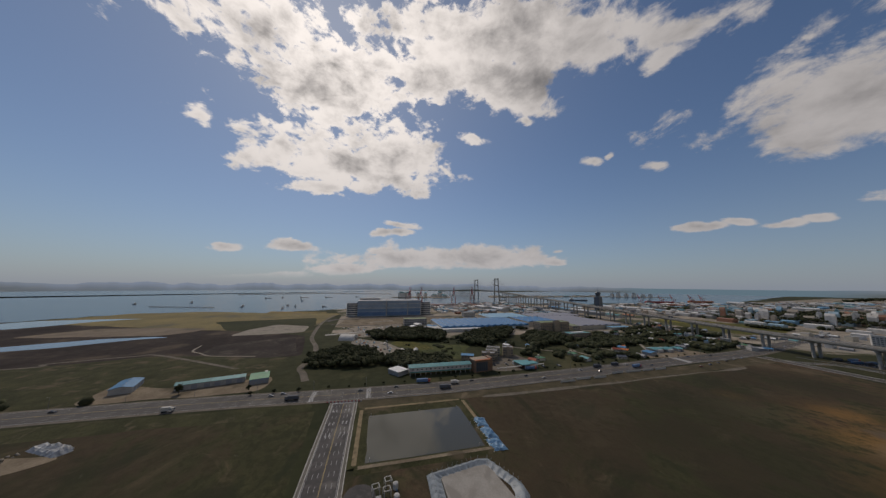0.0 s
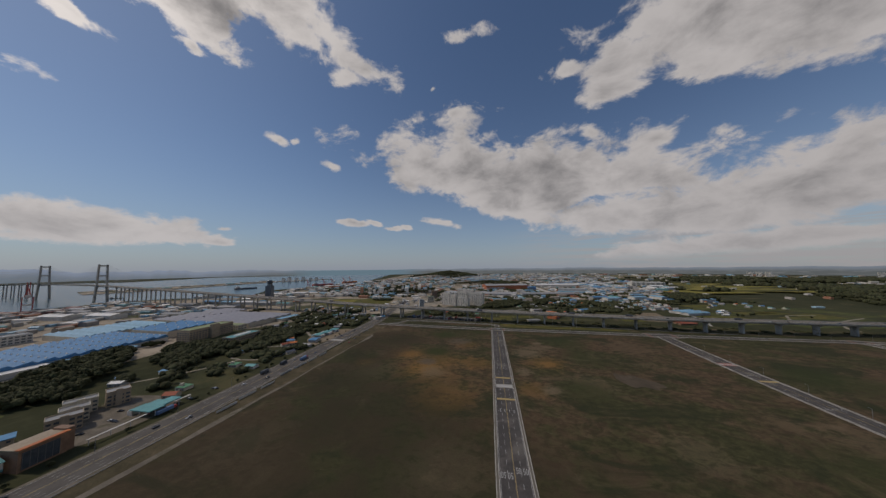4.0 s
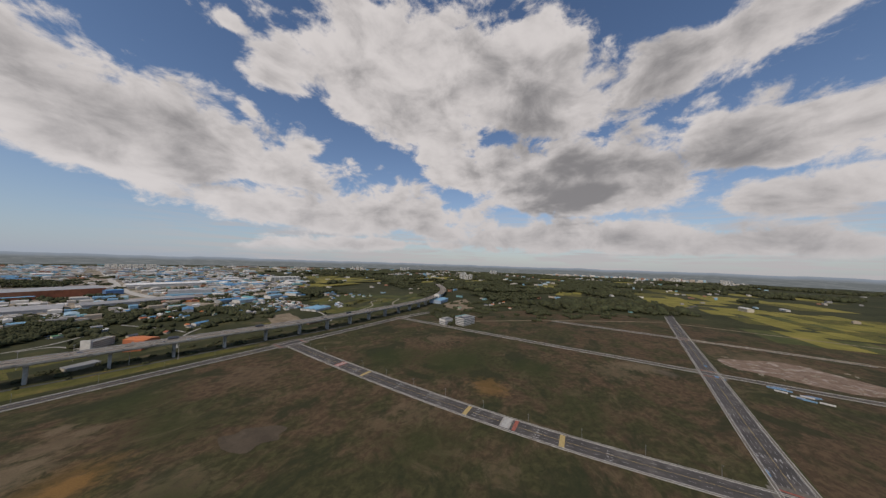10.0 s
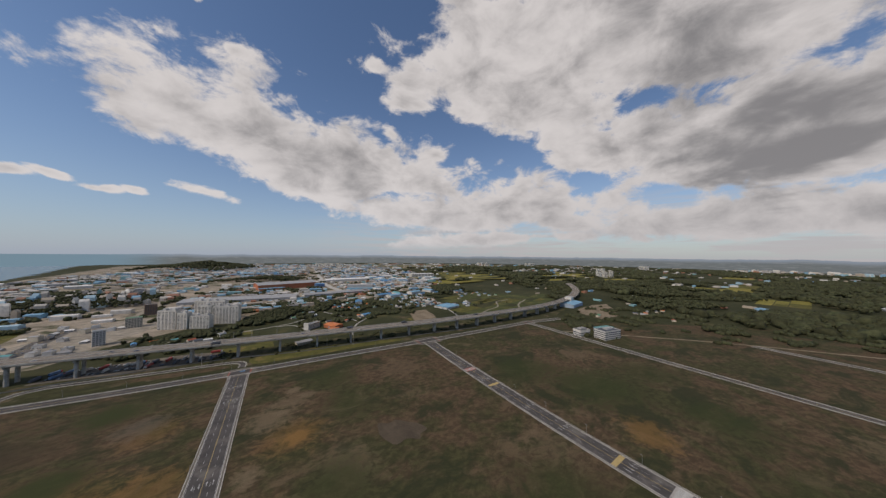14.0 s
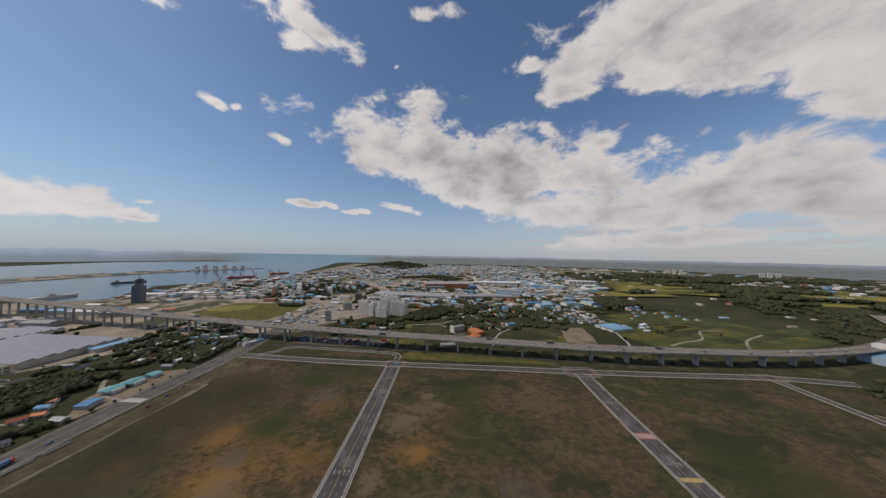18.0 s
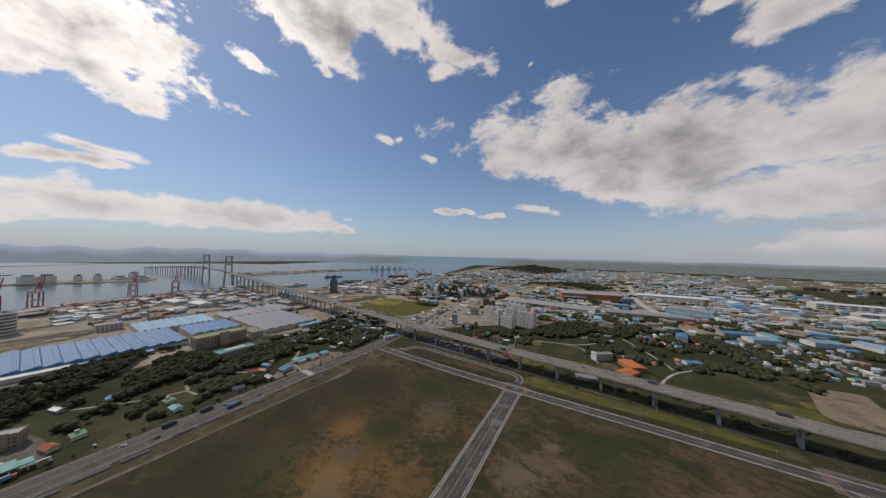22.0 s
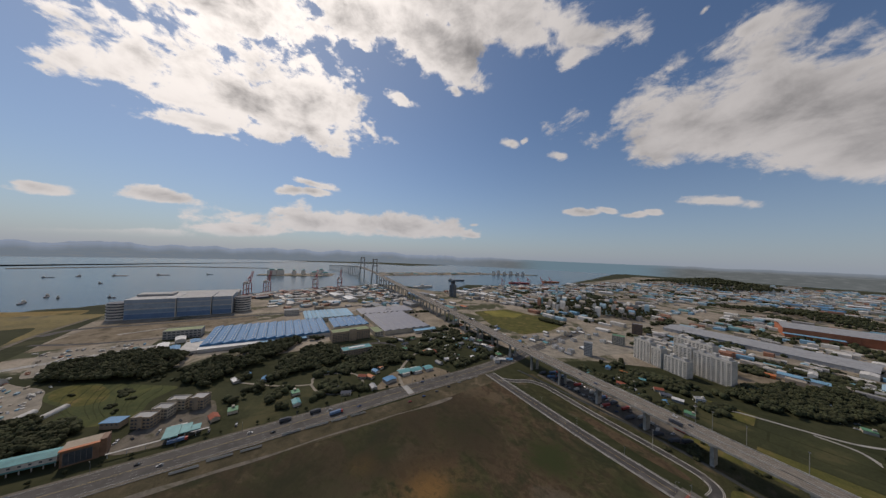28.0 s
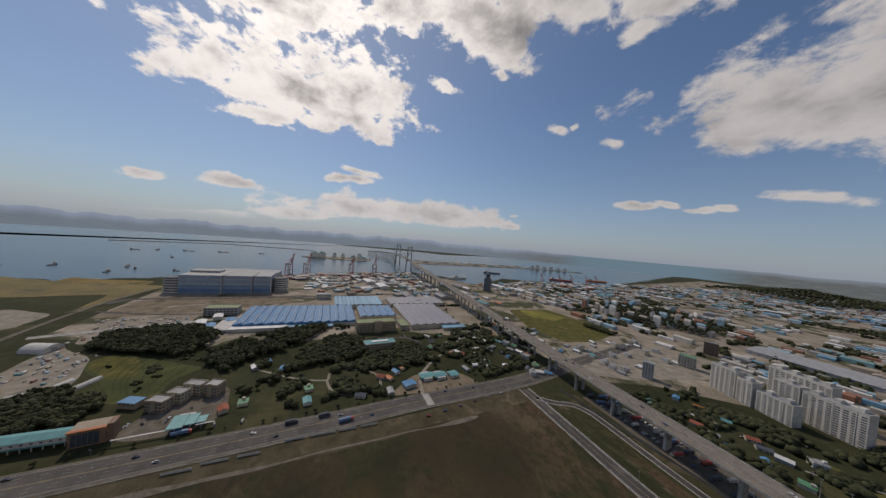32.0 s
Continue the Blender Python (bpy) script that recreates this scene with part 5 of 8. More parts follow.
for _i, (_poly, _gap, _h, _c) in enumerate((
        ([(-300, 180), (-296, 330), (-340, 420), (-470, 480), (-480, 330), (-420, 160)], 6, 5, 0.15), ([(-300, 470), (-320, 580), (-420, 690), (-560, 700), (-500, 520), (-400, 440)], 6, 5, 0.08),
        ([(-215, 620), (-60, 630), (-40, 720), (-90, 760), (-200, 740)], 6, 5, 0.08), ([(-190, 700), (-40, 690), (-30, 760), (-100, 765), (-190, 765)], 6, 5, 0.13), ([(60, 700), (330, 720), (480, 1000), (60, 980)], 7, 5, 0.18),
        ([(480, 720), (760, 800), (800, 1050), (500, 1000)], 7, 5, 0.23), ([(-240, 880), (150, 960), (640, 1150), (600, 1320), (-240, 1100)], 7, 5, 0.23),
        ([(-60, 552), (420, 545), (640, 566), (400, 590), (-40, 600)], 3, 1.6, 0.25), ([(-280, -560), (-284, -130), (-292, -130), (-300, -560)], 6, 3, 0.13),
        ([(545, 380), (760, 200), (1000, 0), (1050, 300), (900, 560), (640, 500)], 7, 4, 0.28), ([(850, 620), (1300, 900), (1250, 1000), (860, 760)], 7, 5, 0.13), ([(-480, 120), (-400, 100), (-330, 60), (-340, 20), (-470, 0)], 3, 1.2, 0.33))):
    wood("shrubs", _poly, _gap, _h, "scattered bushes and small trees", 40 + _i, 5, 0.0, _c, 5)
for _i in range(60):
    _a = rng.choice(((-400, -300, 130, 320), (-460, -300, 330, 520), (-420, -300, 520, 690), (-200, -60, 620, 720), (60, 330, 690, 900), (420, 700, 640, 900), (-290, -276, -500, -140), (850, 1000, 250, 480), (-640, -560, 420, 600)))
    plant(rng.uniform(_a[0], _a[1]), rng.uniform(_a[2], _a[3]), None, rng.uniform(0.6, 1.2))
for _y in range(-140, 500, 19):
    plant(-274 - 0.052 * max(0, _y - 60) + rng.uniform(-1, 1), _y + rng.uniform(-6, 6), 2, rng.uniform(0.35, 0.7))
# ---------------------------------------------------------------- building kit


def paint(name, c, rough=0.7, dirt=0.25, scale=0.12, vary=0.0, metal=0.0):
    lo = tuple(x * 0.82 for x in c)
    return surface(name, lo, tuple(min(1, x * 1.08) for x in c), scale, rough, fine=8, stain=tuple(x * (1 - dirt) for x in c), stain_scale=scale * 0.7, vary=vary, metal=metal)


WHITE = paint("white_render", (0.56, 0.54, 0.50), vary=0.1)
CREAM = paint("cream_render", (0.50, 0.45, 0.36), vary=0.1)
GREY = paint("grey_cladding", (0.34, 0.34, 0.33), vary=0.15)
TAN = paint("tan_render", (0.36, 0.29, 0.21))
BRICK = paint("brown_brick", (0.24, 0.15, 0.10))
BLUE_ROOF = paint("blue_sheet_roof", (0.082, 0.235, 0.41), 0.6, 0.25, vary=0.15)
FACTORY_BLUE = paint("bright_blue_sheet_roof", (0.06, 0.205, 0.40), 0.5, 0.3, 0.1)
SKY_ROOF = paint("light_blue_sheet_roof", (0.20, 0.39, 0.53), 0.6, 0.25, vary=0.12)
CYAN_ROOF = paint("turquoise_sheet_roof", (0.12, 0.32, 0.325), 0.55, 0.2, vary=0.12)
WHITE_ROOF = paint("white_sheet_roof", (0.72, 0.71, 0.68), 0.55, 0.2, vary=0.12)
GREY_ROOF = paint("grey_sheet_roof", (0.30, 0.30, 0.30), 0.55, 0.25, vary=0.2)
LILAC_ROOF = paint("dull_lilac_roof", (0.27, 0.27, 0.30), 0.55, 0.15)
ORANGE_ROOF = paint("orange_sheet_roof", (0.52, 0.16, 0.05), 0.55, 0.2, vary=0.08)
RED_ROOF = paint("red_tile_roof", (0.32, 0.10, 0.06), 0.8, 0.3, vary=0.15)
RUST = paint("rust_red_cladding", (0.43, 0.145, 0.07), 0.7, 0.25, 0.05)
GREEN_ROOF = paint("green_roof", (0.10, 0.26, 0.14), 0.6, 0.2, vary=0.15)
SLATE = paint("dark_tile_roof", (0.09, 0.10, 0.12), 0.7, 0.3, vary=0.2)
NAVY = paint("blue_cladding", (0.125, 0.215, 0.37), 0.55, 0.15, 0.03)
PALE_BLUE = paint("pale_blue_cladding", (0.31, 0.385, 0.47), 0.55, 0.15, 0.03)
MID_BLUE = paint("mid_blue_cladding", (0.20, 0.30, 0.42), 0.55, 0.15, 0.03)
FLATS = paint("flats_off_white", (0.60, 0.57, 0.51))
TOWER = paint("tower_grey_glass", (0.15, 0.175, 0.20), 0.4, 0.15)
SILO = paint("pale_silo_concrete", (0.74, 0.71, 0.64), 0.8, 0.12)
LIME = paint("yellow_green_roof", (0.25, 0.29, 0.15), 0.7, 0.2)
CRANE_RED = paint("crane_red", (0.40, 0.07, 0.06), 0.5, 0.2)
GLASS = surface("window_glass", (0.035, 0.045, 0.055), (0.07, 0.085, 0.10), 0.4, 0.28, spec=0.5)
RUBBER = surface("rubber", (0.015, 0.015, 0.015), (0.03, 0.03, 0.03), 2, 0.8)


def gable(w, d, h, rise, over=0.4):
    """A pitched roof with thickness, ridge along x."""
    g = Geo()
    a, b = w / 2 + over, d / 2 + over
    t = 0.25
    n = len(g.v)
    for z in (0, t):
        g.v += [(-a, -b, h + z), (a, -b, h + z), (a, 0, h + rise + z), (-a, 0, h + rise + z), (-a, b, h + z), (a, b, h + z)]
    g.f += [(6, 7, 8, 9), (9, 8, 11, 10), (3, 2, 1, 0), (4, 5, 2, 3), (0, 1, 7, 6), (5, 4, 10, 11), (1, 2, 8, 7), (2, 5, 11, 8), (3, 0, 6, 9), (4, 3, 9, 10)]
    return g


def hull(w, d, h, rise):
    """Walls with gable ends."""
    g = Geo()
    a, b = w / 2, d / 2
    g.v += [(-a, -b, 0), (a, -b, 0), (a, b, 0), (-a, b, 0), (-a, -b, h), (a, -b, h), (a, b, h), (-a, b, h), (-a, 0, h + rise), (a, 0, h + rise)]
    g.f += [(0, 1, 5, 4), (2, 3, 7, 6), (1, 2, 6, 9, 5), (3, 0, 4, 8, 7), (4, 5, 9, 8), (6, 7, 8, 9)]
    return g


WINDOW = Geo().box(-0.8, 0.8, -0.06, 0.06, -0.65, 0.65).mesh("window", GLASS)
DOOR = Geo().box(-0.5, 0.5, -0.06, 0.06, 0, 2.1).mesh("door", paint("brown_door", (0.16, 0.10, 0.07)))
GATE = Geo().box(-2.2, 2.2, -0.08, 0.08, 0, 4.2).mesh("roller_door", paint("grey_roller_door", (0.25, 0.27, 0.30)))
VENT = Geo().box(-1.2, 1.2, -0.7, 0.7, 0, 1.3).mesh("roof_vent", WHITE_ROOF)


def house(label, w, d, h, rise, wall, roof, flat=False):
    r = thing("house", label, "house", (-9000, 300, 0), group="village houses")
    part("wall", Geo().box(-w / 2, w / 2, -d / 2, d / 2, 0, h) if flat else hull(w, d, h, rise), wall, r)
    if flat:
        g = Geo().box(-w / 2 - 0.2, w / 2 + 0.2, -d / 2 - 0.2, d / 2 + 0.2, h, h + 0.35)
        part("roof", g, roof, r)
        part("stair_head", Geo().box(-w / 2 + 0.5, -w / 2 + 3.2, -1.4, 1.4, h + 0.35, h + 2.6), wall, r)
    else:
        part("roof", gable(w, d, h, rise), roof, r)
    part("door", DOOR, None, r).location = (w * 0.1, -d / 2 - 0.02, 0)
    for x in (-w * 0.3, w * 0.34):
        part("window", WINDOW, None, r).location = (x, -d / 2 - 0.02, min(1.6, h * 0.55))
    return r


HOUSES = [house("small house with a blue metal roof", 11, 7, 2.8, 1.6, WHITE, BLUE_ROOF), house("small house with an orange roof", 10, 7, 2.8, 1.7, CREAM, ORANGE_ROOF),
          house("old house with dark tile roof", 12, 7, 2.6, 1.9, CREAM, SLATE), house("house with a turquoise metal roof", 12, 8, 3.0, 1.5, WHITE, CYAN_ROOF),
          house("flat-roofed white brick house", 11, 9, 5.6, 0, WHITE, GREY_ROOF, True), house("flat-roofed house painted green on top", 10, 9, 3.2, 0, CREAM, GREEN_ROOF, True),
          house("grey roofed village house", 13, 7, 2.7, 1.6, GREY, GREY_ROOF), house("house with a white metal roof", 12, 8, 3.2, 1.3, GREY, WHITE_ROOF),
          house("house with a red tile roof", 11, 8, 3.0, 2.0, CREAM, RED_ROOF), house("three-storey flat-roofed cream house", 13, 10, 8.6, 0, CREAM, GREY_ROOF, True)]


def settle(poly_or_box, n, kinds, turn, seed, spread=14.0, keep=9.0):
    r = random.Random(seed)
    x0, x1, y0, y1 = poly_or_box
    placed = []
    for _ in range(n * 12):
        if len(placed) >= n:
            break
        x, y = r.uniform(x0, x1), r.uniform(y0, y1)
        if any(math.hypot(x - a, y - b) < keep + 4 for a, b in placed):
            continue
        placed.append((x, y))
        copy_thing(HOUSES[r.choice(kinds)], pose(x, y, 0, 0, 0, turn + r.choice((0, 90, 180, 270)) + r.uniform(-spread, spread)))


ALL = (0, 0, 1, 2, 3, 4, 5, 6, 6, 7, 7, 8)
for _x, _y, _k, _a in ((-413, 188, 0, 20), (-387, 209, 0, -10), (-374, 292, 0, 5), (-329, 244, 5, 10), (-304, 244, 3, 8), (-330, 340, 1, 30), (-311, 168, 8, 20), (-318, 183, 5, 5), (-336, 330, 8, 60), (-345, 352, 0, 20), (-300, 335, 6, 0),
                       (-385, 470, 7, 10), (-402, 412, 7, 30), (-414, 431, 5, 0), (-336, 477, 7, 80), (-332, 494, 6, 0), (-330, 456, 6, 10), (-355, 362, 1, 30), (-300, 300, 2, 70), (-312, 296, 2, 20), (-398, 176, 7, 20)):
    copy_thing(HOUSES[_k], pose(_x, _y, 0, 0, 0, _a))
settle((-470, -340, 440, 560), 20, ALL, 15, 1)
settle((-330, -285, 520, 580), 6, ALL, 60, 2)
settle((-470, -340, 640, 720), 12, (4, 7, 7, 6, 0), 10, 3)
settle((-380, -250, 700, 920), 22, (4, 4, 7, 9, 9, 6, 3), 0, 4)
settle((-190, -60, 640, 712), 15, ALL, 25, 5)
settle((20, 110, 795, 860), 8, ALL, 15, 6)
settle((150, 260, 830, 960), 18, ALL, 20, 7)
settle((300, 460, 800, 980), 24, (2, 6, 6, 7, 0, 5, 3), 30, 8)
settle((120, 200, 690, 760), 5, (8, 1, 2), 30, 9)
settle((480, 560, 730, 800), 8, (0, 6, 7), 10, 10)
settle((560, 760, 860, 1000), 14, ALL, 10, 11)
settle((860, 1000, 330, 460), 8, (8, 1, 2, 6), 20, 13, keep=12)
settle((-560, -440, 620, 700), 8, (7, 6, 3, 1), 10, 16)


def hall(label, w, d, h, rise, wall, roof, gates=2, vents=0, name="industrial_hall"):
    r = thing(name, label, "factory", (-9000, 400, 0), group="industrial halls")
    part("wall", hull(w, d, h, rise), wall, r)
    part("roof", gable(w, d, h, rise, 0.6), roof, r)
    for i in range(gates):
        part("roller_door", GATE, None, r).location = ((i + 0.5) * w / gates - w / 2, -d / 2 - 0.03, 0)
    for i in range(vents):
        part("roof_vent", VENT, None, r).location = ((i + 0.5) * w / vents - w / 2, 0, h + rise + 0.1)
    return r


HALLS = [hall("long hall with a blue metal roof", 60, 26, 9, 3, GREY, BLUE_ROOF, 0), hall("hall with a pale blue roof", 50, 30, 9, 3, WHITE, SKY_ROOF, 0), hall("large factory hall with white roof", 70, 34, 10, 3, WHITE, WHITE_ROOF, 0),
         hall("grey metal factory hall, plain walls", 55, 28, 9, 3, GREY, GREY_ROOF, 0), hall("hall with a turquoise roof", 44, 22, 8, 2.5, WHITE, CYAN_ROOF, 0), hall("low brown works hall", 60, 26, 8, 2.5, CREAM, GREY_ROOF, 0), hall("cream works building with pale roof", 38, 20, 12, 2, CREAM, WHITE_ROOF, 0),
         hall("small workshop with blue metal roof", 24, 13, 5, 1.6, WHITE, BLUE_ROOF, 1), hall("small white workshop with roller door", 26, 14, 6, 1.6, WHITE, WHITE_ROOF, 1), hall("hall with an orange roof", 30, 16, 6, 2, CREAM, ORANGE_ROOF, 1)]
rng = random.Random(11)


def estate(x0, x1, y0, y1, n, kinds, seed, turn=0, keep=55, avoid=()):
    r = random.Random(seed)
    placed = []
    for _ in range(n * 14):
        if len(placed) >= n:
            break
        x, y = r.uniform(x0, x1), r.uniform(y0, y1)
        if any(abs(x - a) < keep * 1.15 and abs(y - b) < keep * 0.62 for a, b in placed) or any(a < x < b and c < y < d for a, b, c, d in avoid):
            continue
        if signed(np.array([x]), np.array([y]), SHORE)[0] < 40:
            continue
        placed.append((x, y))
        copy_thing(HALLS[r.choice(kinds)], pose(x, y, 0, 0, 0, turn + r.choice((0, 0, 0, 90, 180))))


rng = random.Random(12)
BIG = (0, 0, 1, 1, 2, 2, 3, 3, 4, 5, 6)
NO = ((-280, 420, 1080, 1260), (-120, 420, 1260, 1800), (-760, -300, 1060, 1460), (120, 330, 1000, 4200), (-1400, -420, 0, 700), (-400, -200, 700, 2300), (-340, 130, 1750, 2120))
estate(-110, 640, 1240, 2000, 34, BIG, 21, 0, 62, NO)
estate(-300, 900, 1900, 3400, 44, BIG, 22, 0, 78, NO)
estate(-1150, -420, 1440, 2900, 36, (2, 3, 5, 5, 6, 3, 1), 23, 15, 70, NO)
estate(-1080, -480, 900, 1180, 14, (3, 5, 6, 8, 2, 8), 24, 10, 60, ((-660, -370, 700, 940), (-960, -830, 800, 900)))
estate(320, 700, 1000, 1300, 12, (0, 1, 4, 7, 7), 25, 20, 45, ())
estate(-1380, -900, 200, 660, 15, (3, 5, 3, 8, 2), 26, 8, 62, ((-1060, -840, 0, 180), (-2000, -1230, 0, 600)))
estate(1000, 2600, 1200, 2600, 12, (2, 1, 8, 5), 27, 20, 80, ())
estate(1200, 3000, -1200, 700, 9, (2, 8, 1, 6), 28, 20, 90, ())
estate(-640, -560, 20, 110, 5, (7, 8), 29, 12, 26, ())
estate(500, 900, 1300, 1700, 8, (0, 2, 1), 30, 10, 70, ())
estate(-830, -720, 480, 660, 5, (3, 5), 31, 8, 50, ())
for _i in range(26):
    _x, _y = rng.uniform(-2250, -2060), rng.uniform(1020, 2100)
    copy_thing(HALLS[rng.choice((4, 8, 8, 5))], pose(_x, _y, -0.9, 0, 0, 85))


def far_buildings(name, label, poly, n, seed, size, height, keep_off=(), mat=None, turn=0.0):
    """Distant low buildings past counting, joined: boxes under shallow pitched roofs."""
    r = random.Random(seed)
    xs, ys = [q[0] for q in poly], [q[1] for q in poly]
    g = Geo()
    for _ in range(n):
        x, y = r.uniform(min(xs), max(xs)), r.uniform(min(ys), max(ys))
        if not inside(x, y, poly) or any(a < x < b and c < y < d for a, b, c, d in keep_off):
            continue
        w, d, h = size * r.uniform(0.4, 1.5), size * r.uniform(0.3, 0.8), height * r.uniform(0.5, 1.4)
        k = len(g.v)
        box = hull(w, d, h, h * 0.22)
        a = radians(turn + r.choice((0, 0, 90)) + r.uniform(-5, 5))
        ca, sa = math.cos(a), math.sin(a)
        g.v += [(x + p[0] * ca - p[1] * sa, y + p[0] * sa + p[1] * ca, p[2]) for p in box.v]
        g.f += [tuple(k + i for i in f) for f in box.f]
    tagged(new(name, g.mesh(name, mat or FAR_WALLS)), label, "buildings", kind="stuff")


def far_walls(name, tones):
    m = bpy.data.materials.new(name)
    m.use_nodes = True
    k = Nodes(m.node_tree)
    out, b = k.add("ShaderNodeOutputMaterial"), k.add("ShaderNodeBsdfPrincipled")
    k.link(b.outputs[0], out.inputs[0])
    r = k.add("ShaderNodeNewGeometry").outputs["Random Per Island"]
    ramp = k.add("ShaderNodeValToRGB")
    ramp.color_ramp.interpolation = "CONSTANT"
    while len(ramp.color_ramp.elements) < len(tones):
        ramp.color_ramp.elements.new(0.5)
    for i, t in enumerate(tones):
        ramp.color_ramp.elements[i].position, ramp.color_ramp.elements[i].color = i / len(tones), (*t, 1)
    k.link(r, ramp.inputs[0])
    dirt = k.noise(k.add("ShaderNodeTexCoord").outputs["Object"], 0.15, 4.0, 0.6)
    k.link(k.mix(k.math("MULTIPLY", k.ramp(dirt, 0.4, 0.7), 0.4), ramp.outputs[0], (0.2, 0.19, 0.17)), b.inputs["Base Color"])
    b.inputs["Roughness"].default_value = 0.65
    return m


FAR_WALLS = far_walls("mixed_roof_sheets", ((0.52, 0.49, 0.44), (0.25, 0.24, 0.23), (0.16, 0.33, 0.46), (0.68, 0.65, 0.60), (0.36, 0.30, 0.23), (0.30, 0.45, 0.53), (0.44, 0.40, 0.35), (0.30, 0.13, 0.07), (0.55, 0.52, 0.47), (0.16, 0.33, 0.35), (0.30, 0.29, 0.27), (0.64, 0.61, 0.56)))
CONTAINER_TONES = far_walls("weathered_container_steel", ((0.22, 0.07, 0.05), (0.14, 0.06, 0.05), (0.07, 0.09, 0.13), (0.26, 0.11, 0.06), (0.10, 0.10, 0.10), (0.20, 0.08, 0.06), (0.09, 0.12, 0.11), (0.30, 0.27, 0.24)))
BUSY = ((-245, 65, 1105, 1225), (-90, 165, 1350, 1510), (170, 225, 1100, 4200), (-760, -330, 1080, 1440), (-300, -240, 700, 2300), (190, 460, 1660, 1740), (760, 950, 1740, 1860), (-330, 130, 1750, 2120))
far_buildings("far_town", "mixed low roofs of the distant town", [(-560, 940), (120, 980), (640, 1150), (900, 1600), (1000, 2400), (900, 4200), (-900, 4300), (-1150, 2600), (-1080, 1500), (-900, 1250)], 2600, 1, 30, 7, BUSY)
far_buildings("far_town", "dense sheds and stores of the industrial edge", [(-250, 900), (150, 990), (700, 1120), (760, 1700), (-200, 1800)], 420, 2, 22, 6, BUSY)
far_buildings("far_port", "sheds and goods stacks of the port", [(-820, 640), (-1400, 700), (-1220, 150), (-900, 190), (-700, 460)], 330, 5, 28, 6, ((-1090, -830, -150, 175), (-830, -500, 250, 600)), None, 112)
far_buildings("far_port", "sheds along the northern quays", [(-1040, 900), (-640, 950), (-700, 1450), (-1100, 1900), (-1220, 1450), (-1150, 1100)], 300, 4, 30, 7, ((-760, -330, 1080, 1440), (-930, -850, 820, 900)))
far_buildings("far_farms", "scattered farm roofs among far fields", [(900, 500), (1300, -500), (3500, -1500), (4500, 200), (3800, 2600), (1500, 3200), (700, 1300)], 420, 5, 22, 6, ())
far_buildings("far_village", "crowded hillside house roofs", [(-660, 1090), (-480, 1060), (-330, 1180), (-360, 1380), (-600, 1420)], 130, 6, 14, 22, ())
far_buildings("far_village", "crowded village roofs among trees", [(300, 790), (470, 800), (480, 990), (300, 1000)], 120, 7, 11, 4, ())
far_buildings("far_town", "row of low works and stores", [(-230, 880), (150, 960), (150, 1060), (-240, 1080)], 110, 8, 16, 6, ((-40, 30, 930, 985),))
far_buildings("container_rows", "long rows of stacked red and dark containers", [(-1195, 110), (-1370, 500), (-1330, 560), (-1240, 520), (-1110, 190), (-1110, 110)], 260, 14, 34, 6, (), CONTAINER_TONES, 112)
far_buildings("far_town", "pale roofs of far towns on the plain", [(-300, 3300), (1200, 2600), (2800, 2500), (4300, 1200), (4700, 300), (4200, 2400), (2800, 3900), (600, 4700), (-900, 4600)], 700, 13, 60, 10, ())
far_buildings("far_town", "pale roofs scattered over the eastern plain", [(1500, 900), (2600, -300), (4600, -1200), (4700, 600), (3800, 2400), (2000, 2400)], 420, 14, 34, 7, ())
far_buildings("far_city", "pale blocks of a far city along the eastern skyline", [(4300, 1100), (4560, 700), (4640, 100), (4560, -800), (4420, -800), (4460, 100), (4200, 900)], 330, 15, 34, 20, ())
far_buildings("goods_rows", "rows of stored goods and trailers", [(-520, -70), (-585, 70), (-650, 20), (-645, -110)], 140, 9, 5, 2, ())
far_buildings("goods_rows", "rows of stored goods in the gravel yard", [(-515, -70), (-470, -15), (-405, -8), (-400, -65)], 70, 10, 4, 1.5, ())


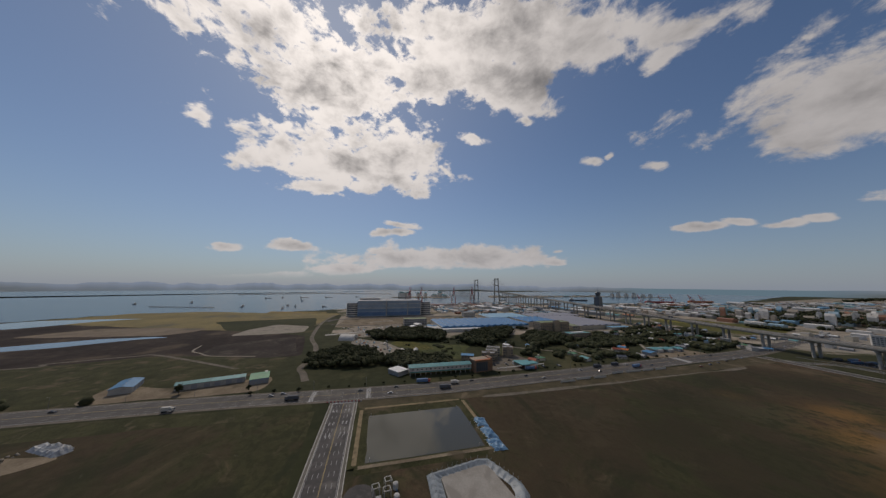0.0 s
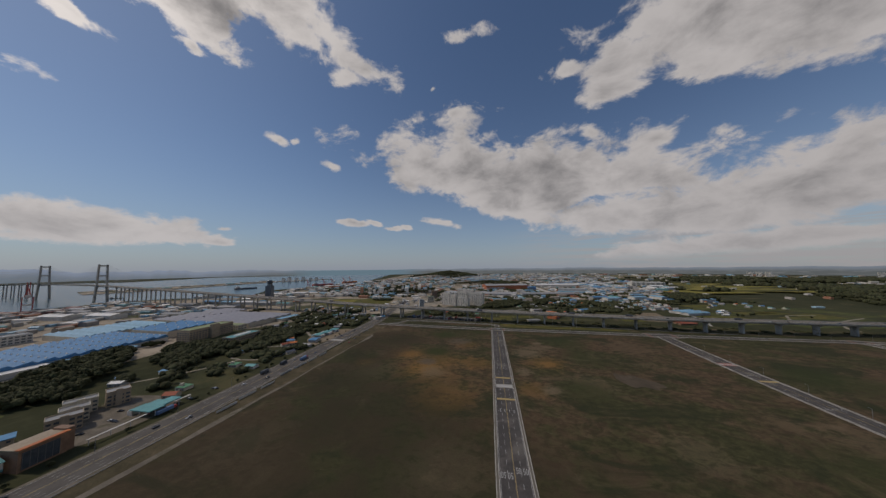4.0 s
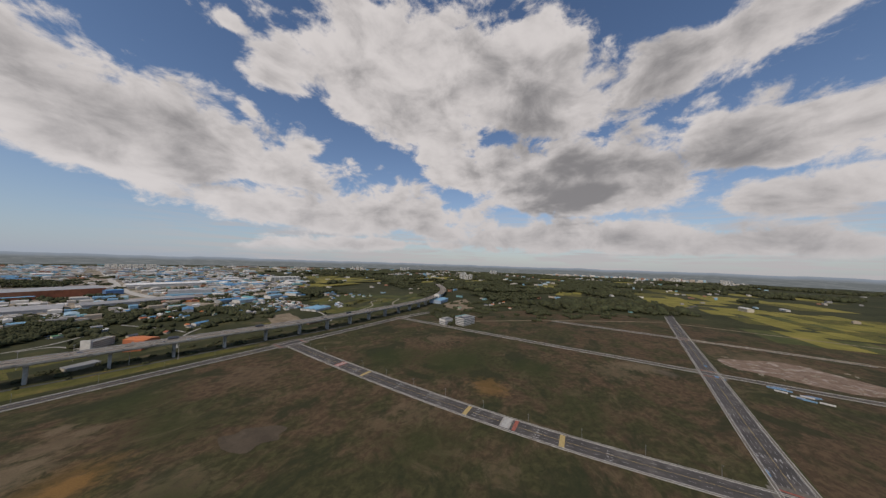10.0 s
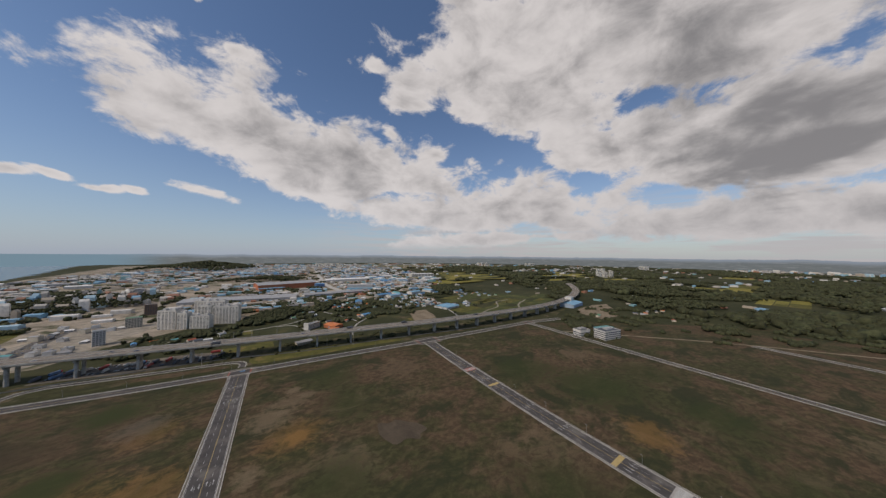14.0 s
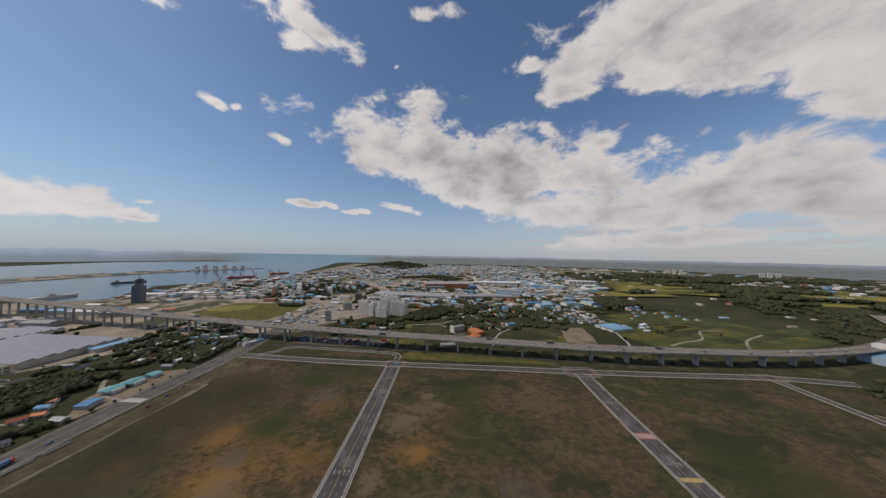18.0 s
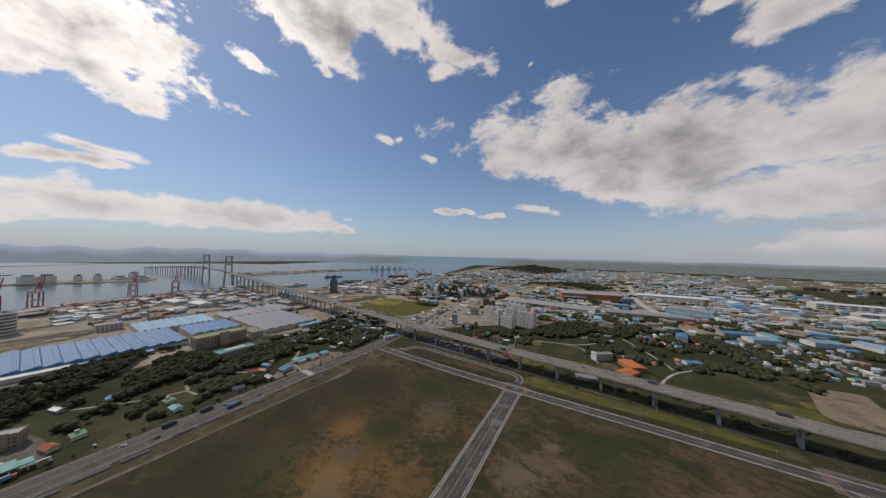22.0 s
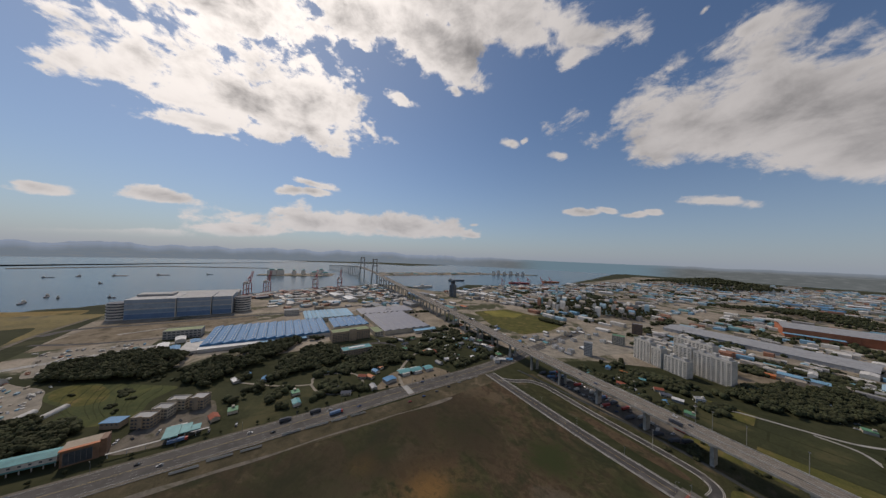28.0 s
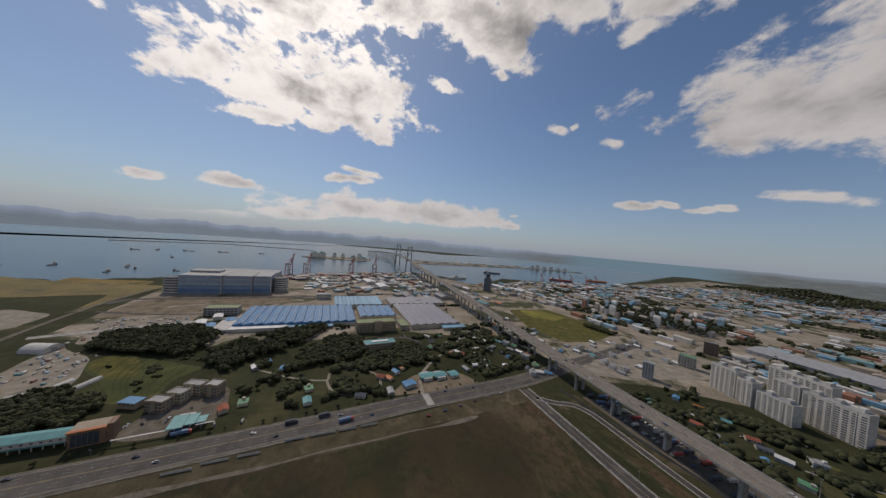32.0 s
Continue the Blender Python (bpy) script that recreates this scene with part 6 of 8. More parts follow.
def wing(parent, name, x0, x1, y0, y1, h, wall, roof=None, storey=0, bay=0, faces="s", far=False):
    """A box building part with parapet roof and rows of windows sunk in its faces."""
    part(name, Geo().box(x0, x1, y0, y1, 0, h), wall, parent)
    g = Geo()
    for a in ((x0 - 0.15, x1 + 0.15, y0 - 0.15, y0 + 0.25), (x0 - 0.15, x1 + 0.15, y1 - 0.25, y1 + 0.15), (x0 - 0.15, x0 + 0.25, y0 + 0.25, y1 - 0.25), (x1 - 0.25, x1 + 0.15, y0 + 0.25, y1 - 0.25)):
        g.box(*a, h - 0.1, h + 0.9)
    part("parapet", g, wall, parent)
    part("roof", Geo().box(x0 + 0.25, x1 - 0.25, y0 + 0.25, y1 - 0.25, h, h + 0.12), roof or GREY_ROOF, parent)
    if storey:
        for f in faces:
            lo, hi = (x0, x1) if f in "sn" else (y0, y1)
            n = max(1, int((hi - lo) / bay))
            w = (hi - lo) / n
            if far:
                g = Geo()
                for j in range(int(h / storey)):
                    z = (j + 0.55) * storey
                    g.box(*((lo + 0.6, hi - 0.6, y0 - 0.08, y0 + 0.02) if f == "s" else (x0 - 0.08, x0 + 0.02, lo + 0.6, hi - 0.6)), z - storey * 0.22, z + storey * 0.22)
                tagged(part("window_row", g, GLASS, parent), kind="stuff")
                continue
            me = Geo().box(-w * 0.33, w * 0.33, -0.08, 0.08, -storey * 0.24, storey * 0.24).mesh("window", GLASS)
            for j in range(int(h / storey)):
                for i in range(n):
                    o = part("window", me, None, parent)
                    c = lo + (i + 0.5) * w
                    o.location = {"s": (c, y0 - 0.02, 0), "n": (c, y1 + 0.02, 0), "e": (x1 + 0.02, c, 0), "w": (x0 - 0.02, c, 0)}[f]
                    o.location.z = (j + 0.55) * storey
                    if f in "ew":
                        o.rotation_euler.z = radians(90)


# flats on the far side of the viaduct
for _a, _b, _h in (((-192, 816), (-161, 804), 38), ((-159, 803), (-142, 796), 33), ((-138, 797), (-104, 784), 26), ((-134, 832), (-109, 823), 41), ((-107, 823), (-59, 808), 39), ((-152, 884), (-92, 860), 44)):
    _d = Vector((_b[0] - _a[0], _b[1] - _a[1]))
    _n = _d.normalized()
    _c = ((_a[0] + _b[0]) / 2 - _n.y * 6.5, (_a[1] + _b[1]) / 2 + _n.x * 6.5)
    _r = thing("apartment_block", "tall white apartment slab with rows of balcony windows", "apartment block", (*_c, 0), math.degrees(math.atan2(_d.y, _d.x)), "white apartment slabs")
    _l = _d.length / 2
    wing(_r, "wall", -_l, _l, -6.5, 6.5, _h, FLATS, GREY_ROOF, 2.8, 6.0, "s")
    for _k in range(max(1, int(_l / 8))):
        _x = -_l + (2 * _k + 1) * _l / max(1, int(_l / 8))
        part("stair_tower", Geo().box(_x - 2.6, _x + 2.6, -1.5, 5.5, _h + 0.1, _h + 4.2), WHITE, _r)
        part("pilaster", Geo().box(_x - 0.35, _x + 0.35, -6.85, -6.5, 0, _h), WHITE, _r)
_r = thing("small_tower", "slim white eight-storey block", "building", (-237, 738, 0), 25)
wing(_r, "wall", -7, 7, -6, 6, 25, WHITE, None, 3, 3.5, "se")
_r = thing("office_house", "cream six-storey office house", "building", (-243, 868, 0), 20)
wing(_r, "wall", -12, 12, -7, 7, 20, CREAM, GREEN_ROOF, 3.2, 4, "se")
_r = thing("office_house", "red-brown brick block of eight storeys", "building", (-265, 1010, 0), 20)
wing(_r, "wall", -11, 11, -7, 7, 26, BRICK, None, 3.2, 4, "se")

# works with the blue saw-tooth roofs


def sawtooth(label, x0, x1, y0, y1, h, bays, roof, wall, vents, name="factory"):
    """A works with a row of ridges across its roof, each bay a part."""
    r = thing(name, label, "factory", ((x0 + x1) / 2, (y0 + y1) / 2, 0))
    w, d = (x1 - x0) / 2, (y1 - y0) / 2
    part("wall", Geo().box(-w, w, -d, d, 0, h), wall, r)
    s = 2 * d / bays
    g = Geo()
    g.v += [(-w - 0.4, -s / 2 + 0.3, h), (w + 0.4, -s / 2 + 0.3, h), (w + 0.4, s * 0.28, h + 2.6), (-w - 0.4, s * 0.28, h + 2.6), (-w - 0.4, s / 2, h), (w + 0.4, s / 2, h)]
    g.f += [(0, 1, 2, 3), (3, 2, 5, 4), (0, 3, 4), (1, 5, 2)]
    me = g.mesh("roof_bay", roof)
    light = Geo().poly([(-w * 0.95, s * 0.30, h + 2.42), (w * 0.95, s * 0.30, h + 2.42), (w * 0.95, s * 0.35, h + 1.83), (-w * 0.95, s * 0.35, h + 1.83)]).mesh("skylight", WHITE_ROOF)
    for i in range(bays):
        y = -d + (i + 0.5) * s
        bay = part("roof_bay", me, None, r)
        bay.location.y = y
        part("skylight", light, None, bay).location = (0, 0.06, 0.04)
        for j in range(vents):
            part("roof_vent", VENT, None, bay).location = (-w + (j + 0.5) * 2 * w / vents, s * 0.05, h + 1.6)
    return r


_f = sawtooth("long factory under blue saw-tooth metal roofs", -686, -560, 106, 318, 9, 13, FACTORY_BLUE, WHITE, 9)
part("annex", Geo().box(63.5, 79, -106, -20, 0, 6), WHITE, _f, "low white front annex")
part("annex_roof", Geo().box(63.5, 79.6, -106.6, -19.4, 6, 6.4), WHITE_ROOF, _f)
part("wall_band", Geo().box(63, 63.4, -106, 106, 6.6, 8.8), FACTORY_BLUE, _f, "blue band below the eaves")
part("end_annex", Geo().box(20, 79, -132, -106.7, 0, 5.5), WHITE, _f, "low white end annex")
part("canopy_roof", Geo().box(63.5, 80, -19, 60, 5.2, 5.8), SKY_ROOF, _f)
patch("land_works_front", [(-530, 100), (-545, 98), (-545, 230), (-528, 228)], GRAVEL, "pale yard before the blue works")
sawtooth("factory hall under blue-grey ridged roofs", -785, -690, 278, 398, 9, 12, SKY_ROOF, CREAM, 0)
sawtooth("factory hall with a bright blue ridged roof", -665, -578, 328, 408, 12, 5, FACTORY_BLUE, CREAM, 3)
_f = sawtooth("wide factory under a dull lilac roof", -690, -515, 425, 540, 9, 6, LILAC_ROOF, CREAM, 0)
sawtooth("factory hall under pale striped roofs", -770, -695, 420, 580, 9, 12, LILAC_ROOF, CREAM, 0)
_r = thing("industrial_annex", "cream annex with a yellow-green roof", "building", (-528, 412, 0))
wing(_r, "wall", -30, 14, -10, 9, 9, CREAM, LIME, 4.2, 5, "es")
_r = thing("industrial_hall", "lean-to hall with a light blue roof", "factory", (-505, 520, 0))
part("wall", Geo().box(-8, 8, -28, 28, 0, 6), CREAM, _r)
part("roof", Geo().box(-8.6, 8.6, -28.6, 28.6, 6, 6.4), SKY_ROOF, _r)
_r = thing("office_building", "beige six-storey works office with rows of windows", "office building", (-522, 352, 0), 3)
wing(_r, "wall", -14, 12, -38, 38, 19, TAN, LIME, 3.2, 4.5, "es")
wing(_r, "stair_wing", 12, 17, -6, 8, 22, TAN, None, 0)
_r = thing("office_building", "long beige three-storey building with a turquoise roof", "building", (-436, 345, 0), 4)
wing(_r, "wall", -11, 10, -26, 26, 10, TAN, CYAN_ROOF, 3.3, 4.3, "es")
part("roof_plant", Geo().box(-3, 3, -14, 14, 10.1, 11.6), WHITE_ROOF, _r)
_r = thing("office_building", "long grey storehouse with a pale green roof", "storehouse", (-668, 62, 0), 0)
wing(_r, "wall", -14, 14, -28, 28, 15, GREY, LIME, 5, 6, "es")
_r = thing("store_house", "tall white box building behind the works", "storehouse", (-800, 252, 0), 0)
wing(_r, "wall", -12, 12, -18, 18, 14, WHITE, None, 4.5, 6, "es")

# the great blue warehouse with its round ramps
_w = thing("logistics_warehouse", "huge warehouse clad in blue bands with round vehicle ramps", "warehouse", (-865, 10, 0))
for _y0, _y1, _dx in ((-100, -12, 0), (-10, 56, -2), (58, 100, -6)):
    part("wall", Geo().box(-100 + _dx, _dx, _y0, _y1, 0, 47), PALE_BLUE, _w)
    for _z0, _z1, _m in ((2, 13, NAVY), (15, 22, MID_BLUE), (24, 25.5, WHITE), (30, 36, PALE_BLUE), (37, 38.5, WHITE)):
        part("wall_band", Geo().box(_dx, _dx + 0.5, _y0 + 1, _y1 - 1, _z0, _z1), _m, _w)
    part("roof", Geo().box(-100 + _dx, _dx, _y0, _y1, 47, 47.8), GREY_ROOF, _w)
    part("corner_fin", Geo().box(_dx - 1, _dx + 1.6, _y1 - 0.8, _y1 + 0.8, 0, 48.6), WHITE, _w)
part("roof_house", Geo().box(-90, -50, -96, -30, 47.8, 53), GREY, _w)
part("rear_block", Geo().box(-190, -100, -60, 100, 0, 42), GREY, _w)
for _y, _x in ((-114, -18), (120, -40)):
    for _k in range(6):
        part("ramp_ring", Geo().tube([(_x, _y, _k * 6.5 + 1, 20), (_x, _y, _k * 6.5 + 4.2, 20)], 28), WHITE, _w)
        part("ramp_gap", Geo().tube([(_x, _y, _k * 6.5 + 4.2, 18.6), (_x, _y, _k * 6.5 + 7.5, 18.6)], 28), SLATE, _w)

# port tower, cranes, boxes, ships
_r = thing("control_tower", "dark glazed port tower with a stepped head and mast", "tower", (-925, 878, 0), 12)
wing(_r, "wall", -13, 13, -13, 13, 40, TOWER, None, 4, 5, "se")
part("neck", Geo().box(-8, 8, -8, 8, 40, 46), TOWER, _r)
part("cabin", Geo().tube([(0, 0, 46, 9), (0, 0, 50, 12), (0, 0, 56, 12), (0, 0, 58, 9)], 12), GLASS, _r)
part("mast", Geo().bar((0, 0, 58), (0, 0, 74), 0.8).bar((-9, 0, 64), (9, 0, 64), 0.5), DARK_STEEL, _r)
_r.scale = (0.85, 0.85, 1.3)


def crane(x, y, turn):
    r = thing("gantry_crane", "red and white ship-to-shore container crane, boom raised", "crane", (x, y, -0.5), turn, "quay cranes")
    for sx in (-12, 12):
        for sy in (-9, 9):
            part("leg", Geo().bar((sx, sy, 0), (sx * 0.85, sy, 44), 2.2), CRANE_RED, r)
        part("sill_beam", Geo().box(sx - 1.2, sx + 1.2, -11, 11, 0.6, 3), CRANE_RED, r)
        part("portal_beam", Geo().box(sx - 1, sx + 1, -9, 9, 20, 22.5), WHITE, r)
    part("girder", Geo().box(-30, 16, -4, 4, 42, 45.5), WHITE, r)
    part("apex", Geo().bar((10, -6, 45), (12, 0, 70), 1.6).bar((10, 6, 45), (12, 0, 70), 1.6), CRANE_RED, r)
    part("boom", Geo().bar((16, -2.5, 44), (34, -2.5, 88), 1.8).bar((16, 2.5, 44), (34, 2.5, 88), 1.8), CRANE_RED, r)
    part("stay", Geo().bar((12, 0, 70), (-28, 0, 46), 0.6).bar((12, 0, 70), (31, 0, 80), 0.5), CRANE_RED, r)
    mh = part("machine_house", Geo().box(-24, -12, -5, 5, 45.5, 51), WHITE, r)
    part("window", Geo().box(-20, -16, -5.1, -5, 47.5, 49.5), GLASS, mh)
    return r


for _x, _y in ((-1225, 112), (-1275, 174), (-1345, 364), (-1378, 480)):
    crane(_x, _y, 160)
BOXES = [Geo().box(-6.1, 6.1, -1.22, 1.22, 0, 2.6).mesh("container", paint("container_" + n, c, 0.6)) for n, c in (("red", (0.30, 0.07, 0.05)), ("blue", (0.07, 0.15, 0.30)), ("white", (0.55, 0.55, 0.52)), ("orange", (0.42, 0.15, 0.05)), ("green", (0.08, 0.20, 0.12)))]
for _i in range(100):
    _k = rng.randrange(5)
    _s = rng.randrange(3)
    _q = rng.random()
    _x, _y = -1175 - 130 * _q + rng.choice((-34, -17, 0, 17)), 150 + 400 * _q
    _o = new("shipping_container", BOXES[_k])
    _o.matrix_world = pose(round(_x / 13) * 13, round(_y / 2.7) * 2.7, 0.07 + 2.6 * _s * (1 if _i % 2 else 0), 0, 0, 0) @ Matrix.Diagonal((1, 1, 1 if _i % 2 == 0 else 1, 1))
    if _i % 2 and _s:
        _o.location.z = 0.07
        _o.scale = (1, 1, 1)
    tagged(_o, "steel shipping container stacked in the port", "container", group="shipping containers")


def ship(label, x, y, l, b, turn, hull_mat, house_at=-0.35, deck=2.2, tiers=2, name="ship"):
    r = thing(name, label, "ship", (x, y, -1.6), turn, "ships at anchor")
    g = Geo()
    a = l / 2
    pts = [(-a, -b / 2), (a * 0.75, -b / 2), (a, 0), (a * 0.75, b / 2), (-a, b / 2)]
    g.prism(pts, 0, deck)
    body = part("hull", g, hull_mat, r)
    for i in range(tiers):
        k = 1 - 0.18 * i
        part("deck_house", Geo().box(l * (house_at - 0.10 * k), l * (house_at + 0.08 * k), -b * 0.36 * k, b * 0.36 * k, deck + 2.6 * i, deck + 2.6 * (i + 1)), WHITE, body)
    part("mast", Geo().bar((l * house_at, 0, deck + 2.6 * tiers), (l * house_at, 0, deck + 2.6 * tiers + 3), 0.4), DARK_STEEL, r)
    part("derrick", Geo().bar((l * 0.1, 0, deck), (l * 0.3, 0, deck + 4), 0.5), DARK_STEEL, r)
    return r


for _x, _y, _l, _t, _m in ((-1330, -417, 46, 20, SLATE), (-1300, -380, 30, 200, SLATE), (-2086, -671, 52, 10, SLATE), (-2110, -535, 60, 85, BRICK), (-1262, -252, 26, 60, SLATE), (-2180, -170, 34, 80, SLATE), (-2145, -374, 60, 85, BRICK), (-2025, -737, 40, 85, SLATE),
                       (-1515, -1099, 44, 30, SLATE), (-1607, -936, 40, 20, SLATE), (-1315, -591, 44, 10, SLATE), (-1201, -400, 44, 15, SLATE), (-1716, -452, 30, 40, SLATE), (-1640, 800, 40, 60, SLATE)):
    ship("dark work boat lying at anchor", _x, _y, _l, _l * 0.2, _t, _m)
_r = ship("white passenger ferry moored at the quay", -1265, 905, 130, 20, 100, WHITE, -0.05, 9, 3, "ferry")
ship("red cargo ship at the far berth", -1290, 1700, 150, 24, 60, CRANE_RED, -0.36, 10, 4, "cargo_ship")
ship("cargo ship with an orange hull", -1290, 2060, 150, 24, 70, ORANGE_ROOF, -0.36, 10, 4, "cargo_ship")
ship("grey cargo ship at the berth", -1560, 1330, 120, 20, 70, SLATE, -0.36, 8, 4, "cargo_ship")
_r = thing("jetty", "long dark concrete jetty with a pale end", "jetty", (-1320, -820, -1.6), 75)
part("deck", Geo().box(-120, 120, -4, 4, 2, 3), SLATE, _r)
part("landing", Geo().box(100, 150, -5, 5, 1.6, 2.8), CONCRETE, _r)
for _i in range(12):
    part("pile", Geo().tube([(-115 + _i * 20, 0, -3, 1), (-115 + _i * 20, 0, 2, 1)], 6), CONCRETE, _r)
for _x, _y, _w2, _h2 in ((-2120, 165, 46, 36), (-2130, 213, 46, 36), (-2140, 300, 24, 30), (-2150, 360, 24, 30), (-2120, 430, 45, 18), (-2140, 480, 30, 36), (-2110, 505, 50, 14)):
    _r = thing("silo_block", "pale concrete silo block across the water", "silo", (_x, _y, -1), 10, "silos")
    part("body", Geo().box(-_w2 / 2, _w2 / 2, -_w2 / 2, _w2 / 2, 0, _h2), SILO, _r)
    part("head_house", Geo().box(-_w2 / 4, _w2 / 4, -_w2 / 3, _w2 / 3, _h2, _h2 + 8), CYAN_ROOF, _r)
for _x, _y, _h2 in ((-2060, 2150, 26), (-2040, 2200, 36), (-2010, 2260, 28), (-1990, 2330, 32), (-1960, 2400, 22), (-1945, 2470, 24)):
    _r = thing("silo_block", "blue-grey terminal block on the far quay", "silo", (_x, _y, -1), 10, "silos")
    part("body", Geo().box(-13, 13, -13, 13, 0, _h2), SILO, _r)
    part("head_house", Geo().box(-6, 6, -12, 12, _h2, _h2 + 8), GREY, _r)
for _i in range(5):
    crane(-1205 + rng.uniform(-30, 20), 1480 + _i * 120, 175).scale = (0.6, 0.6, 0.6)

# large works of the town
_r = thing("rail_depot", "very long low depot under a grey roof", "depot", (-95, 1165, 0), -3)
part("wall", Geo().box(-155, 155, -42, 42, 0, 8), GREY, _r)
part("roof", gable(310, 84, 8, 3.5, 1), GREY_ROOF, _r)
for _i in range(24):
    part("roller_door", GATE, None, _r).location = (-148 + _i * 12.8, -42.05, 0)
_r = thing("rail_depot", "long grey-roofed depot wing", "depot", (190, 1180, 0), 8)
part("wall", Geo().box(-110, 110, -30, 30, 0, 8), GREY, _r)
part("roof", gable(220, 60, 8, 3, 1), GREY_ROOF, _r)
_r = thing("steel_works", "long rust-red works hall with a grey roof", "factory", (18, 1497, 0), 14)
part("wall", Geo().box(-115, 115, -60, 60, 0, 22), RUST, _r)
part("roof", gable(230, 120, 22, 5, 1), GREY_ROOF, _r)
part("lean_to", Geo().box(-115, -20, -82, -60, 0, 9), RUST, _r)
part("lean_to_roof", Geo().box(-116, -19, -83, -60, 9, 9.6), SKY_ROOF, _r)
for _i in range(18):
    part("wall_rib", Geo().box(-113 + _i * 13, -112.4 + _i * 13, -60.5, -60, 0, 22), RUST, _r)
_r = thing("blue_hall", "small bright blue hall at the works corner", "factory", (158, 1462, 0), 14)
part("wall", Geo().box(-20, 20, -15, 15, 0, 14), NAVY, _r)
part("roof", gable(40, 30, 14, 2), BLUE_ROOF, _r)
_r = thing("white_works", "very long white works hall with rounded roof", "factory", (330, 1700, 0), 4)
part("wall", Geo().box(-125, 125, -25, 25, 0, 12), WHITE, _r)
part("roof", gable(250, 50, 12, 5), WHITE_ROOF, _r)
_r = thing("grey_works", "large grey hall with a light blue lean-to", "factory", (318, 1300, 0), -20)
part("wall", Geo().box(-55, 55, -25, 25, 0, 18), GREY, _r)
part("roof", gable(110, 50, 18, 3), GREY_ROOF, _r)
part("lean_to", Geo().box(-55, 55, -45, -25, 0, 8), SKY_ROOF, _r)
patch("land_orange_soil", [(250, 1120), (256, 1175), (303, 1228), (352, 1205), (335, 1150), (318, 1092)], surface("orange_soil", (0.30, 0.10, 0.035), (0.46, 0.17, 0.06), 0.05, 0.95, fine=12, stain=(0.22, 0.09, 0.045), stain_scale=0.03, spec=0.1), "bare orange soil of a building site", 0.27)
for _x, _y, _k, _a, _s in ((230, 925, 0, 78, 0.75), (212, 752, 7, 24, 1.0), (262, 1000, 8, 70, 1.0), (150, 1010, 7, 20, 1.0)):
    copy_thing(HALLS[_k], pose(_x, _y, 0, 0, 0, _a)).scale = (_s, _s, 1)
_r = thing("white_factory", "big white flat-roofed factory in the fields", "factory", (855, 1800, 0), -4)
wing(_r, "wall", -85, 85, -35, 35, 22, WHITE, WHITE_ROOF, 7, 24, "s")
_r = thing("blue_shed", "long shed with a light blue roof", "shed", (-8, 958, 0), 4)
part("wall", Geo().box(-26, 26, -9, 9, 0, 5.5), WHITE, _r)
part("roof", gable(52, 18, 5.5, 1.6), SKY_ROOF, _r)
_r = thing("orange_shed", "small bright orange metal shed", "shed", (-38, 930, 0), 4)
part("wall", Geo().box(-6, 6, -6, 6, 0, 5), ORANGE_ROOF, _r)
part("roof", gable(12, 12, 5, 1), ORANGE_ROOF, _r)
_r = thing("blue_roof_farm", "pair of farm halls with light blue roofs", "farm hall", (458, 748, 0), 20)
for _k in range(3):
    part("wall", Geo().box(-30, 30, -18 + _k * 17, -3 + _k * 17, 0, 5), WHITE, _r)
    part("roof", gable(60, 16, 5, 2), SKY_ROOF, _r).location.y = -10.5 + _k * 17
_r = thing("farm_hall", "old red-brown farm halls in a row", "farm hall", (365, 610, 0), 8)
for _k in range(2):
    part("wall", Geo().box(-16, 16, -8 + _k * 11, 0 + _k * 11, 0, 3.2), BRICK, _r)
    part("roof", gable(32, 8.5, 3.2, 1.4), RED_ROOF, _r).location.y = -4 + _k * 11
_r = thing("school_block", "long white four-storey block with open galleries", "building", (85, 688, 0), 43)
wing(_r, "wall", -15, 15, -5.5, 5.5, 11, CREAM, None, 2.75, 3.0, "se")
part("end_tower", Geo().box(-18, -15, -6, 6, 0, 14), WHITE, _r)
for _x, _y, _w2, _d2, _t, _h2 in ((125, 676, 34, 23, -60, 7), (117, 639, 30, 19, 60, 6)):
    _r = thing("orange_hall", "hall with a bright orange metal roof", "workshop", (_x, _y, 0), _t)
    part("wall", hull(_w2, _d2, _h2 - 1, 1.6), RUST, _r)
    part("roof", gable(_w2, _d2, _h2 - 1, 1.6), ORANGE_ROOF, _r)
    part("roller_door", GATE, None, _r).location = (0, -_d2 / 2 - 0.05, 0)
patch("land_works_yard", [(70, 640), (85, 680), (112, 668), (104, 625)], CITY, "concrete yard before the orange halls", 0.17)
_r = thing("field_store", "flat grey store beside the viaduct", "storehouse", (66, 590, 0), 20)
part("wall", Geo().box(-13, 13, -7, 7, 0, 3.5), CREAM, _r)
part("roof", Geo().box(-13.4, 13.4, -7.4, 7.4, 3.5, 3.9), GREY_ROOF, _r)
for _x, _y, _w2, _d2, _h2, _t in ((582, 352, 42, 24, 16, -8), (556, 388, 26, 18, 11, -8)):
    _r = thing("research_building", "new white and dark grey office with banded windows", "office building", (_x, _y, 0), _t)
    wing(_r, "wall", -_w2 / 2, _w2 / 2, -_d2 / 2, _d2 / 2, _h2, WHITE, SLATE, 3.8, 4.2, "sw")
    for _k in range(int(_h2 / 3.8)):
        part("glass_band", Geo().box(-_w2 / 2 - 0.01, _w2 / 2 + 0.01, -_d2 / 2 - 0.04, _d2 / 2 + 0.04, _k * 3.8 + 1.3, _k * 3.8 + 2.9), SLATE, _r)
    part("roof_plant", Geo().box(-6, 8, -4, 5, _h2, _h2 + 3), GREY, _r)
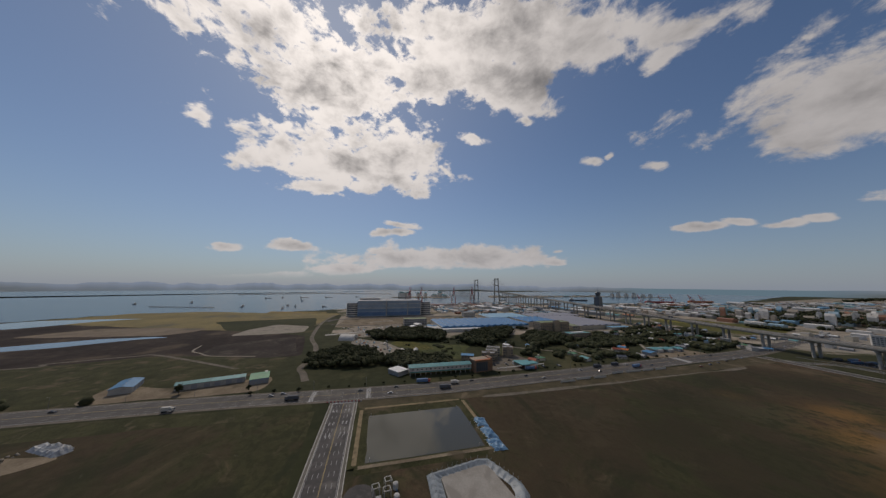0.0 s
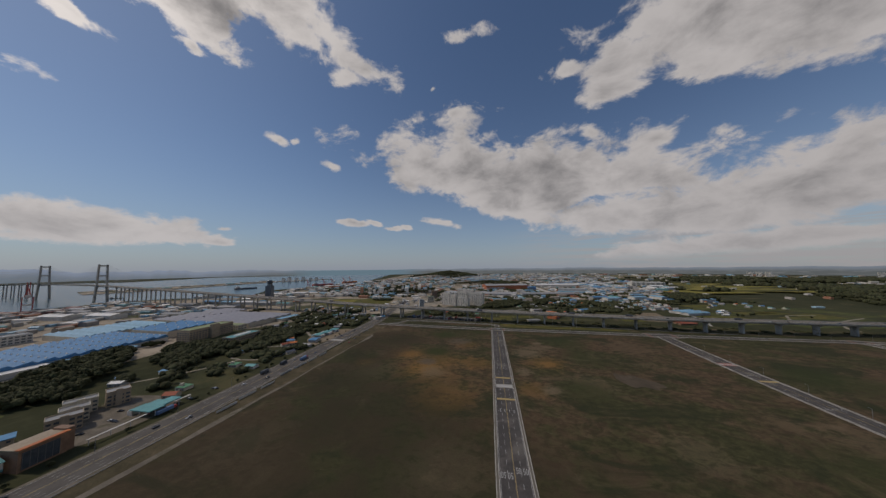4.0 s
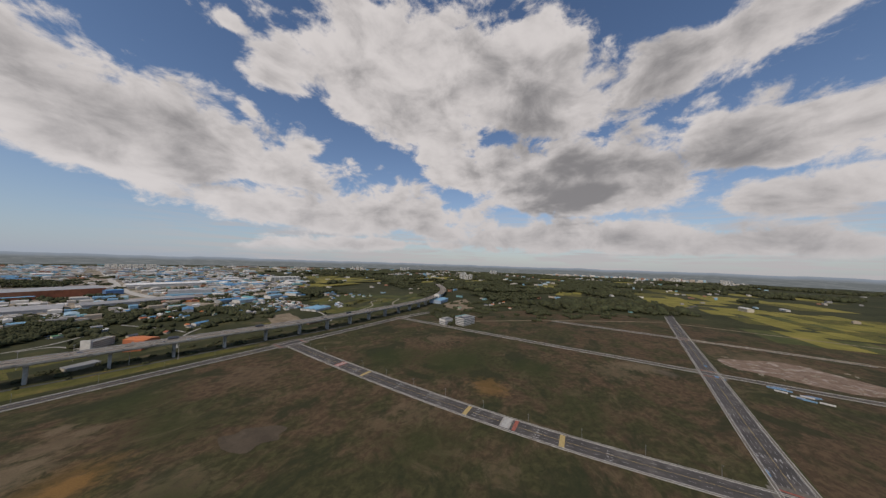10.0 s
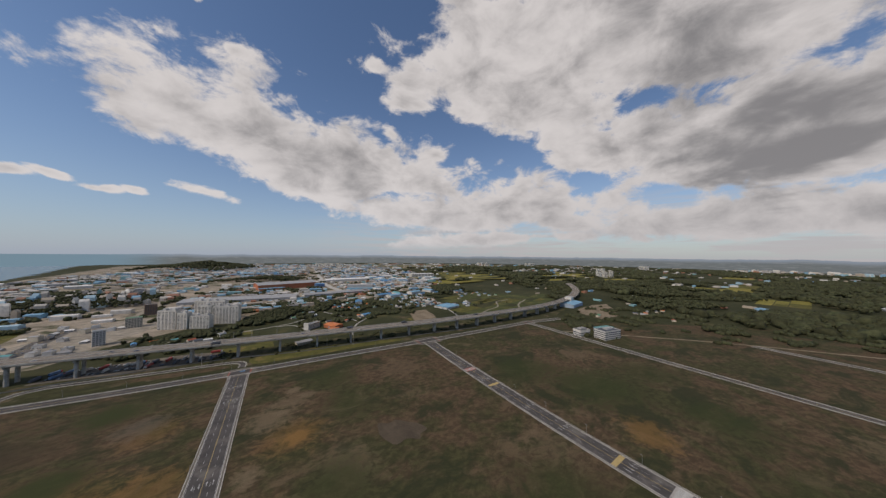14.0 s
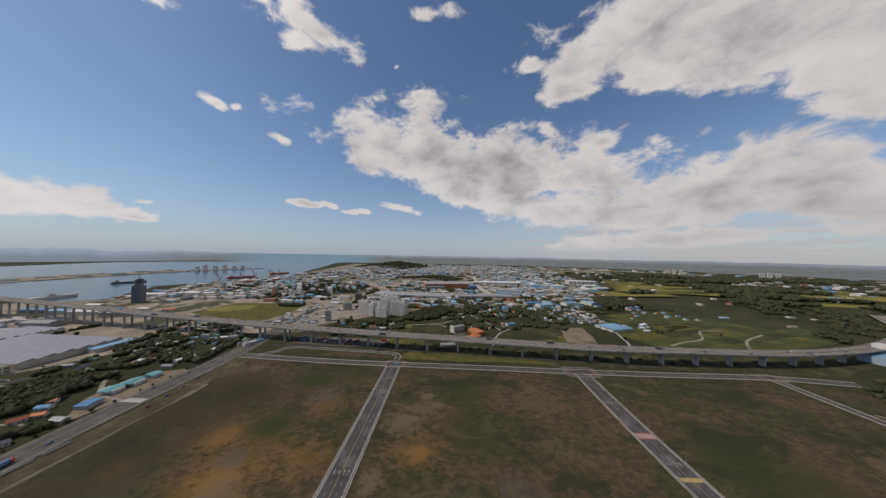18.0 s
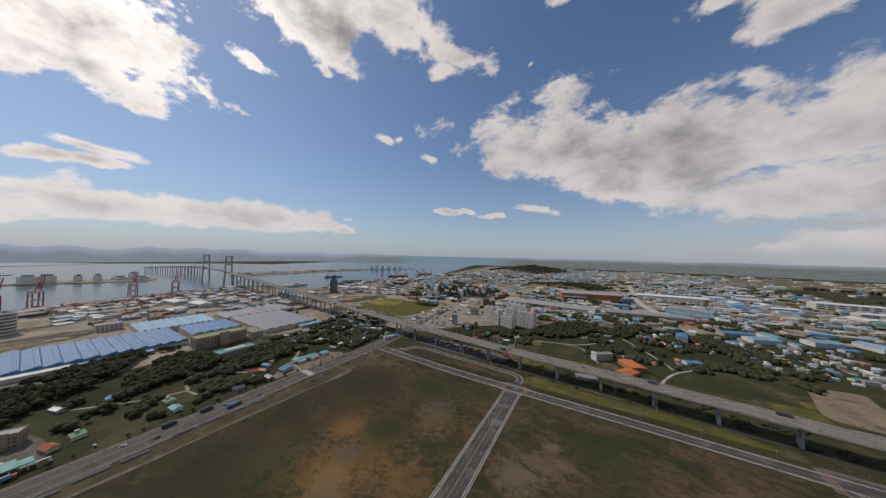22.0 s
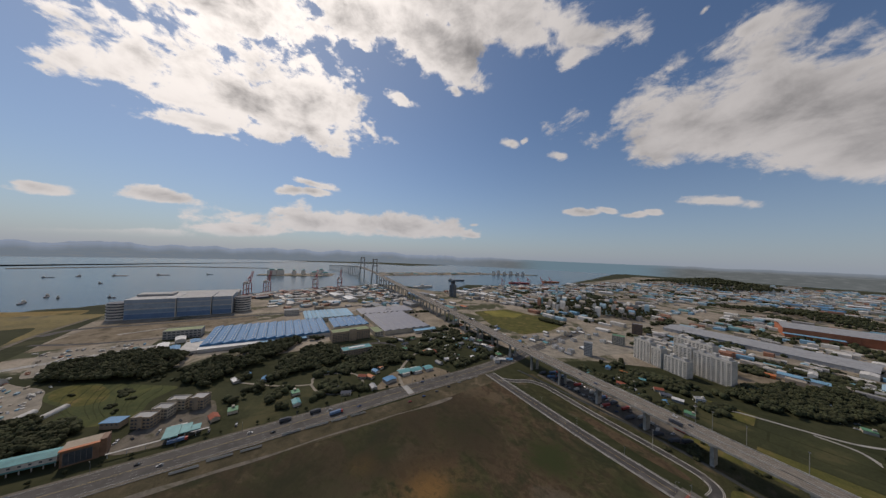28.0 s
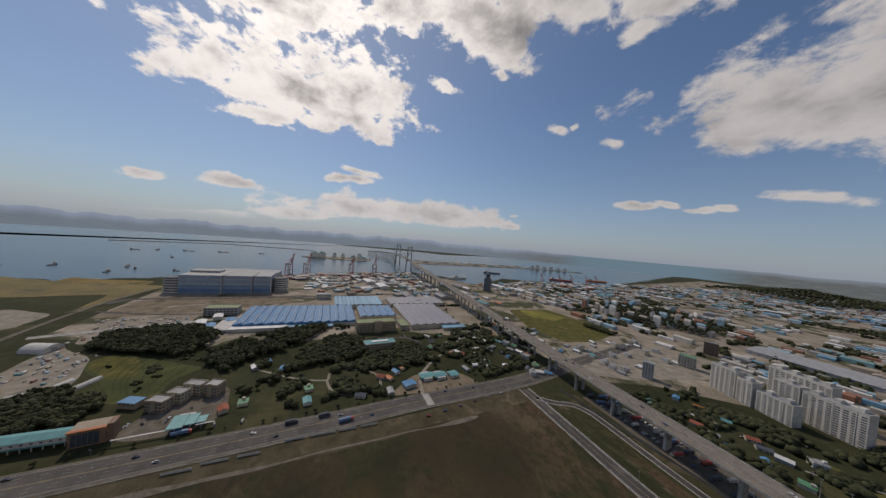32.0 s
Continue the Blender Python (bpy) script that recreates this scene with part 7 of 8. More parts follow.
_r = thing("research_building", "long hall with a turquoise roof behind the office", "factory", (606, 372, 0), -8)
part("wall", Geo().box(-20, 20, -8, 8, 0, 12), SLATE, _r)
part("roof", Geo().box(-20.5, 20.5, -8.5, 8.5, 12, 12.5), CYAN_ROOF, _r)
_r = thing("blue_factory", "light blue factory with a tall white block", "factory", (820, 590, 0), 15)
part("wall", hull(80, 40, 10, 3), PALE_BLUE, _r)
part("roof", gable(80, 40, 10, 3), SKY_ROOF, _r)
part("tall_block", Geo().box(18, 38, 8, 28, 0, 24), WHITE, _r)
_r = thing("green_shed", "small pale green shed", "shed", (748, 466, 0), 15)
part("wall", hull(18, 10, 4, 1.4), CREAM, _r)
part("roof", gable(18, 10, 4, 1.4), GREEN_ROOF, _r)
for _cx, _cy, _n2, _hh in ((2030, 1190, 5, 40), (2560, 1500, 4, 40), (4000, -900, 6, 45), (4150, -500, 5, 45), (3100, 2900, 6, 45), (2500, 3300, 6, 45), (300, 3600, 8, 40), (3600, 1600, 6, 45)):
    for _k in range(_n2):
        _r = thing("apartment_block", "distant cream apartment tower", "apartment block", (_cx + _k * 38, _cy + (_k % 2) * 30, 0), -25, "distant apartment towers")
        wing(_r, "wall", -15, 15, -7, 7, _hh, SILO, None, 3.0, 7.5, "sw", True)

# ---------------------------------------------------------------- along the highway
_b = thing("showroom", "brown brick showroom with a dark glass front and orange roof edge", "building", (-295, 86, 0), 8)
part("wall", Geo().box(-7, 7, -10, 10, 0, 13), BRICK, _b)
_gf = part("glass_front", Geo().box(7, 7.3, -8.5, 6.5, 1.2, 11), GLASS, _b)
for _k in range(6):
    part("mullion", Geo().box(7.3, 7.45, -8.5 + _k * 3, -8.35 + _k * 3, 1.2, 11), DARK_STEEL, _gf)
part("roof", Geo().box(-7.4, 8.4, -10.4, 10.4, 13, 13.3), TAN, _b)
part("roof_edge", Geo().box(5.4, 8.6, -10.6, 10.6, 13.3, 13.9), ORANGE_ROOF, _b, "orange roof edge")
part("side_tower", Geo().box(-5, 6, 10, 14, 0, 14.5), BRICK, _b)
_b = thing("long_building", "long raised building with a turquoise roof on stilts", "building", (-297, 38, 0), 0)
part("hall", Geo().box(-6, 6, -36, 36, 3.6, 8.6), WHITE, _b)
part("roof", gable(72, 13, 8.6, 1.8), CYAN_ROOF, _b).rotation_euler.z = radians(90)
part("blue_skirt", Geo().box(6, 6.15, -36, 36, 3.4, 4.6), CYAN_ROOF, _b)
for _k in range(13):
    part("stilt", Geo().box(4.6, 5.2, -35 + _k * 5.8, -34.4 + _k * 5.8, 0, 3.6), CONCRETE, _b)
    part("stilt", Geo().box(-5.2, -4.6, -35 + _k * 5.8, -34.4 + _k * 5.8, 0, 3.6), CONCRETE, _b)
for _k in range(14):
    part("window", WINDOW, None, _b).location = (6.05, -32 + _k * 5, 6.6)
    _b.children[-1].rotation_euler.z = radians(90)
_b = thing("store_shed", "low shed with a plain white flat roof", "shed", (-304, -9, 0), 35)
part("wall", Geo().box(-9, 9, -7, 7, 0, 4.6), GREY, _b)
part("roof", Geo().box(-9.5, 9.5, -7.5, 7.5, 4.6, 5.0), WHITE_ROOF, _b)
for _x, _y, _w2, _d2, _h2, _t, _m in ((-329, 112, 17, 11, 10.5, 7, TAN), (-341, 122, 15, 11, 10.5, 7, CREAM), (-354, 131, 18, 10, 11, 7, CREAM), (-347, 150, 14, 12, 12, 7, TAN)):
    _r = thing("small_apartment", "four-storey apartment house with a flat roof", "apartment house", (_x, _y, 0), _t + 60, "small apartment houses")
    wing(_r, "wall", -_w2 / 2, _w2 / 2, -_d2 / 2, _d2 / 2, _h2, _m, None, 3.3, 3.4, "se")
    part("stair_tower", Geo().box(-2, 2, -_d2 / 2 - 1.2, -_d2 / 2, 0, _h2 + 2), _m, _r)
_r = thing("blue_house", "tan two-storey house with a flat blue metal roof", "house", (-341, 87, 0), 68)
part("wall", Geo().box(-8, 8, -5, 5, 0, 6), TAN, _r)
part("roof", Geo().box(-8.6, 8.6, -5.6, 5.6, 6, 6.5), BLUE_ROOF, _r)
for _k in range(4):
    part("window", WINDOW, None, _r).location = (-6 + _k * 4, -5.02, 4.2)
_r = thing("filling_station", "filling station with turquoise canopies", "filling station", (-294, 144, 0), 4)
for _x0, _x1, _y0, _y1, _z in ((-10, 10, -9, 2, 5.2), (-9, 7, 2.2, 10, 4.9), (-4, 6, 10.2, 17, 4.6)):
    _cp = part("canopy", Geo().box(_x0, _x1, _y0, _y1, _z, _z + 0.8), CYAN_ROOF, _r)
    for _sx in (_x0 + 2, _x1 - 2):
        part("column", Geo().box(_sx - 0.3, _sx + 0.3, (_y0 + _y1) / 2 - 0.3, (_y0 + _y1) / 2 + 0.3, 0, _z), WHITE, _cp)
part("kiosk", Geo().box(-15, -10.5, -7, 5, 0, 3.8), WHITE, _r)
for _k in range(3):
    part("pump", Geo().box(-0.4, 0.4, -7 + _k * 4, -6.2 + _k * 4, 0, 1.7), CRANE_RED, _r)
part("covered_walk", Geo().box(7, 8.6, -42, -9.2, 4.2, 4.5), WHITE, _r)
part("covered_walk", Geo().box(6.2, 7.8, 10.4, 24, 4.2, 4.5), WHITE, _r)
for _y in (-41, -30, -19, 14, 23):
    part("column", Geo().box(7.4, 7.7, _y, _y + 0.3, 0, 4.2), STEEL, _r)
for _y, _l2, _x in ((385, 19, -322), (404, 18, -320), (424, 13, -318)):
    _r = thing("roadside_shop", "low roadside shop with a turquoise roof", "shop", (_x, _y + 4, 0), 4, "roadside shops")
    part("wall", Geo().box(-6, 6, -_l2 / 2, _l2 / 2, 0, 4), WHITE, _r)
    _o = part("roof", gable(_l2, 12.5, 4, 1.1), CYAN_ROOF, _r)
    _o.rotation_euler.z = radians(90)
    part("roller_door", GATE, None, _r).location = (6.05, 0, -0.4)
    _r.children[-1].rotation_euler.z = radians(90)
_r = thing("roadside_shop", "low shop with a sky-blue roof", "shop", (-308, 361, 0), 10, "roadside shops")
part("wall", Geo().box(-6, 6, -8, 8, 0, 4), GREY, _r)
part("roof", gable(12, 16, 4, 1), BLUE_ROOF, _r)
for _x, _y, _l2, _w2, _t, _m in ((-314, -260, 28, 15, 200, BLUE_ROOF), (-306.5, -202, 28, 11, 107, CYAN_ROOF), (-313.5, -177, 26, 11, 107, CYAN_ROOF), (-313, -150, 16, 22, 107, GREEN_ROOF)):
    _r = thing("work_shed", "metal work shed with open front and coloured roof", "shed", (_x, _y, 0), _t, "highway sheds")
    part("wall", hull(_l2, _w2, 5, 1.6), GREY, _r)
    part("roof", gable(_l2, _w2, 5, 1.6), _m, _r)
    for _k in range(3):
        _d = part("roller_door", GATE, None, _r)
        _d.location = (-_l2 / 3 + _k * _l2 / 3, -_w2 / 2 - 0.05, 0)
    if _m is GREEN_ROOF:
        part("wall_band", Geo().box(-_l2 / 2 - 0.1, _l2 / 2 + 0.1, -_w2 / 2 - 0.12, -_w2 / 2 - 0.02, 3.2, 4.6), NAVY, _r, "blue painted band")
    for _k in range(4):
        part("roof_vent", Geo().box(-_l2 / 2 + (_k + 0.5) * _l2 / 4 - 0.4, -_l2 / 2 + (_k + 0.5) * _l2 / 4 + 0.4, -0.4, 0.4, 6.4, 7.1), GREY_ROOF, _r)
for _x, _y, _l2, _t in ((-393, 21, 36, 160), (-384, -12, 20, 110), (-402, 3, 16, 160)):
    _r = thing("greenhouse", "long white plastic tunnel greenhouse", "greenhouse", (_x, _y, 0), _t)
    g = Geo()
    for i in range(2):
        g.v += [((i - 0.5) * _l2, 3.6 * math.cos(a * math.pi / 8), 3.2 * math.sin(a * math.pi / 8)) for a in range(9)]
    g.f += [(a, a + 1, a + 10, a + 9) for a in range(8)] + [tuple(range(8, -1, -1)), tuple(range(9, 18))]
    part("cover", g, WHITE, _r)
    for i in range(int(_l2 / 4)):
        part("hoop", Geo().box(-_l2 / 2 + 4 * i, -_l2 / 2 + 4 * i + 0.12, -3.68, 3.68, 0, 0.5), STEEL, _r)
_r = thing("dome_hall", "white vaulted fabric hall", "hall", (-509, -82, 0), 75)
g = Geo()
for i in range(2):
    g.v += [((i - 0.5) * 27, 12 * math.cos(a * math.pi / 10), 9 * math.sin(a * math.pi / 10)) for a in range(11)]
g.f += [(a, a + 1, a + 12, a + 11) for a in range(10)] + [tuple(range(10, -1, -1)), tuple(range(11, 22))]
part("cover", g, WHITE, _r)
part("door", Geo().box(13.5, 13.7, -3, 3, 0, 5), GREY, _r)

# ---------------------------------------------------------------- pond and depot by the new avenue
sheet("water_pond", [(-211, -38.5), (-180, -39.5), (-168, -38.5), (-155.5, -40), (-155, -10), (-155.5, 33), (-180, 33.6), (-211, 33)], 0.115, POND, "still grey pond mirroring the clouds", "pond")
BANK = [(-219.5, -42), (-219.5, 37), (-153.5, 38), (-153.5, -43)]
SANDY = surface("sandy_path", (0.19, 0.145, 0.085), (0.29, 0.225, 0.135), 0.2, 0.95, fine=8, stain=(0.13, 0.105, 0.065), stain_scale=0.15, spec=0.1)
_p = thing("pond_bank", "low earth bank round the pond with a tan path", "bank", kind="structure")
for _i, ((ax, ay), (bx, by)) in enumerate(zip(BANK, BANK[1:] + BANK[:1])):
    g = Geo()
    d = Vector((bx - ax, by - ay)).normalized()
    n = Vector((-d.y, d.x))
    g.v += [(*(Vector(p) + n * o - d * e * (1 if p == (ax, ay) else -1)), z) for p, e in (((ax, ay), 2), ((bx, by), 2)) for o, z in (((-10, -4, -1.5, -4)[_i], 0.03), (1.2, 0.9), (3.6, 0.9), (7, 0.05))]
    g.f += [(0, 1, 5, 4), (1, 2, 6, 5), (2, 3, 7, 6), (0, 3, 2, 1), (4, 5, 6, 7)]
    part("bank", g, VERGE, _p)
    g = Geo()
    g.v += [(*(Vector(p) + n * o), 0.93) for p in ((ax, ay), (bx, by)) for o in (1.0, 3.7)]
    g.f.append((0, 1, 3, 2))
    part("path", g, SANDY if _i != 2 else EARTH, _p)
for _x, _y in ((-210, -37), (-210, 0), (-209, 31), (-157, 30), (-157, -37), (-182, 33)):
    _f = thing("float_post", "white marker post at the pond edge", "post", (_x, _y, 0.1))
    part("post", Geo().box(-0.15, 0.15, -0.15, 0.15, 0, 1.6), WHITE, _f)
TARP = paint("blue_tarpaulin", (0.16, 0.30, 0.44), 0.4, 0.35, 0.4)


def crumple(x0, x1, y0, y1, high, seed, step=0.9):
    """A sheet thrown over a heap: folds, dips and a ragged hem."""
    g = Geo()
    nx, ny = max(4, int((x1 - x0) / step)), max(4, int((y1 - y0) / step))
    for j in range(ny + 1):
        for i in range(nx + 1):
            x, y = x0 + (x1 - x0) * i / nx, y0 + (y1 - y0) * j / ny
            rim = min(1.0, min(i, nx - i) / 1.5, min(j, ny - j) / 1.5)
            q = Vector((x * 0.45, y * 0.45, seed))
            g.v.append((x + 0.5 * noise.noise(q * 1.3), y + 0.5 * noise.noise(q * 1.7), 0.06 + rim * high * (0.62 + 0.75 * noise.noise(q) + 0.3 * noise.noise(q * 2.7))))
    g.f += [(j * (nx + 1) + i, j * (nx + 1) + i + 1, (j + 1) * (nx + 1) + i + 1, (j + 1) * (nx + 1) + i) for j in range(ny) for i in range(nx)]
    return g


for _x, _y, _a, _b, _c, _h2 in ((-182, 41, 6.5, 4.2, -6, 1.9), (-167.5, 41, 7.0, 4.0, 4, 2.1), (-154.5, 40.4, 6.4, 4.6, 2, 2.2)):
    _r = thing("covered_stack", "stack of goods under a crumpled blue tarpaulin", "stack", (_x, _y, 0.3), _c, "tarpaulin stacks")
    part("cover", crumple(-_a, _a, -_b, _b, _h2, _x), TARP, _r)
    for _k in range(5):
        part("weight", Geo().box(-_a + _k * _a / 2 - 0.3, -_a + _k * _a / 2 + 0.3, -_b - 0.5, -_b + 0.1, 0, 0.35), CREAM, _r, "pale sandbag")
_r = thing("covered_stack", "long heap under white and grey sheeting", "stack", (-210, -221, 0), 62, "tarpaulin stacks")
part("cover", crumple(-13, 13, -4, 4, 2.6, 7.0), paint("pale_grey_sheeting", (0.42, 0.43, 0.43), 0.5, 0.35, 0.4), _r)
part("cover", crumple(-4, 10, 1, 5.5, 3.2, 9.0), WHITE, _r, "white top sheet")
_r = thing("covered_pad", "pale square pad inside a sheeted embankment", "pad", (-4, 3.5, 0))
RIM = [(-134, -11), (-140, 20), (-139, 26), (-117, 35.5), (-110, 35), (-96, 28), (-97, -6), (-102, -12)]
SHEETING = paint("grey_sheeting", (0.26, 0.29, 0.30), 0.45, 0.45, 0.5)


def toward(p, f, z):
    return (p[0] + (-118 - p[0]) * f, p[1] + (12 - p[1]) * f, z)


part("pad", Geo().prism([toward(p, 0.27, 0)[:2] for p in ((-140, -10), (-97, -10), (-96, 34), (-140, 28))], 0.05, 0.7), surface("pale_pad", (0.27, 0.25, 0.215), (0.34, 0.315, 0.275), 0.15, 0.9, fine=8, stain=(0.24, 0.22, 0.19), stain_scale=0.08), _r, "smooth beige pad")
for _i, (_a, _b) in enumerate(zip(RIM, RIM[1:] + RIM[:1])):
    g = Geo()
    _n = max(3, int(math.hypot(_b[0] - _a[0], _b[1] - _a[1]) / 1.6))
    for _k in range(_n + 1):
        _q = (_a[0] + (_b[0] - _a[0]) * _k / _n, _a[1] + (_b[1] - _a[1]) * _k / _n)
        _w2 = 0.25 * math.sin(_k * 2.1 + _i) if 0 < _k < _n else 0
        g.v += [toward(_q, 0, 0.04), toward(_q, 0.05 + 0.01 * _w2, 1.3 + _w2), toward(_q, 0.10, 2.0 + 0.5 * _w2), toward(_q, 0.15, 1.9 + 0.4 * _w2), toward(_q, 0.23 + 0.02 * _w2, 0.9 + 0.6 * _w2), toward(_q, 0.29, 0.4)]
    g.f += [(6 * k + j, 6 * k + 6 + j, 6 * k + 7 + j, 6 * k + 1 + j) for k in range(_n) for j in range(5)]
    part("sheeted_bank", g, SHEETING, _r)
    for _k in range(_n // 2):
        _q = toward((_a[0] + (_b[0] - _a[0]) * _k * 2 / _n, _a[1] + (_b[1] - _a[1]) * _k * 2 / _n), 0.11, 1.9)
        part("fence_post", Geo().bar(_q, (_q[0], _q[1], 4.0), 0.12), STEEL, _r)
for _i in range(20):
    _f = _i / 19
    _r = thing("road_barrier", ("red plastic road barrier in a row", "white plastic road barrier in a row")[_i % 2], "barrier", (-241.5 + 2.5 * _f, -73 + 27 * _f, 0.14), 82, "road barriers")
    part("body", Geo().box(-0.68, 0.68, -0.13, 0.13, 0.2, 0.95), (CRANE_RED, WHITE)[_i % 2], _r)
    part("foot", Geo().box(-0.68, 0.68, -0.27, 0.27, 0.0, 0.2), (CRANE_RED, WHITE)[_i % 2], _r)
patch("land_depot", [(-140, -49), (-112, -49), (-112, -33), (-139, -33)], ASPHALT, "small asphalt depot yard", 0.17)
for _x, _y, _k in ((-136, -27.5, 0), (-132.4, -33.5, 0), (-129.6, -28.3, 0), (-133, -24, 2), (-125.3, -24, 2), (-124.4, -32, 1)):
    _r = thing("plant_unit", ("open white steel frame on the depot yard", "grey louvred cabinet on a plinth", "round white tank with pipes")[_k], "plant unit", (_x, _y, 0.1), 10, "depot plant")
    if _k == 0:
        for sx in (-1.6, 1.6):
            for sy in (-1.6, 1.6):
                part("post", Geo().box(sx - 0.12, sx + 0.12, sy - 0.12, sy + 0.12, 0, 3), WHITE, _r)
        for s in (-1.6, 1.6):
            part("rail", Geo().box(-1.7, 1.7, s - 0.12, s + 0.12, 2.9, 3.1), WHITE, _r)
            part("rail", Geo().box(s - 0.12, s + 0.12, -1.5, 1.5, 2.9, 3.1), WHITE, _r)
    elif _k == 1:
        part("body", Geo().box(-2.5, 2.5, -1.2, 1.2, 0.2, 2.4), GREY, _r)
        for i in range(6):
            part("louvre", Geo().box(-2.3 + i * 0.8, -1.7 + i * 0.8, 1.2, 1.26, 0.5, 2.1), WHITE, _r)
    else:
        part("tank", Geo().tube([(0, 0, 0, 1.3), (0, 0, 2.6, 1.3), (0, 0, 3.1, 0.5)], 14), WHITE, _r)
        part("pipe", Geo().bar((1.3, 0, 0.8), (3.2, 0, 0.8), 0.25), BLUE_ROOF, _r)
for _i in range(6):
    _r = thing("rubble_heap", "heap of pale rubble and scrap on the plain", "rubble", (-205 + rng.uniform(-5, 5), -240 + rng.uniform(-12, 12), 0), rng.uniform(0, 360))
    _q = np.random.RandomState(300 + _i).normal(size=(14, 3)) * np.array([2.2, 1.6, 0.25]) + np.array([0, 0, 0.4])
    part("stones", clumps("stones", _q, np.random.RandomState(_i).uniform(0.4, 1.1, 14), GRAVEL, 300 + _i), None, _r)
for _i in range(11):
    _r = thing("covered_stack", "long pipe stack under blue sheeting", "stack", (520 + rng.uniform(-8, 22), -100 - _i * 3.1, 0), 80 + rng.uniform(-6, 6), "pipe stacks")
    part("cover", Geo().box(-5, 5, -0.9, 0.9, 0, 1.3), (TARP, WHITE, NAVY)[_i % 3], _r)
for _i in range(40):
    _x, _y = rng.uniform(580, 680), rng.uniform(-230, -75)
    _r = thing("debris_heap", "low heap of broken pale debris", "debris", (_x, _y, 0), rng.uniform(0, 360), "debris heaps")
    part("stones", clumps("stones", np.random.RandomState(500 + _i).normal(size=(8, 3)) * np.array([2.0, 1.0, 0.15]) + np.array([0, 0, 0.2]), np.full(8, 0.8), GRAVEL, 500 + _i), None, _r)

# ---------------------------------------------------------------- vehicles


def car_kit(label, mat, l=4.5, w=1.8, h=0.85, top=1.45, name="car"):
    r = thing(name, label, "car" if name == "car" else "truck", (-9000, 500, 0), group="cars on the roads" if name == "car" else "trucks")
    a, b = l / 2, w / 2
    g = Geo()
    g.v += [(-a, -b, 0.35), (a, -b, 0.35), (a, b, 0.35), (-a, b, 0.35), (-a, -b, h), (a, -b, h - 0.12), (a, b, h - 0.12), (-a, b, h)]
    g.f += [(0, 3, 2, 1), (4, 5, 6, 7), (0, 1, 5, 4), (1, 2, 6, 5), (2, 3, 7, 6), (3, 0, 4, 7)]
    g.box(-a * 0.6, a * 0.1, -b * 0.74, b * 0.74, top, top + 0.04)
    part("body", g, mat, r)
    g = Geo()
    g.v += [(-a * 0.85, -b * 0.94, h), (a * 0.45, -b * 0.94, h - 0.06), (a * 0.45, b * 0.94, h - 0.06), (-a * 0.85, b * 0.94, h), (-a * 0.6, -b * 0.75, top), (a * 0.1, -b * 0.75, top), (a * 0.1, b * 0.75, top), (-a * 0.6, b * 0.75, top)]
    g.f += [(4, 5, 6, 7), (0, 1, 5, 4), (1, 2, 6, 5), (2, 3, 7, 6), (3, 0, 4, 7)]
    part("cabin", g, GLASS, r)
    me = bpy.data.meshes.get("wheel_disc") or Geo().tube([(0, 0, -0.11, 0.33), (0, 0, 0.11, 0.33)], 10).mesh("wheel_disc", RUBBER)
    for sx in (-0.62, 0.62):
        for sy in (-1, 1):
            o = part("wheel", me, None, r)
            o.location, o.rotation_euler = (a * sx, sy * (b - 0.1), 0.33), (radians(90), 0, 0)
    return r


CARS = [car_kit("small white saloon car with dark windows", paint("car_white", (0.75, 0.75, 0.74), 0.25, 0.05)), car_kit("small silver saloon car with dark windows", paint("car_silver", (0.42, 0.43, 0.44), 0.25, 0.05)), car_kit("small black saloon car with dark windows", paint("car_black", (0.02, 0.02, 0.022), 0.2, 0.05)), car_kit("small dark grey hatchback car with dark windows", paint("car_grey", (0.10, 0.105, 0.11), 0.25, 0.05)), car_kit("small dark blue car with dark windows", paint("car_blue", (0.05, 0.09, 0.2), 0.25, 0.05)), car_kit("small red car with dark windows", paint("car_red", (0.32, 0.04, 0.03), 0.25, 0.05))]


def lorry(label, box_mat, cab_mat, l=10.0):
    r = thing("truck", label, "truck", (-9000, 520, 0), group="trucks")
    part("cargo_box", Geo().box(-l / 2, l / 2 - 2.4, -1.22, 1.22, 1.1, 3.7), box_mat, r)
    part("chassis", Geo().box(-l / 2, l / 2, -0.9, 0.9, 0.6, 1.1), RUBBER, r)
    part("cab", Geo().box(l / 2 - 2.2, l / 2, -1.2, 1.2, 0.8, 3.0), cab_mat, r)
    part("windscreen", Geo().box(l / 2, l / 2 + 0.03, -1.05, 1.05, 1.8, 2.8), GLASS, r)
    me = bpy.data.meshes["wheel_disc"]
    for x in (-l * 0.38, -l * 0.28, l * 0.36):
        for sy in (-1, 1):
            o = part("wheel", me, None, r)
            o.location, o.rotation_euler, o.scale = (x, sy * 1.05, 0.48), (radians(90), 0, 0), (1.45, 1.45, 2)
    return r


TRUCKS = [lorry("white box lorry with black tyres", WHITE, WHITE, 8), lorry("long blue lorry with black tyres", NAVY, CRANE_RED, 14), lorry("dark tipper lorry with black tyres", SLATE, SLATE, 11), lorry("red articulated lorry with black tyres", CRANE_RED, WHITE, 14)]
rng = random.Random(77)


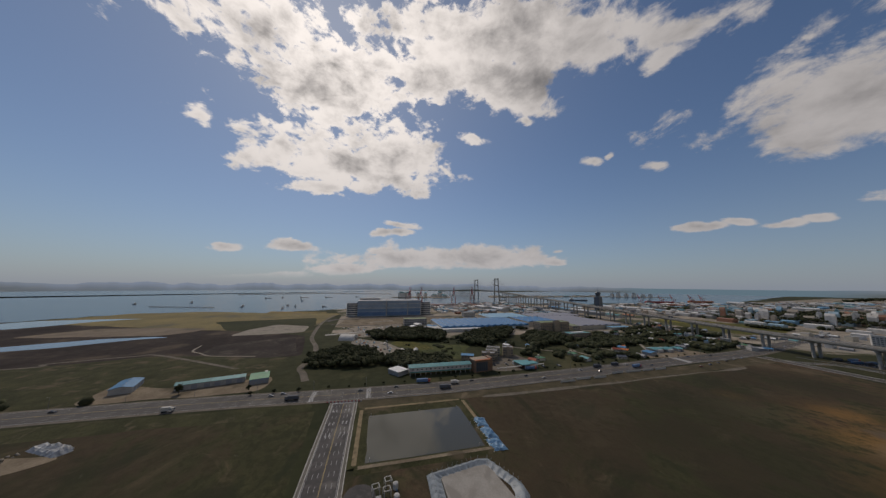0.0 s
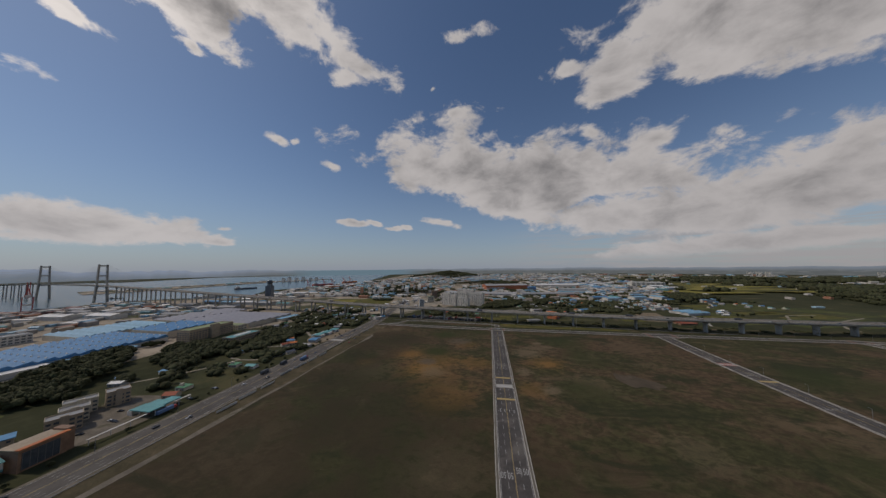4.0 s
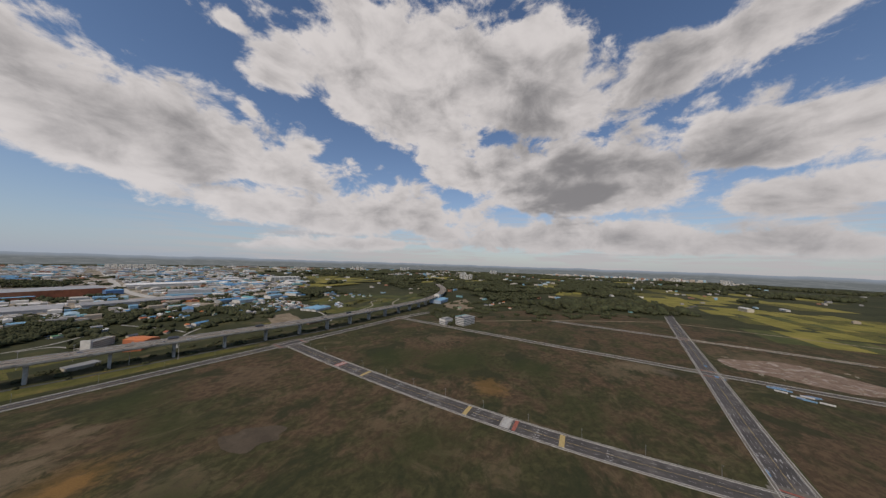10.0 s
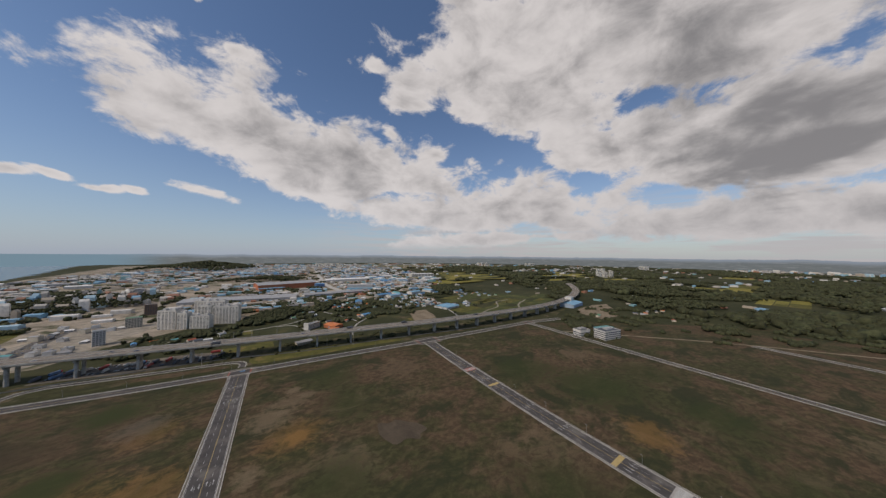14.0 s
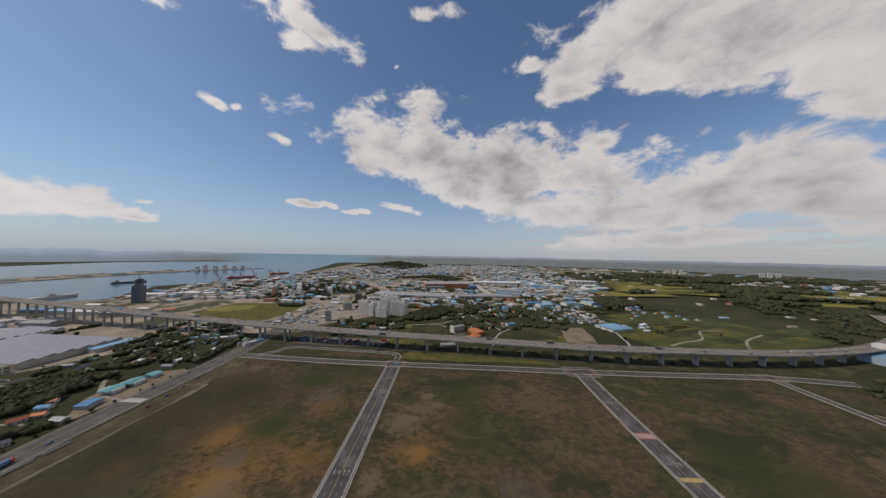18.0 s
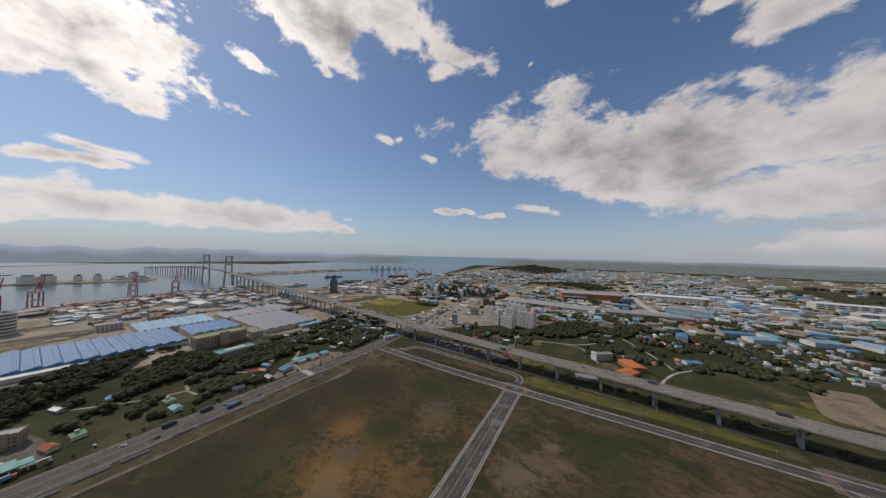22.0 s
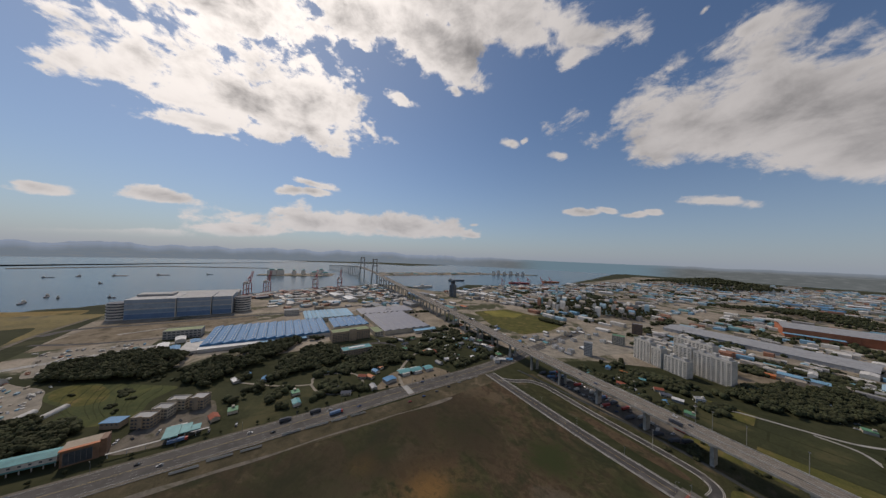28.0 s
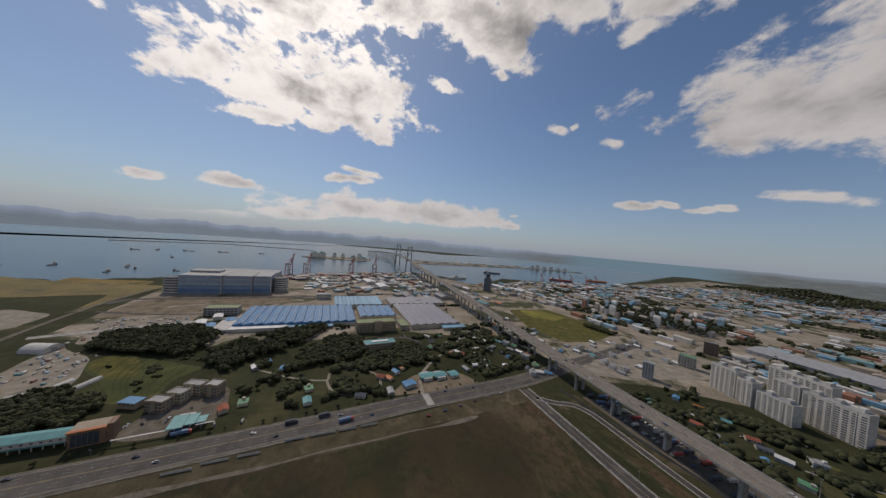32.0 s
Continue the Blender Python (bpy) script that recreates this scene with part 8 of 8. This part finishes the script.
def traffic(line, offs, step, z=0.0, trucks=0.12, skip=0.35):
    for off, back in offs:
        for p, d in along([Vector(q) for q in line], step * rng.uniform(0.85, 1.2)):
            if rng.random() < skip:
                continue
            d2 = Vector((d.x, d.y)).normalized()
            n = Vector((-d2.y, d2.x))
            a = math.degrees(math.atan2(d2.y, d2.x)) + (180 if back else 0)
            zz = (p[2] + 0.04) if len(p) > 2 else z
            kit = rng.choice(TRUCKS[:1] + TRUCKS[2:3]) if rng.random() < trucks else CARS[rng.choice((0, 0, 1, 1, 2, 2, 3, 4))]
            s = rng.uniform(-8, 8)
            copy_thing(kit, pose(p[0] + n.x * off + d2.x * s, p[1] + n.y * off + d2.y * s, zz, 0, 0, a))


traffic(MAIN[10:], ((-5.2, 1), (5.2, 0), (8.8, 0)), 75, 0.23)
traffic(DECK[20:75], ((-3.5, 1), (-7.4, 1), (3.5, 0), (7.4, 0)), 95)
for _x0, _x1, _y0, _y1, _a, _n in ((-215, -120, 582, 604, 80, 40), (-600, -560, -10, 60, 10, 10), (-312, -304, 100, 128, 0, 6), (-291, -286, 168, 190, 0, 10), (-545, -535, 100, 180, 90, 8), (-500, -475, 400, 440, 0, 8), (-140, -60, 690, 745, 60, 10), (-330, -300, 110, 140, 30, 4), (30, 80, 800, 820, 30, 4), (-500, -410, -60, -15, 40, 12)):
    _c = max(1, (_n + 1) // 2)
    for _i in range(_n):
        _x, _y = _x0 + (_i % _c + 0.5) * (_x1 - _x0) / _c + rng.uniform(-0.3, 0.3), _y0 + (_i // _c) * (_y1 - _y0) + rng.uniform(-0.6, 0.6)
        copy_thing(CARS[rng.choice((0, 0, 1, 2, 3))], pose(_x, _y, 0.09, 0, 0, _a + rng.choice((0, 180)) + rng.uniform(-4, 4)))
for _k, _x, _y, _a in ((1, -270, 14, 85), (2, -250, 32, 88), (1, -283, 147, 96), (3, -56, 603, 0), (0, -80, 588, 20), (2, -275, 262, 98), (1, -262, 282, 98), (0, -70, 580, 100), (2, -200, 590, 80), (0, -252, -190, 90), (0, -330, -150, 20)):
    copy_thing(TRUCKS[_k], pose(_x, _y, 0.24, 0, 0, _a))

# parked lorries and cars below the viaduct
for _i in range(26):
    _q = rng.random()
    _x, _y = -222 + 7.0 * _i + rng.uniform(-1.5, 1.5), (588, 603)[_i % 2] - 0.085 * (7.0 * _i) + rng.uniform(-2, 2)
    copy_thing(TRUCKS[rng.randrange(4)] if _q < 0.45 else CARS[rng.randrange(6)], pose(_x, _y, 0.16, 0, 0, 70 + rng.choice((0, 180)) + rng.uniform(-8, 8)))

# the patterns that were copied take real places themselves
for _ob, _m in ([(_lamp, pose(-30, 500, 0)), (_mast, pose(100, 560, 0))] + [(t, pose(-345 - 9 * i, 190 + 14 * i, 0)) for i, t in enumerate(TREES)] + [(t, pose(-455 + 13 * i, 575 + 9 * (i % 3), 0, 0, 0, 20)) for i, t in enumerate(HOUSES)]
                + [(t, pose(-1000 + 74 * (i % 5), 720 + 60 * (i // 5), 0, 0, 0, 8)) for i, t in enumerate(HALLS)] + [(t, pose(-262 + 3.2 * i, 470 - 21 * i, 0.24, 0, 0, 90)) for i, t in enumerate(CARS)] + [(t, pose(-150 + 14 * i, 596, 0.14, 0, 0, 80)) for i, t in enumerate(TRUCKS)]):
    _ob.matrix_world = _m
